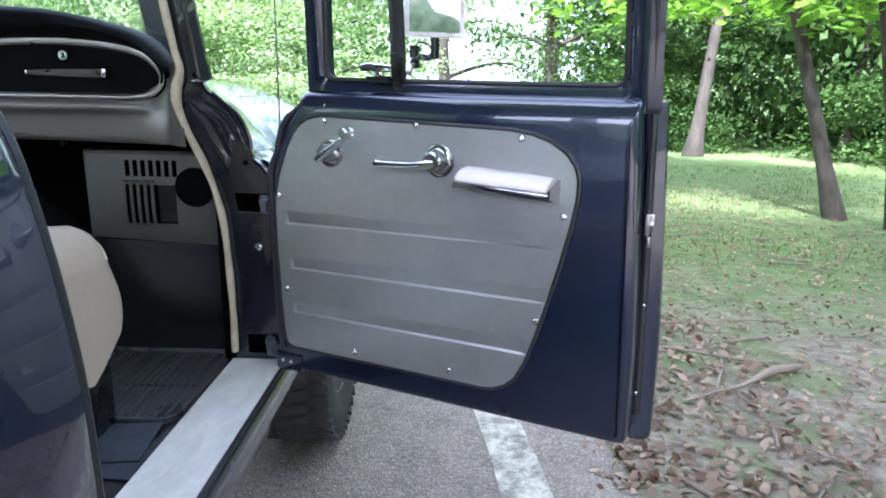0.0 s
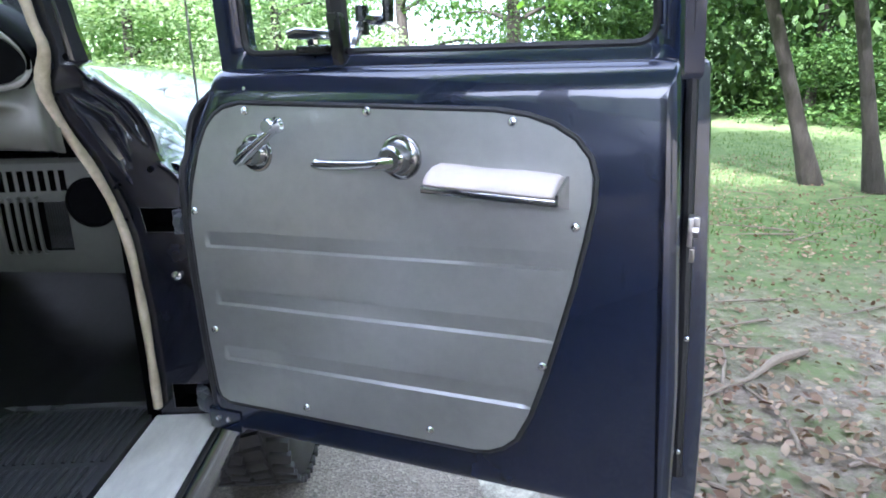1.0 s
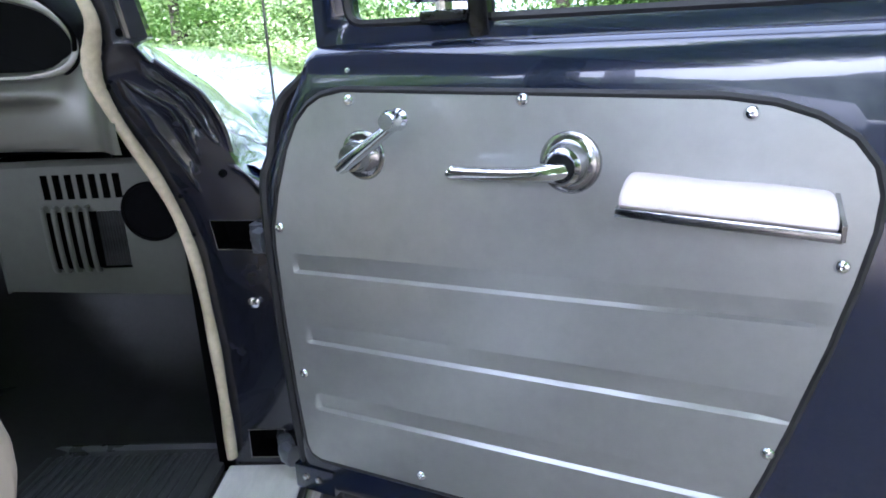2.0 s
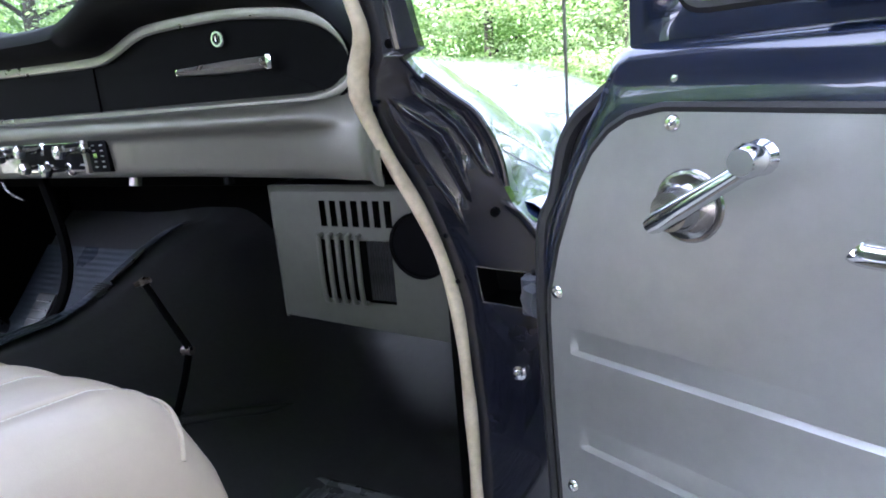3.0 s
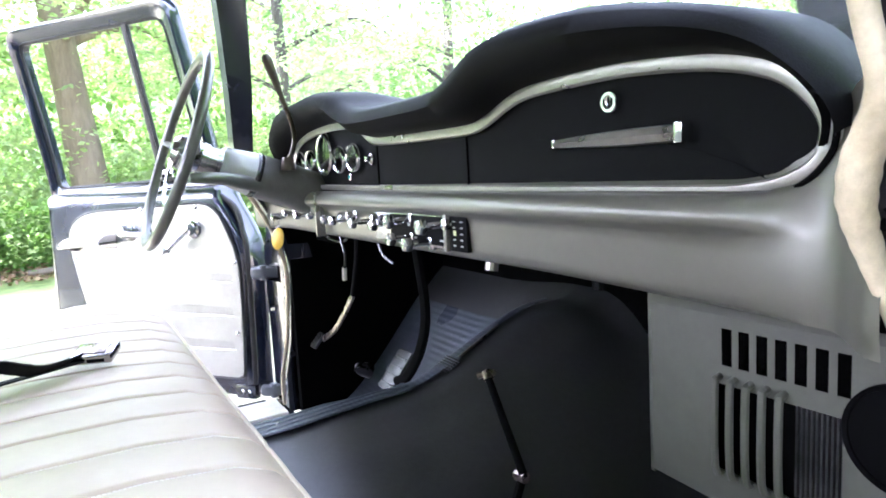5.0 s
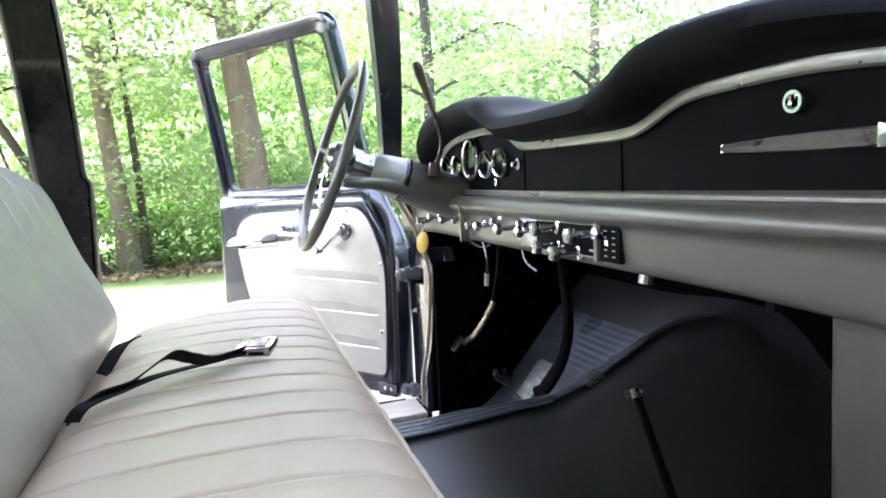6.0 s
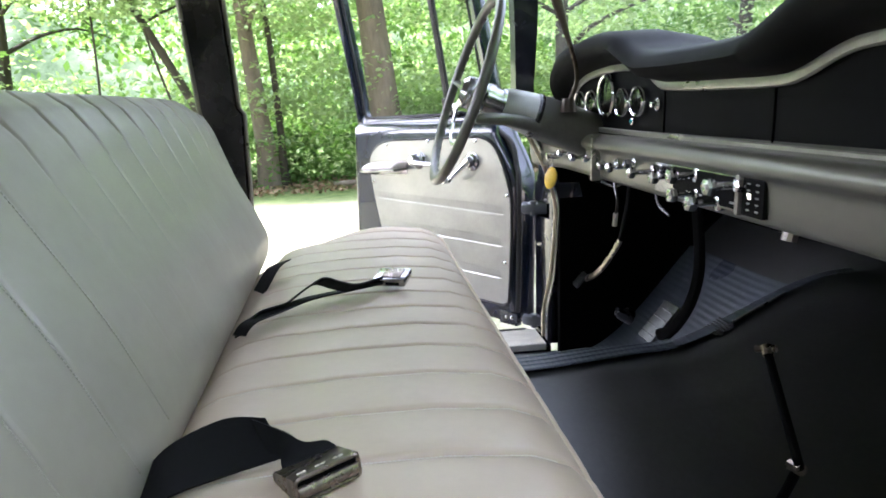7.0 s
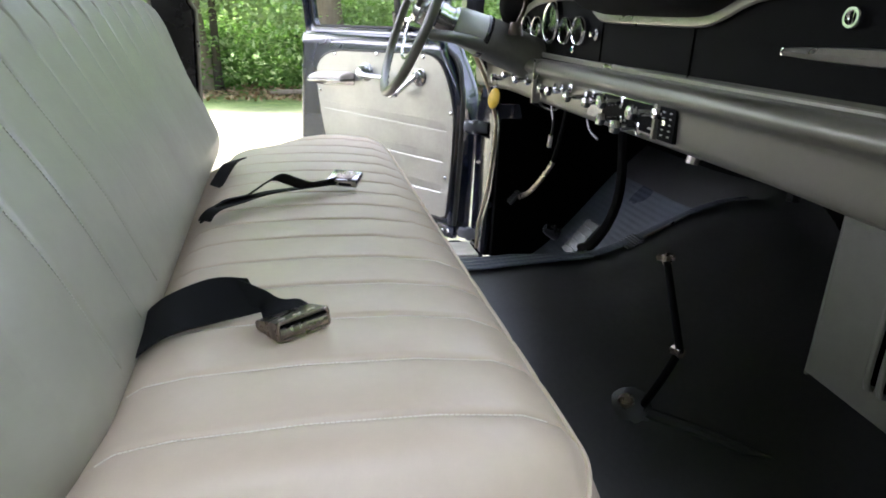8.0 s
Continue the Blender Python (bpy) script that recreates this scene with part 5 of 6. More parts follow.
s = Shape(HEATGREY)
s.box((X0, YF + 0.008, ZB - 0.004), (X0 + 0.006, 0.36, ZT - 0.002), 0)
part("heater_side", s, heater)
s = Shape(HEATGREY)
s.box((X0, YF + 0.009, ZT - 0.010), (X1, 0.36, ZT), 0)
part("heater_top", s, heater)
s = Shape(HEATGREY)
s.loops([[(X0, YF + 0.012, ZB + 0.002), (X1, YF + 0.012, ZB - 0.018), (X1, 0.36, ZB - 0.018), (X0, 0.36, ZB + 0.002)], [(X0, YF + 0.012, ZB + 0.008), (X1, YF + 0.012, ZB - 0.012), (X1, 0.36, ZB - 0.012), (X0, 0.36, ZB + 0.008)]], 0)
part("heater_bottom", s, heater)
# Black sheet behind the grille puts in the shade of the box's inside.
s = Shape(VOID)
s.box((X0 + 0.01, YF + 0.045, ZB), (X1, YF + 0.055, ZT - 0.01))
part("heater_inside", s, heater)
for i in range(5):
    s = Shape(HEATGREY)
    x = -0.374 + i * 0.0185
    s.tube(smooth_line([(x, YF + 0.006, 1.034), (x, YF - 0.004, 1.031), (x, YF - 0.009, 1.022), (x, YF - 0.008, 0.930), (x, YF + 0.006, 0.918)], 3), 0.0046, 0, 8, flat=0.8)
    part("grille_bar", s, heater)
s = Shape(PEDALPAINT)
s.box((-0.0011, YF + 0.004, 0.925), (0.0011, YF + 0.016, 1.022))
fin = s.mesh("core_fin")
for i in range(10):
    part("core_fin", fin, heater).location = (-0.289 + i * 0.0050, 0, 0)
s = Shape(DULLBLACK)
m = Matrix.Translation((HOLE[0], YF - 0.0015, HOLE[1])) @ YUP
s.lathe([(0.052, 0.0), (0.0515, 0.003), (0.047, 0.002), (0.043, -0.02), (0.040, -0.03), (0.001, -0.031)], m, 0, 40)
part("round_outlet", s, heater, "round black air outlet")
s = Shape(DULLBLACK)
for a in (20, 80, 140):
    s.box((-0.046, -0.004, -0.026), (0.046, 0.004, -0.018), 0, 0.001, m @ Matrix.Rotation(radians(a), 4, "Z"))
    part("outlet_blade", s, heater)
    s = Shape(DULLBLACK)

# ---- steering column and wheel ----
steering = new("steering_assembly")
steering.parent = truck
steering["label"] = "grey steering wheel on a grey painted column"
HUB, AX = Vector((-1.425, -0.281, 1.350)), Vector((0, 0.935, -0.354))
SM = Matrix.Translation(HUB) @ AX.to_track_quat("Z", "Y").to_matrix().to_4x4()
s = Shape(WHEELRIM)
ring = [SM @ Vector((0.213 * math.cos(a), 0.213 * math.sin(a), 0)) for a in [2 * math.pi * j / 72 for j in range(72)]]
s.tube(ring, 0.0112, 0, 10, closed=True, flat=1.15)
for j in range(40):  # finger grips on the rim's inner side
    a = 2 * math.pi * j / 40
    s.box((-0.003, -0.005, -0.007), (0.003, 0.005, 0.007), 0, 0.002, SM @ Matrix.Rotation(a, 4, "Z") @ Matrix.Translation((0.2045, 0, 0.003)))
part("wheel_rim", s, steering, "grey plastic rim with finger grips", smooth=50)
for a in (8, 172):
    s = Shape(WHEELRIM)
    s.tube([SM @ Vector((r * math.cos(radians(a)), r * math.sin(radians(a)), h)) for r, h in ((0.03, 0.028), (0.09, 0.020), (0.16, 0.008), (0.212, 0.0))], [0.017, 0.013, 0.011, 0.010], 0, 10, flat=0.6)
    part("wheel_spoke", s, steering)
s = Shape(CHROME)
s.tube([SM @ Vector((0.125 * math.cos(a), 0.125 * math.sin(a), 0.012)) for a in [radians(190 + 160 * j / 24) for j in range(25)]], 0.0035, 0, 8)
for a in (195, 345):
    s.tube([SM @ Vector((0.125 * math.cos(radians(a)), 0.125 * math.sin(radians(a)), 0.012)), SM @ Vector((0.03 * math.cos(radians(a)), 0.03 * math.sin(radians(a)), 0.02))], 0.0035, 0, 8)
part("horn_ring", s, steering, "thin chrome horn ring")
s = Shape(DULLCHROME, BLACK)
s.lathe([(0.001, -0.012), (0.025, -0.010), (0.036, 0.0), (0.040, 0.03), (0.034, 0.05)], SM, 0, 24)
s.lathe([(0.036, 0.05), (0.036, 0.066), (0.032, 0.066), (0.032, 0.085), (0.037, 0.086), (0.037, 0.100)], SM, 0, 24)
part("wheel_hub", s, steering, "chrome hub and collar")
s = Shape(COLUMN)
s.lathe([(0.038, 0.094), (0.041, 0.10), (0.046, 0.135), (0.050, 0.170)], SM, 0, 28)
part("column_bell", s, steering, "pale grey column shroud")
s = Shape(BLACK)
s.lathe([(0.0515, 0.168), (0.0525, 0.171), (0.0525, 0.178), (0.0515, 0.181)], SM, 0, 28)
part("column_ring", s, steering)
s = Shape(OLIVE)
s.lathe([(0.051, 0.180), (0.052, 0.23), (0.053, 0.30), (0.055, 0.36), (0.050, 0.42)], SM, 0, 28)
part("column_housing", s, steering, "olive-grey column housing")
s = Shape(OLIVE)
s.tube(smooth_line([(-1.365, -0.268, 1.288), (-1.372, -0.204, 1.284), (-1.395, -0.119, 1.267)], 4), [0.009, 0.0125, 0.013, 0.0135, 0.014, 0.015, 0.0165, 0.018, 0.020], 0, 14)
part("shift_tube", s, steering, "olive-grey shift tube beside the column")
s = Shape(LEVER, STEEL)
base = Vector((-1.365, -0.054, 1.312))
s.tube([base - Vector((0, 0, 0.018)), base + Vector((0, 0, 0.012))], [0.020, 0.013], 0, 12)
path = smooth_line([base, (-1.365, -0.036, 1.355), (-1.365, -0.037, 1.392), (-1.365, -0.054, 1.450), (-1.365, -0.076, 1.518), (-1.365, -0.086, 1.550)], 4)
s.tube(path, [0.0055] * 12 + [0.006, 0.007, 0.0085, 0.010, 0.0115, 0.0125, 0.012, 0.010, 0.006], 0, 10, flat=0.7)
part("gear_lever", s, steering, "bronzed tapered column gear lever")

# ---- pedals and floor lever ----
def pedal(x, y, z, w, h, tilt, arm, label):
    e = new("pedal")
    e.parent = truck
    e["label"] = label
    s = Shape(PEDALPAINT)
    s.box((-w / 2, -0.005, -h / 2), (w / 2, 0.006, h / 2), 0, 0.004, Matrix.Translation((x, y, z)) @ Matrix.Rotation(radians(tilt), 4, "X"))
    for i in range(4):
        s.box((-w / 2 + 0.006, -0.008, -h / 2 + h * (i + 0.6) / 4.6), (w / 2 - 0.006, -0.004, -h / 2 + h * (i + 0.6) / 4.6 + 0.004), 0, 0.001, Matrix.Translation((x, y, z)) @ Matrix.Rotation(radians(tilt), 4, "X"))
    part("pedal_pad", s, e)
    # Light put into colour: the arm's lit length steel, its shaded rest black.
    if w < 0.062:
        s = Shape(BUCKLE)
        s.tube(smooth_line(arm[:4], 5), 0.006, 0, 8, flat=1.5)
        part("lit_shank", s, e, "steel shank, the lit length of the arm")
        arm = arm[3:]
    s = Shape(DULLBLACK)
    s.tube(smooth_line(arm, 5), 0.010 if w > 0.062 else 0.006, 0, 8, flat=1.5)
    part("pedal_arm", s, e)


pedal(-1.358, 0.178, 0.776, 0.070, 0.112, -40, [(-1.330, 0.165, 0.755), (-1.27, 0.165, 0.785), (-1.222, 0.18, 0.86), (-1.205, 0.19, 0.95), (-1.225, 0.19, 1.08), (-1.25, 0.19, 1.16)], "worn brake pedal on a curved black arm")
pedal(-1.705, 0.092, 0.800, 0.056, 0.050, -42, [(-1.680, 0.105, 0.805), (-1.60, 0.11, 0.845), (-1.55, 0.125, 0.90), (-1.521, 0.141, 0.952), (-1.50, 0.15, 1.05), (-1.50, 0.16, 1.15)], "small worn clutch pedal on a thin arm")
s = Shape(BLACK, STEEL)
s.tube([(-1.576, 0.20, 0.715), (-1.576, 0.17, 0.728), (-1.576, 0.158, 0.737)], [0.024, 0.018, 0.012], 0, 12)
part("dip_switch", s, truck)
s = Shape(PEDALPAINT)
for i in range(6):  # ribbed heel plate on the toe board
    s.box((-0.035, -0.003, -0.024 + 0.009 * i), (0.035, 0.003, -0.019 + 0.009 * i), 0, 0.001, Matrix.Translation((-1.062, 0.158, 0.868)) @ Matrix.Rotation(radians(-62), 4, "X") @ Matrix.Scale(0.75, 4))
part("heel_plate", s, truck)
lever = new("transfer_lever")
lever.parent = truck
lever["label"] = "cranked black floor lever in a rubber boot"
s = Shape(DULLBLACK)
s.tube(smooth_line([(-0.675, 0.0, 0.70), (-0.655, 0.018, 0.77), (-0.643, 0.030, 0.826), (-0.648, 0.032, 0.838), (-0.72, 0.058, 0.875), (-0.800, 0.086, 0.920)], 4), 0.0066, 0, 10)
part("lever_rod", s, lever)
s = Shape(BUCKLE)
s.tube([(-0.655, 0.029, 0.826), (-0.635, 0.031, 0.828)], 0.0085, 0, 10)
part("lever_pin", s, lever)
s = Shape(BUCKLE)
s.tube([(-0.80, 0.086, 0.920), (-0.812, 0.090, 0.930)], 0.009, 0, 10)
s.tube([(-0.825, 0.080, 0.922), (-0.800, 0.098, 0.930)], 0.006, 0, 8)
part("lever_end", s, lever)
s = Shape(RUBBER, BUCKLE)
bm = Matrix.Translation((-0.694, -0.012, 0.691)) @ Matrix.Rotation(radians(30), 4, "Y") @ Matrix.Rotation(radians(28), 4, "X")
s.lathe([(0.038, -0.012), (0.040, -0.002), (0.031, 0.002), (0.035, 0.008), (0.026, 0.013), (0.030, 0.019), (0.020, 0.024), (0.014, 0.026)], bm, 0, 24)
s.lathe([(0.013, 0.020), (0.0135, 0.036), (0.010, 0.040), (0.001, 0.040)], bm, 1, 12)
part("lever_boot", s, lever, "ridged rubber boot")
s = Shape(RUBBER)
ridge = smooth_line([(-0.675, 0.012, 0), (-0.640, 0.085, 0), (-0.600, 0.150, 0), (-0.575, 0.20, 0)], 5)
s.tube([(p.x, p.y, floor_height(p.x, p.y) + 0.002) for p in ridge], [0.011] * 10 + [0.010, 0.009, 0.007, 0.005, 0.003, 0.001], 0, 10)
part("floor_ridge", s, truck)
s = Shape(STEEL)
s.tube([(-1.053, 0.183, 0.881), (-1.057, 0.24, 0.906), (-1.058, 0.291, 0.931)], [0.0032, 0.0036, 0.0022], 0, 6)
part("toe_board_strip", s, truck)

# ---- bench seat ----
bench = thing("bench_seat", (MID, -0.55, 0.55), "beige vinyl bench seat with stitched pleats", "seat")
SX0, SX1 = -1.642, -0.178
CREASE, FRONT = -0.725, -0.20
SEAMS = [-1.545, -1.455, -1.365, -1.275, -1.185, -1.095, -1.005, -0.915, -0.825, -0.735, -0.640, -0.545, -0.450, -0.355, -0.262]


def pleat(x, deep=0.0095):
    g = min(abs(x - q) for q in SEAMS)
    return -deep * math.exp(-(g / 0.0031) ** 2) + 0.0030 * (1 - math.exp(-(g / 0.022) ** 2))


def cushion_point(x, v):
    """v from 0 at the crease over the top and front edge to 1 under the front."""
    e = min(x - SX0, SX1 - x)
    r = 1 - (1 - min(1.0, e / 0.06)) ** 2
    r = math.sqrt(max(0.0, r))
    prof = [(0.0, -0.840, 0.915), (0.04, -0.742, 0.970), (0.08, -0.722, 0.991), (0.14, -0.700, 1.002), (0.2, -0.66, 1.009), (0.35, -0.56, 1.014), (0.5, -0.46, 1.013), (0.6, -0.385, 1.005), (0.66, -0.349, 0.991), (0.70, -0.331, 0.974), (0.75, -0.314, 0.940), (0.80, -0.296, 0.90), (0.86, -0.284, 0.85), (0.92, -0.302, 0.80), (0.97, -0.372, 0.745), (1.0, -0.42, 0.715)]
    y = float(np.interp(v, [q[0] for q in prof], [q[1] for q in prof]))
    z = float(np.interp(v, [q[0] for q in prof], [q[2] for q in prof]))
    top = step(v, 0.02, 0.15) * (1 - step(v, 0.62, 0.74))
    k = 0.11
    ry = math.sqrt(max(0.0, 1 - (1 - min(1.0, e / 0.085)) ** 2))
    y = CREASE + (y - CREASE) * (1 - k + k * ry) if v > 0.3 else y
    z2 = 0.74 + (z - 0.74) * (0.72 + 0.28 * r) + pleat(x) * top * (0.25 + 0.75 * step(v, 0.2, 0.5))
    sag = 0.006 * math.sin(3.1 * x + 2) * top
    corner = 0.045 * (1 - step(x - SX0, 0.0, 0.22)) * (1 - step(v, 0.10, 0.45))  # rear corners slope away
    return (x, y, z2 + sag - corner)


xs = sorted(set(list(np.linspace(SX0, SX1, 110)) + [q + d for q in SEAMS for d in (-0.020, -0.012, -0.006, -0.0036, -0.0018, 0, 0.0018, 0.0036, 0.006, 0.012, 0.020)] + [SX0 + d for d in (0.002, 0.006, 0.012, 0.02, 0.03)] + [SX1 - d for d in (0.002, 0.006, 0.012, 0.02, 0.03)]))
vs = [0, 0.04, 0.08, 0.14, 0.2, 0.28, 0.35, 0.43, 0.5, 0.55, 0.6, 0.63, 0.66, 0.68, 0.70, 0.72, 0.75, 0.78, 0.80, 0.84, 0.88, 0.92, 0.95, 0.97, 1.0]
s = Shape(VINYL)
rows = [[cushion_point(x, v) for v in vs] for x in xs]
s.grid(rows)
for row in (rows[0], rows[-1]):
    s.face(s.put(row))
part("seat_cushion", s, bench, "beige pleated vinyl cushion", smooth=60)
s = Shape(VINYL)
edge_line = [Vector(cushion_point(x, 0.70)) + Vector((0, 0.0004, 0.0004)) for x in np.linspace(SX0 + 0.006, SX1 - 0.006, 160)]
s.tube(edge_line, 0.0030, 0, 8)
part("cushion_piping", s, bench)
for q in SEAMS[10:]:
    s = Shape(THREAD)
    for i in range(88):  # single stitches beside each pleat
        v = 0.10 + 0.54 * i / 88
        a, b = Vector(cushion_point(q + 0.005, v)), Vector(cushion_point(q + 0.005, v + 0.0046))
        s.tube([a + Vector((0, 0, 0.0004)), b + Vector((0, 0, 0.0004))], 0.0007, 0, 4, caps=False)
    part("stitching", s, bench)
s = Shape(BLACK)
s.box((SX0 + 0.05, -0.75, 0.565), (SX1 - 0.05, -0.30, 0.74), 0, 0.01)
part("seat_base", s, bench)


def back_point(x, v):
    """v from 0 at the crease up the face, over the top and down behind to 1."""
    e = min(x - SX0 - 0.005, SX1 - 0.005 - x)
    r = math.sqrt(max(0.0, 1 - (1 - min(1.0, e / 0.34)) ** 2))
    r2 = math.sqrt(max(0.0, 1 - (1 - min(1.0, e / 0.14)) ** 2))
    prof = [(0.0, -0.760, 0.945), (0.05, -0.736, 0.995), (0.1, -0.736, 1.03), (0.25, -0.772, 1.12), (0.4, -0.822, 1.22), (0.5, -0.862, 1.30), (0.58, -0.888, 1.335), (0.66, -0.915, 1.355), (0.74, -0.95, 1.357), (0.82, -0.985, 1.33), (0.9, -1.0, 1.25), (1.0, -1.0, 0.80)]
    y = float(np.interp(v, [q[0] for q in prof], [q[1] for q in prof]))
    z = float(np.interp(v, [q[0] for q in prof], [q[2] for q in prof]))
    face = step(v, 0.05, 0.3) * (1 - step(v, 0.75, 0.85))
    wrinkle = 0.0022 * math.exp(-((v - 0.62) / 0.10) ** 2) * max(0.0, math.sin(61 * x + 3 * math.sin(9 * x))) ** 3
    # the pleats pull in deep over the top edge and fade down the face; the back stands a little askew to the cushion
    pull = 0.05 + 0.13 * step(x, -0.62, -0.40) + 0.75 * math.exp(-((v - 0.62) / 0.11) ** 2)
    askew = (0.020 + 0.042 * (x + 0.35)) * (1 - step(v, 0.28, 0.60))
    y2 = -1.0 + (y + 1.0) * (0.50 + 0.50 * r2) + askew + pleat(x) * face * pull - wrinkle
    z2 = 0.95 + (z - 0.95) * (0.76 + 0.24 * r) if z > 0.95 else z
    return (x, y2, z2)


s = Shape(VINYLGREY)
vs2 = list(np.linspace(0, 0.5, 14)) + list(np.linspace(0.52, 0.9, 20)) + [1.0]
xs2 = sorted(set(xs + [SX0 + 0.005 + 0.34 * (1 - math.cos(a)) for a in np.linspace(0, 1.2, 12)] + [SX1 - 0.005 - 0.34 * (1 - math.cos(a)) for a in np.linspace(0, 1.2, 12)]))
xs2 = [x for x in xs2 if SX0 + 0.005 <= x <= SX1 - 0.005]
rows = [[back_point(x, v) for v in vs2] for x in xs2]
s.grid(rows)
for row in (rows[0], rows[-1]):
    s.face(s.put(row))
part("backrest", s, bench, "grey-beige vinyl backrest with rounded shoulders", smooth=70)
for q in SEAMS[11:-1]:
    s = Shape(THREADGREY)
    for i in range(80):
        v = 0.10 + 0.42 * i / 80
        a, b = Vector(back_point(q + 0.005, v)), Vector(back_point(q + 0.005, v + 0.0034))
        s.tube([a + Vector((0, 0.0004, 0)), b + Vector((0, 0.0004, 0))], 0.0007, 0, 4, caps=False)
    part("stitching", s, bench)


# ---- seat belts ----
def ribbon(pts, widths, thick=0.0013, mat=None):
    """A flat strap along points; widths are half-width vectors."""
    s = Shape(mat or WEB)
    rows = []
    for i, (p, w) in enumerate(zip(pts, widths)):
        p, w = Vector(p), Vector(w)
        d = Vector(pts[min(i + 1, len(pts) - 1)]) - Vector(pts[max(i - 1, 0)])
        n = d.cross(w).normalized() * thick
        rows.append([p - w + n, p - 0.5 * w + n * 1.1, p + 0.5 * w + n * 1.1, p + w + n, p + w - n, p - w - n])
    s.loops(rows)
    return s


def strap(keys, n=6):
    mid = smooth_line([k[0] for k in keys], n)
    wid = smooth_line([k[1] for k in keys], n)
    return mid, wid


belt = thing("seat_belt", (-0.45, -0.62, 1.0), "black lap belt with a worn steel buckle lying on the cushion", "seat belt", "lap belts")
# the strap rises out of the crease, folds over and drops to its buckle
RISE = [((-0.419, -0.735, 0.985), (-0.492, -0.738, 0.985)), ((-0.412, -0.721, 1.003), (-0.486, -0.731, 1.006)), ((-0.419, -0.693, 1.020), (-0.477, -0.702, 1.036)), ((-0.440, -0.654, 1.021), (-0.484, -0.657, 1.052)), ((-0.458, -0.600, 1.024), (-0.470, -0.619, 1.057))]
DROP = [((-0.457, -0.616, 1.030), (-0.467, -0.630, 1.0585)), ((-0.455, -0.606, 1.028), (-0.459, -0.601, 1.047)), ((-0.440, -0.604, 1.027), (-0.455, -0.585, 1.038)), ((-0.432, -0.600, 1.027), (-0.460, -0.566, 1.034)), ((-0.424, -0.592, 1.026), (-0.446, -0.552, 1.029))]
for edges in (RISE, DROP):
    mid, wid = strap([(((Vector(a) + Vector(b)) / 2), (Vector(b) - Vector(a)) / 2) for a, b in edges], 5)
    part("webbing", ribbon(mid, wid), belt, smooth=60)
bx = Vector((-0.424, -0.573, 1.0310))
ex = Vector((-0.49, 0.87, 0.06)).normalized()  # across the buckle
ey = Vector((0.87, 0.49, 0.10)).normalized()
ey = (ey - ex * ey.dot(ex)).normalized()
ez = ex.cross(ey)
if ez.z < 0:
    ex, ez = -ex, -ez
BM = Matrix.Identity(4)
BM.col[0][:3], BM.col[1][:3], BM.col[2][:3], BM.col[3][:3] = ex, ey, ez, bx
s = Shape(BUCKLE, VOID)
s.loops([[BM @ Vector((x, y, z)) for x, z in ((-0.0285, lo), (0.0285, lo), (0.0285, hi), (-0.0285, hi))] for y, lo, hi in ((-0.027, -0.009, -0.003), (-0.022, -0.010, 0.0005), (0.022, -0.011, 0.0095))], 0, cap=False)
s.loops([[BM @ Vector((x, y, z)) for x, z in ((-0.0265, lo), (0.0265, lo), (0.0265, hi), (-0.0265, hi))] for y, lo, hi in ((0.0215, -0.009, 0.0075), (0.000, -0.006, 0.0045))], 1)
ring = rounded([(-0.0275, -0.010), (0.0275, -0.010), (0.0275, 0.0085), (-0.0275, 0.0085)], 0.004, 3)
s.tube([BM @ Vector((p.x, 0.0225, p.y)) for p in ring], 0.0018, 0, 8, closed=True)
part("buckle_frame", s, belt, "worn steel buckle frame")
s = Shape(BUCKLE)
s.tube([BM @ Vector((x, 0.0195, -0.0035)) for x in (-0.026, -0.02, 0.02, 0.026)], 0.0062, 0, 14)
part("buckle_roller", s, belt, "dark steel roller bar")
# Pale blocks on the plate stand in for dashes reflected in it.
s = Shape(THREAD)
for i in (-0.019, -0.014, -0.003, 0.002, 0.014, 0.018):
    s.box((i, 0.012, 0.0070), (i + 0.0035, 0.0132, 0.0088), 0, 0, BM)
part("plate_dashes", s, belt)
settle(belt, belt.location)

belt = thing("seat_belt", (-1.05, -0.60, 1.0), "black lap belt with a bright steel buckle on the driver's side", "seat belt", "lap belts")
mid, wid = strap([((-0.847, -0.715, 1.005), (0.007, 0.009, 0.007)), ((-0.871, -0.697, 1.024), (0.007, 0.009, 0.007)), ((-0.907, -0.66, 1.025), (0.007, 0.009, 0.007)), ((-0.939, -0.636, 1.034), (0.007, 0.009, 0.007)), ((-0.947, -0.605, 1.05), (0.007, 0.009, 0.007)), ((-0.946, -0.577, 1.042), (0.007, 0.009, 0.007)), ((-0.968, -0.55, 1.03), (0.007, 0.009, 0.007)), ((-1.017, -0.505, 1.028), (0.007, 0.009, 0.007))])
part("webbing", ribbon(mid, wid), belt, smooth=60)
mid, wid = strap([((-0.841, -0.715, 1.005), (0.007, 0.01, 0.001)), ((-0.846, -0.7, 1.022), (0.007, 0.01, 0.001)), ((-0.887, -0.668, 1.023), (0.007, 0.01, 0.001)), ((-0.942, -0.625, 1.023), (0.007, 0.01, 0.001)), ((-0.975, -0.568, 1.023), (0.007, 0.01, 0.001)), ((-1.003, -0.511, 1.024), (0.007, 0.01, 0.001))])
part("webbing", ribbon(mid, wid), belt, smooth=60)
B2 = Matrix.Translation((-1.017, -0.482, 1.029)) @ Matrix.Rotation(radians(-22), 4, "Z") @ Matrix.Rotation(radians(12), 4, "Y")
s = Shape(BUCKLE, VOID, DULLCHROME)
s.box((-0.024, -0.030, -0.006), (0.024, 0.028, 0.008), 2, 0.004, B2)
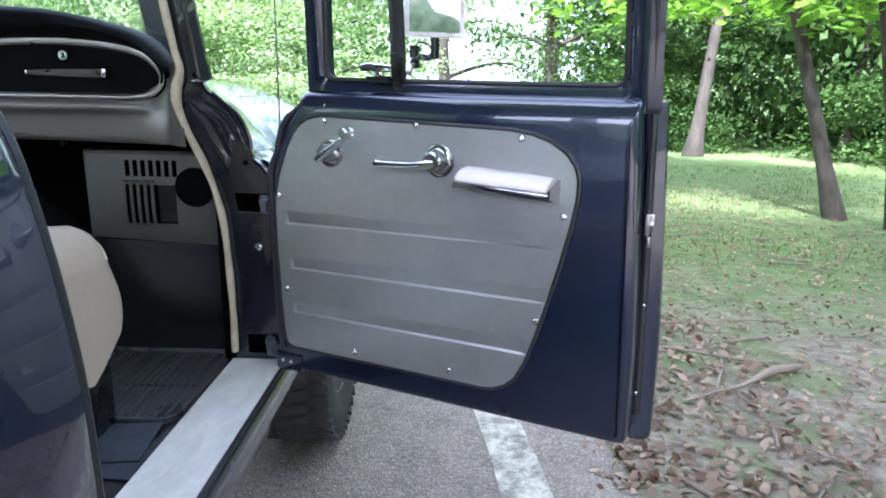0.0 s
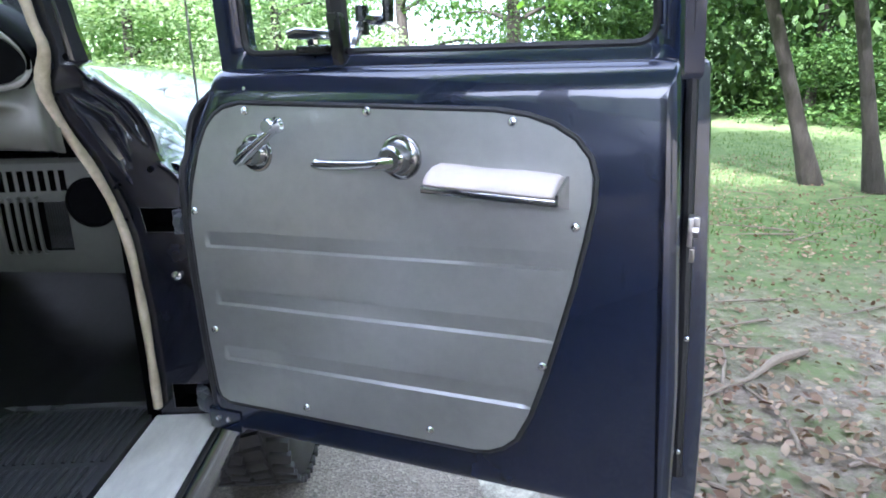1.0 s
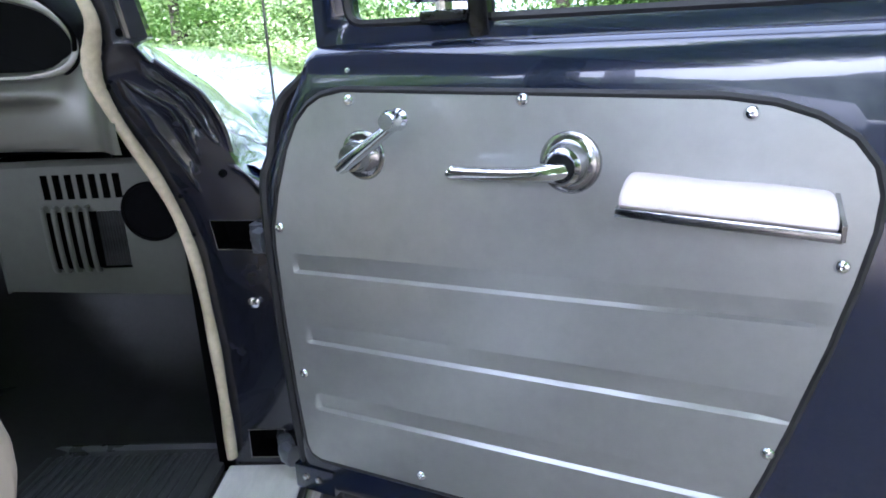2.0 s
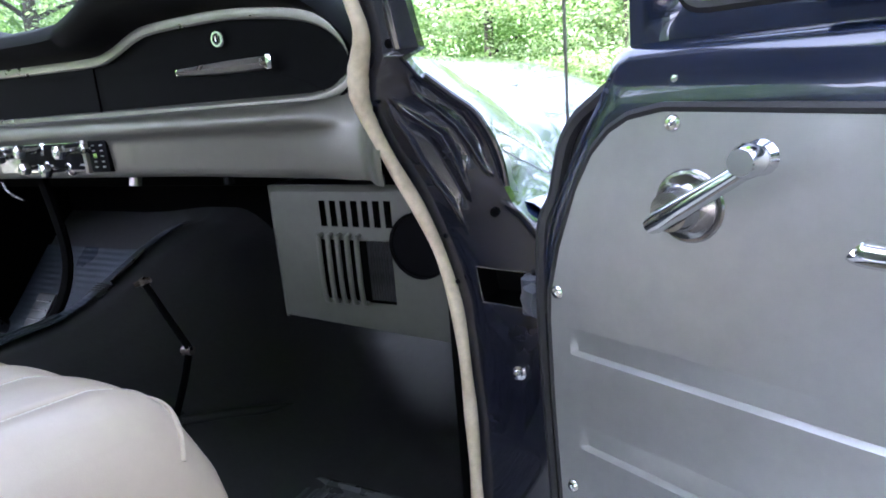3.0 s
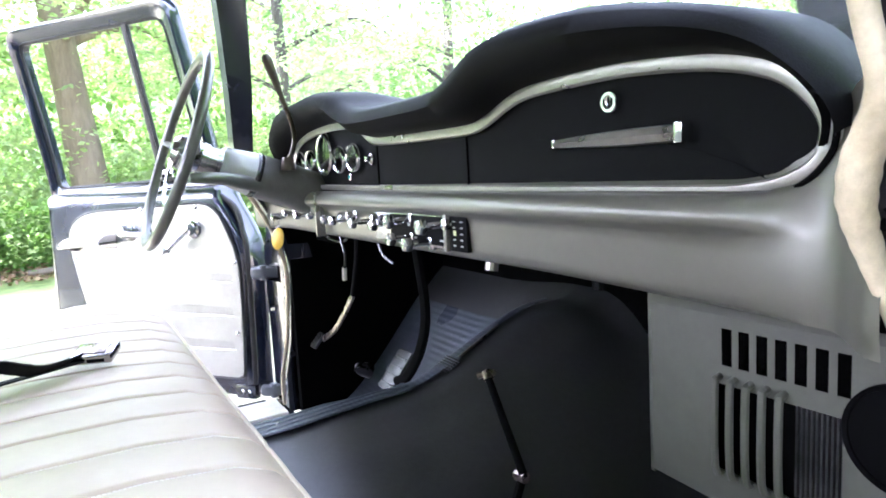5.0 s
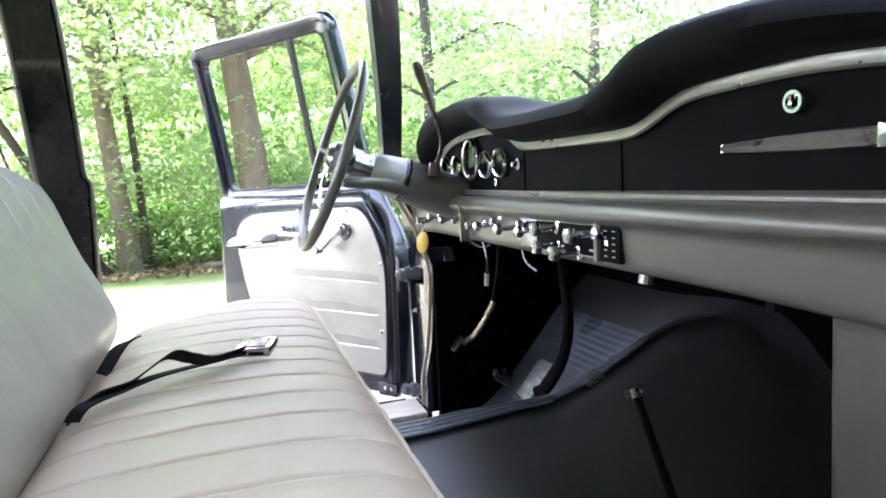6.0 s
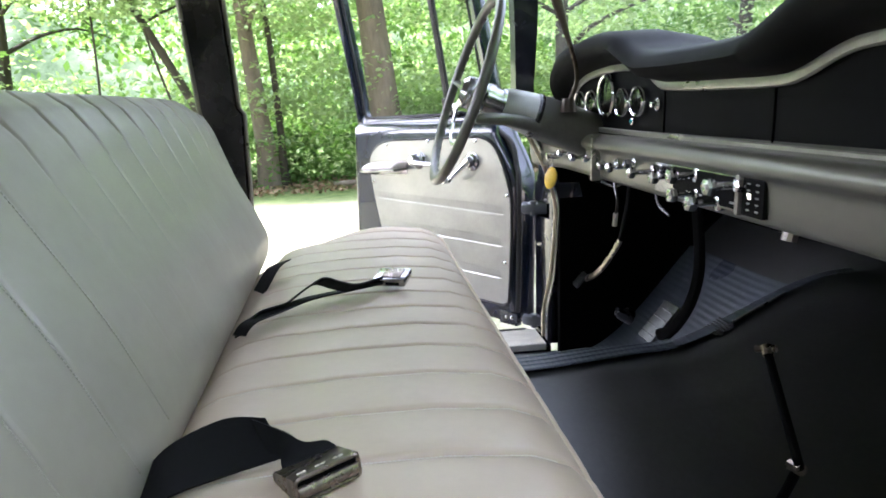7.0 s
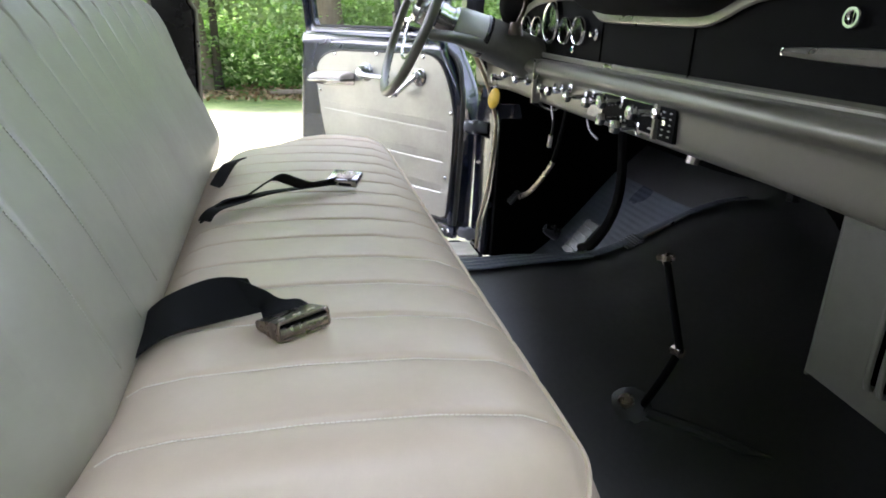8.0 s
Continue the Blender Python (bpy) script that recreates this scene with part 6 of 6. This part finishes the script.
s.box((-0.016, -0.016, 0.0078), (0.016, 0.018, 0.0098), 0, 0.002, B2)
s.box((0.0235, -0.006, -0.002), (0.0248, 0.018, 0.003), 1, 0, B2)
part("buckle", s, belt, "bright steel buckle")
settle(belt, belt.location)
s = ribbon(*strap([((-1.14, -0.735, 0.985), (0.016, 0.012, 0.0)), ((-1.165, -0.712, 1.020), (0.016, 0.014, 0.004)), ((-1.180, -0.700, 1.028), (0.015, 0.014, 0.006)), ((-1.195, -0.688, 1.030), (0.014, 0.013, 0.006))]))
whole("belt_tongue_strap", s, "short black belt end tucked in the seat crease", "seat belt", "lap belts", smooth=60)
settle(bench, bench.location)

# ---- keys in the dash ----
keys = thing("key_fob", (-1.565, -0.035, 1.12), "yellow oval key tag hanging from the ignition", "key fob")
s = Shape(YELLOW)
m = Matrix.Translation((-1.566, -0.036, 1.122)) @ Matrix.Rotation(radians(80), 4, "X") @ Matrix.Rotation(radians(35), 4, "Y")
s.lathe([(0.001, -0.002), (0.017, -0.002), (0.020, 0.0), (0.017, 0.002), (0.001, 0.002)], m @ Matrix.Diagonal((1, 1.45, 1, 1)), 0, 20)
part("tag", s, keys)
s = Shape(CHROME)
s.tube([Vector((-1.572, -0.035, 1.162)) + 0.011 * Vector((math.cos(a) * 0.6, 0.5 * math.cos(a), math.sin(a))) for a in [2 * math.pi * j / 18 for j in range(18)]], 0.0016, 0, 6, closed=True)
s.box((-1.586, -0.045, 1.170), (-1.574, -0.008, 1.188), 0, 0.003)
part("key", s, keys)
settle(keys, keys.location)
settle(truck, truck.location)

# ---- ground, road and woodland ----
rng = np.random.default_rng(7)


def ground_height(x, y):
    far = math.hypot(x + 0.5, y)
    return 0.05 * math.sin(0.5 * x + 1) * math.sin(0.43 * y) * step(far, 3, 9) - 0.012 + 0.02 * step(x, 1.2, 2.0)


xs = np.concatenate([[-900, -300, -120, -60], np.linspace(-30, 30, 90), [60, 120, 300, 900]])
s = Shape(GROUND)
s.grid([[(x, y, ground_height(x, y)) for y in xs] for x in xs])
whole("ground", s, "leaf-strewn grass and bare soil under trees", "ground", kind="structure", smooth=60)


def road_edge(y):
    return 1.14 + 0.06 * math.sin(1.7 * y) + 0.03 * math.sin(5.1 * y) - 0.10 * y


s = Shape(ASPHALT)
ys = list(np.linspace(-30, -4, 12)) + list(np.linspace(-3, 5, 50)) + list(np.linspace(6, 40, 18))
s.grid([[(road_edge(y) if c == 1 else -2.9 - 0.10 * y + (3.9 + 0.02) * c, y, 0.004 - (0.016 if c in (0, 1) else 0)) for c in (0, 0.02, 0.5, 0.97, 1)] for y in ys])
whole("road", s, "weathered grey asphalt lane under the truck", "road", kind="structure")
s = Shape(ROADPAINT)
s.grid([[(x0 - 0.115 * y + 0.012 * math.sin(3 * y), y, 0.0075) for x0 in (0.69, 0.745, 0.80, 0.86)] for y in np.linspace(-6, 24, 60)])
whole("road_line", s, "worn white painted edge line", "road marking", kind="structure")


def leaf_mesh(name, centres, size, mat, flat=0.35, shape=0.62, droop=0.15, simple=False):
    """One folded rhombus (or a flat kite, if simple) for each centre, turned at random; flat presses the blades towards level."""
    n = len(centres)
    d = rng.normal(size=(n, 3))
    d[:, 2] = d[:, 2] * flat - droop
    d /= np.linalg.norm(d, axis=1)[:, None]
    up = rng.normal(size=(n, 3)) * 0.45 + np.array([0, 0, 1.0])
    w = np.cross(d, up)
    w /= np.linalg.norm(w, axis=1)[:, None] + 1e-9
    nn = np.cross(w, d)
    ln = (size * rng.uniform(0.6, 1.25, n))[:, None]
    c = np.asarray(centres)
    k = 4 if simple else 6
    v = np.empty((n, k, 3), np.float32)
    v[:, 0] = c - d * ln * 0.5
    if simple:
        v[:, 1] = c + w * ln * shape * 0.42
        v[:, 2] = c + d * ln * 0.5
        v[:, 3] = c - w * ln * shape * 0.42
    else:
        v[:, 1] = c - d * ln * 0.12 + w * ln * shape * 0.42 + nn * ln * 0.06
        v[:, 2] = c + d * ln * 0.18 + w * ln * shape * 0.36 + nn * ln * 0.05
        v[:, 3] = c + d * ln * 0.5
        v[:, 4] = c + d * ln * 0.18 - w * ln * shape * 0.36 + nn * ln * 0.05
        v[:, 5] = c - d * ln * 0.12 - w * ln * shape * 0.42 + nn * ln * 0.06
    me = bpy.data.meshes.new(name)
    me.vertices.add(n * k)
    me.vertices.foreach_set("co", v.reshape(-1))
    base = np.arange(n)[:, None] * k
    quads = base + np.array([[0, 1, 2, 3]]) if simple else np.stack([base + np.array([[0, 1, 2, 3]]), base + np.array([[0, 3, 4, 5]])], 1).reshape(-1, 4)
    me.loops.add(quads.size)
    me.loops.foreach_set("vertex_index", quads.reshape(-1).astype(np.int32))
    me.polygons.add(len(quads))
    me.polygons.foreach_set("loop_start", np.arange(0, quads.size, 4, dtype=np.int32))
    me.materials.append(mat)
    me.update(calc_edges=True)
    return me


def sprays(centres, count, spread, thin=0.45):
    """Leaf places gathered in flattened sprays round each centre."""
    c = np.repeat(np.asarray(centres), count, 0)
    off = rng.normal(size=c.shape) * spread
    off[:, 2] *= thin
    return c + off


def tree(base, height, r, lean, limbs, leaves, size, bark, mat, label, low=0.35, reach=1.6, vines=0, simple=False):
    t = thing("tree", base, label, "tree", "trees round the clearing")
    b = Vector(base)
    s = Shape(bark)
    lean = Vector((lean[0], lean[1], 0))
    bend = rng.uniform(-1, 1, 2) * 0.02 * height
    pts = [b + lean * (c * height) + Vector((bend[0] * math.sin(3 * c), bend[1] * math.sin(4 * c), height * c - 0.08)) for c in np.linspace(0, 1, 14)]
    rs = [r * (1 + 0.75 * math.exp(-22 * c) + 0.05 * math.sin(40 * c)) * (1 - 0.72 * c) for c in np.linspace(0, 1, 14)]
    s.tube(pts, rs, 0, 12)
    ends = []
    for i in range(limbs):
        c = low + (0.97 - low) * (i + rng.uniform(0, 0.8)) / limbs
        k = min(12, int(c * 13))
        p = pts[k]
        a = 2.4 * i + rng.uniform(-0.5, 0.5)
        out = Vector((math.cos(a), math.sin(a), 0)) * reach * (1.15 - 0.55 * c) * rng.uniform(0.7, 1.2)
        q = [p, p + out * 0.35 + Vector((0, 0, 0.30 * reach * 0.5)), p + out * 0.7 + Vector((0, 0, 0.42 * reach * 0.5)), p + out + Vector((0, 0, rng.uniform(0.05, 0.5) * reach * 0.5))]
        path = smooth_line(q, 3)
        s.tube(path, [rs[k] * 0.42 * (1 - 0.85 * j / (len(path) - 1)) + 0.004 for j in range(len(path))], 0, 6)
        for j in (4, 6, 7, 8, 9):
            ends += [path[j] + Vector(rng.normal(size=3)) * 0.10 * reach for _ in range(2)]
    part("trunk", s, t, smooth=60)
    if leaves:
        part("crown", leaf_mesh("crown", sprays([tuple(e) for e in ends], max(1, leaves // max(1, len(ends))), 0.17 * reach, 0.28), size, mat, simple=simple), t)
    if vines:
        c = rng.uniform(0.02, 0.6, vines)
        ang = rng.uniform(0, 6.3, vines)
        pos = np.array([pts[int(q * 13)] * (1 - (q * 13) % 1) + pts[min(13, int(q * 13) + 1)] * ((q * 13) % 1) for q in c])
        pos[:, 0] += np.cos(ang) * r * 1.15
        pos[:, 1] += np.sin(ang) * r * 1.15
        part("ivy", leaf_mesh("ivy", pos, 0.09, LEAFDARK), t)
    settle(t, t.location)
    return t


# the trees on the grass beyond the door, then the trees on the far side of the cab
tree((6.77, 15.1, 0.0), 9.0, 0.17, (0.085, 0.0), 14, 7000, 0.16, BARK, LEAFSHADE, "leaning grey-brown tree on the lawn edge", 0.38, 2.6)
# Crowns of the next two trees are enlarged above view to shade the lawn.
tree((5.02, 5.83, 0.0), 8.5, 0.080, (-0.34, 0.0), 18, 13000, 0.16, BARK, LEAFNEAR, "slim young tree leaning over the leaf litter", 0.42, 2.6)
tree((5.32, 5.22, 0.0), 8.5, 0.070, (-0.30, 0.0), 18, 13000, 0.16, BARK, LEAFNEAR, "slim young tree beside another on bare soil", 0.42, 2.6)
tree((3.2, 16.5, 0.0), 9.0, 0.24, (0.0, 0.0), 12, 6000, 0.16, BARK, LEAFDARK, "ivy-clad forked tree at the wood's edge", 0.3, 2.4, vines=2600)
tree((-12.0, -2.25, 0.0), 9.0, 0.17, (0.0, -0.05), 12, 8000, 0.13, BARKPALE, LEAF, "tall brown-barked tree behind the track", 0.34, 2.4)
tree((-11.9, -2.02, 0.0), 6.5, 0.075, (0.0, -0.06), 7, 2600, 0.13, BARK, LEAF, "slim second stem close beside a tall tree", 0.5, 1.6)
tree((-12.2, 0.02, 0.0), 9.5, 0.32, (0.0, -0.09), 12, 8000, 0.13, BARKPALE, LEAF, "thick pale-barked tree at the wood's edge", 0.38, 2.4)
tree((-12.0, -2.75, 0.0), 6.5, 0.10, (0.0, -0.50), 10, 3600, 0.13, BARK, LEAF, "thin tree leaning over the clearing", 0.45, 1.8)
tree((-12.0, -3.35, 0.0), 5.5, 0.032, (0.0, -0.26), 6, 900, 0.12, BARK, LEAF, "dark leaning sapling in the clearing", 0.55, 1.0)
tree((-12.0, -5.15, 0.0), 5.5, 0.030, (0.0, 0.03), 6, 900, 0.12, BARK, LEAF, "dark upright sapling in the clearing", 0.55, 1.0)
for k, (x, y) in enumerate([(-13.5, 7.5), (-11.0, 13.0), (-7.5, 17.5), (-3.5, 19.5), (0.4, 20.5), (8.5, 19.5), (11.5, 16.5), (13.5, 12.0), (-13.4, -7.5), (-12.4, 3.4)]):
    h = rng.uniform(7.5, 10)
    # Crowns beyond x = 5 take the leaf colour that has shade in it.
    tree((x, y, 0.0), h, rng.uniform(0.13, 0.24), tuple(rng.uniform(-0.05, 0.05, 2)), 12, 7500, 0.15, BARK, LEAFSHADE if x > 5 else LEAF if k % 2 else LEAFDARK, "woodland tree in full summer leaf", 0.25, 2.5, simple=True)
# tall trees added behind the truck, out of view, to keep the sun off the cab
for x, y in ((-0.4, -7.4), (2.9, -7.9), (5.6, -5.6), (-4.3, -7.6)):
    tree((x, y, 0.0), 11.5, 0.28, (0.0, 0.0), 24, 15000, 0.34, BARK, LEAF, "tall unseen tree added behind the truck to shade it", 0.45, 3.8, simple=True)


def woodland(name, count, per, r0, r1, z0, z1, a0, a1, size, mat, label, spread=0.42, thin=0.3, simple=False, flat=0.35):
    a = radians(a0) + radians(a1 - a0) * rng.uniform(0, 1, count)
    r = r0 + (r1 - r0) * rng.uniform(0, 1, count)
    z = z0 + (z1 - z0) * rng.uniform(0, 1, count) ** 1.15
    c = np.stack([-1.0 + r * np.cos(a), 1.5 * r * np.sin(a), z], 1)
    c = c[~((c[:, 0] > 3.8) & (c[:, 0] < 9.5) & (c[:, 1] > 0) & (c[:, 1] < 16.5))]  # open lawn up to the leaning tree
    # the sky shows through a break in the wood straight ahead
    a, z, count = np.arctan2(c[:, 1] / 1.5, c[:, 0] + 1), c[:, 2], len(c)
    gap = np.abs(np.degrees(a) - 80) < 12 + rng.uniform(-3, 3, count)
    c = c[~(gap & (z > 1.1 + rng.uniform(0, 0.9, count)) & (rng.uniform(0, 1, count) < 0.93))]
    # and the wood thins out behind the truck's far side
    a, z, count = np.degrees(np.arctan2(c[:, 1] / 1.5, c[:, 0] + 1)) % 360, c[:, 2], len(c)
    c = c[~((a > 191) & (a < 300) & (z > 0.9 + rng.uniform(0, 0.8, count)) & (rng.uniform(0, 1, count) < 0.72))]
    me = leaf_mesh(name, sprays(c, per, spread, thin), size, mat, flat, simple=simple)
    return tagged(new(name, me), label, "foliage", kind="stuff")


# Shade inside the wood is put in by the darker leaf colours.
woodland("undergrowth", 460, 190, 12.6, 15.0, 0.1, 2.1, -35, 80, 0.12, LEAFSHADE, "dense shrubs in shade-dark green along the wood's edge", 0.42)
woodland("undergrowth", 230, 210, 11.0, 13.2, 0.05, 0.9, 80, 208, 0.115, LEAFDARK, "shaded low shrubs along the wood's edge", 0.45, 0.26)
woodland("undergrowth", 330, 200, 10.9, 13.0, 0.7, 2.0, 80, 208, 0.115, LEAF, "light green shrubs along the wood's edge", 0.55, 0.2)
woodland("low_branches", 230, 190, 13.0, 16.0, 2.2, 7.0, -35, 80, 0.13, LEAFSHADE, "hanging sprays of leaves in shade-dark green", 0.60, 0.22)
woodland("low_branches", 290, 230, 11.0, 15.0, 1.8, 6.5, 80, 208, 0.125, LEAF, "hanging sprays of light summer leaves", 0.70, 0.2)
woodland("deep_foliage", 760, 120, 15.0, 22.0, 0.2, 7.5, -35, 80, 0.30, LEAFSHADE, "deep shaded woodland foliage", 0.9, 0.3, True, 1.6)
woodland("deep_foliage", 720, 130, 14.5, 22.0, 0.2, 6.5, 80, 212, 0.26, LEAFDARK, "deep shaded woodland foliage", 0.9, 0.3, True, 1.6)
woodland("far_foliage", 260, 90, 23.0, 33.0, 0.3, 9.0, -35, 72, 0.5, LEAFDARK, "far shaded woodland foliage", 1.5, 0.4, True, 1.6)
# Far leaves in the pale colour stand for haze.
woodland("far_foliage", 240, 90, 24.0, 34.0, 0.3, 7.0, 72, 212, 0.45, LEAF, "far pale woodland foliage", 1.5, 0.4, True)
# distant trees closing the view, with haze put into the pale tone
m = bpy.data.materials.new("distant_trees")
n, l, p = nodes_of(m)
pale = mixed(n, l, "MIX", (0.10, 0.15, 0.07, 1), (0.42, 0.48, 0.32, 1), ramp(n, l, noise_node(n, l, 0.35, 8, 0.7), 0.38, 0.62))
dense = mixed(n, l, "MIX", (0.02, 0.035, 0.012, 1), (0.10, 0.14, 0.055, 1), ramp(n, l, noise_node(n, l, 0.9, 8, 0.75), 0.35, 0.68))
sep = n.new("ShaderNodeSeparateXYZ")  # painted tones: shade-dark on the lawn's side, haze-pale on the other
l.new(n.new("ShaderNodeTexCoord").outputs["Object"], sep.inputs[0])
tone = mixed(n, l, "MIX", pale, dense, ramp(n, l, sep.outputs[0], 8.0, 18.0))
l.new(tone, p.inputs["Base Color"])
p.inputs["Roughness"].default_value = 1.0
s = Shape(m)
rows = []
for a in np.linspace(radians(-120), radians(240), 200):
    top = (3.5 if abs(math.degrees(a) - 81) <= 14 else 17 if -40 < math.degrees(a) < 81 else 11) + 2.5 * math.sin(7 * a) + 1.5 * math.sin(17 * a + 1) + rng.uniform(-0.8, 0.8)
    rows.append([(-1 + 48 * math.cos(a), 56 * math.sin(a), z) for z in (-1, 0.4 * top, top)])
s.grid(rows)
whole("backdrop", s, "distant tree line with haze painted pale and shade painted dark", "backdrop", kind="structure")
# a leafy bough that hangs into view over the grass
c = np.array([(3.0 + 0.9 * i + rng.normal() * 0.5, 5.4 + rng.normal() * 0.7, 2.30 + 0.05 * i + rng.normal() * 0.16) for i in np.linspace(-0.6, 3.2, 40)])
tagged(new("hanging_bough", leaf_mesh("hanging_bough", sprays(c, 26, 0.26, 0.35), 0.17, LEAFNEAR)), "bright broad leaves on a low bough", "foliage", kind="stuff")

# leaf litter, twigs and grass tufts
n = 15000
x = 1.0 + np.abs(rng.normal(size=n)) * 2.8
y = rng.uniform(-1.0, 8.5, n)
keep = x < 7.5
x, y = x[keep], y[keep]
pos = np.stack([x, y, np.array([ground_height(a, b) for a, b in zip(x, y)]) + 0.014], 1)
tagged(new("leaf_litter", leaf_mesh("leaf_litter", pos, 0.034, LITTER, 0.25, 0.7, 0.0)), "dry brown leaves scattered on the soil", "leaf litter", kind="stuff")
n = 1100
x, y = 1.12 + rng.uniform(0, 1, n) ** 1.5 * 0.9, rng.uniform(-0.9, 2.2, n)
pos = np.stack([x, y, np.array([ground_height(a, b) for a, b in zip(x, y)]) + 0.022], 1)
tagged(new("leaf_litter", leaf_mesh("leaf_litter", pos, 0.052, LITTERRED, 0.55, 0.7, 0.0)), "curled reddish-brown leaves along the road's edge", "leaf litter", kind="stuff")
n = 4500
x, y = rng.uniform(-13.0, -10.6, n), rng.uniform(-7.0, 3.5, n)
pos = np.stack([x, y, np.array([ground_height(a, b) for a, b in zip(x, y)]) + 0.03 + rng.uniform(0, 0.05, n)], 1)
tagged(new("leaf_litter", leaf_mesh("leaf_litter", pos, 0.10, LITTER, 0.4, 0.6, 0.0)), "dry brown leaves under the wood's edge", "leaf litter", kind="stuff")
n = 26000
x = 1.1 + rng.uniform(0, 1, n) ** 1.3 * 10
y = rng.uniform(-1.0, 12, n)
clump = np.sin(2.1 * x + 1.3 * np.sin(1.7 * y)) + np.sin(1.9 * y + 0.8) + 0.35 * (y - 4) + rng.normal(size=n) * 0.7
x, y = x[clump > 0.4], y[clump > 0.4]
n = len(x)
z = np.array([ground_height(a, b) for a, b in zip(x, y)])
ang, h = rng.uniform(0, 6.3, n), rng.uniform(0.02, 0.06, n)
tip = np.stack([x + np.cos(ang * 3) * 0.02, y + np.sin(ang * 3) * 0.02, z + h], 1)
left = np.stack([x + np.cos(ang) * 0.006, y + np.sin(ang) * 0.006, z], 1)
right = np.stack([x - np.cos(ang) * 0.006, y - np.sin(ang) * 0.006, z], 1)
v = np.stack([left, right, tip], 1).reshape(-1, 3).astype(np.float32)
me = bpy.data.meshes.new("grass")
me.vertices.add(len(v))
me.vertices.foreach_set("co", v.reshape(-1))
me.loops.add(len(v))
me.loops.foreach_set("vertex_index", np.arange(len(v), dtype=np.int32))
me.polygons.add(n)
me.polygons.foreach_set("loop_start", np.arange(0, len(v), 3, dtype=np.int32))
me.materials.append(GRASSBLADE)
me.update(calc_edges=True)
tagged(new("grass", me), "short patchy grass on the verge", "grass", kind="stuff")
for k in range(70):
    x, y, a, ln = 1.25 + rng.uniform(0, 1) ** 1.4 * 4.0, rng.uniform(0.4, 5.5), rng.uniform(0, 6.3), rng.uniform(0.12, 0.75)
    s = Shape(TWIG)
    pts = [(x + math.cos(a) * ln * c + 0.05 * math.sin(5 * c + k) * ln, y + math.sin(a) * ln * c, ground_height(x, y) + 0.012 + 0.006 * math.sin(3 * c)) for c in np.linspace(0, 1, 7)]
    s.tube(pts, [0.008 * (0.5 + ln) * (1 - 0.6 * c) for c in np.linspace(0, 1, 7)], 0, 6)
    whole("fallen_twig", s, "dry fallen twig on the leaf litter", "twig", "fallen twigs")
s = Shape(BARKPALE)
s.tube(smooth_line([(-11.2, -1.1, 0.06), (-11.0, 0.3, 0.12), (-11.3, 1.6, 0.13)], 5), [0.05] * 8 + [0.035, 0.02, 0.01], 0, 10)
whole("fallen_log", s, "pale thin fallen log at the wood's edge", "log")
s = Shape(TWIG)
s.tube(smooth_line([(1.56, 1.00, 0.02), (1.68, 1.06, 0.03), (1.82, 1.12, 0.035), (2.00, 1.26, 0.04), (2.20, 1.36, 0.03)], 4), [0.006] * 6 + [0.010] * 4 + [0.014, 0.017, 0.020, 0.022, 0.021, 0.018, 0.012], 0, 8)
whole("fallen_branch", s, "broken pale branch lying on the verge", "branch")
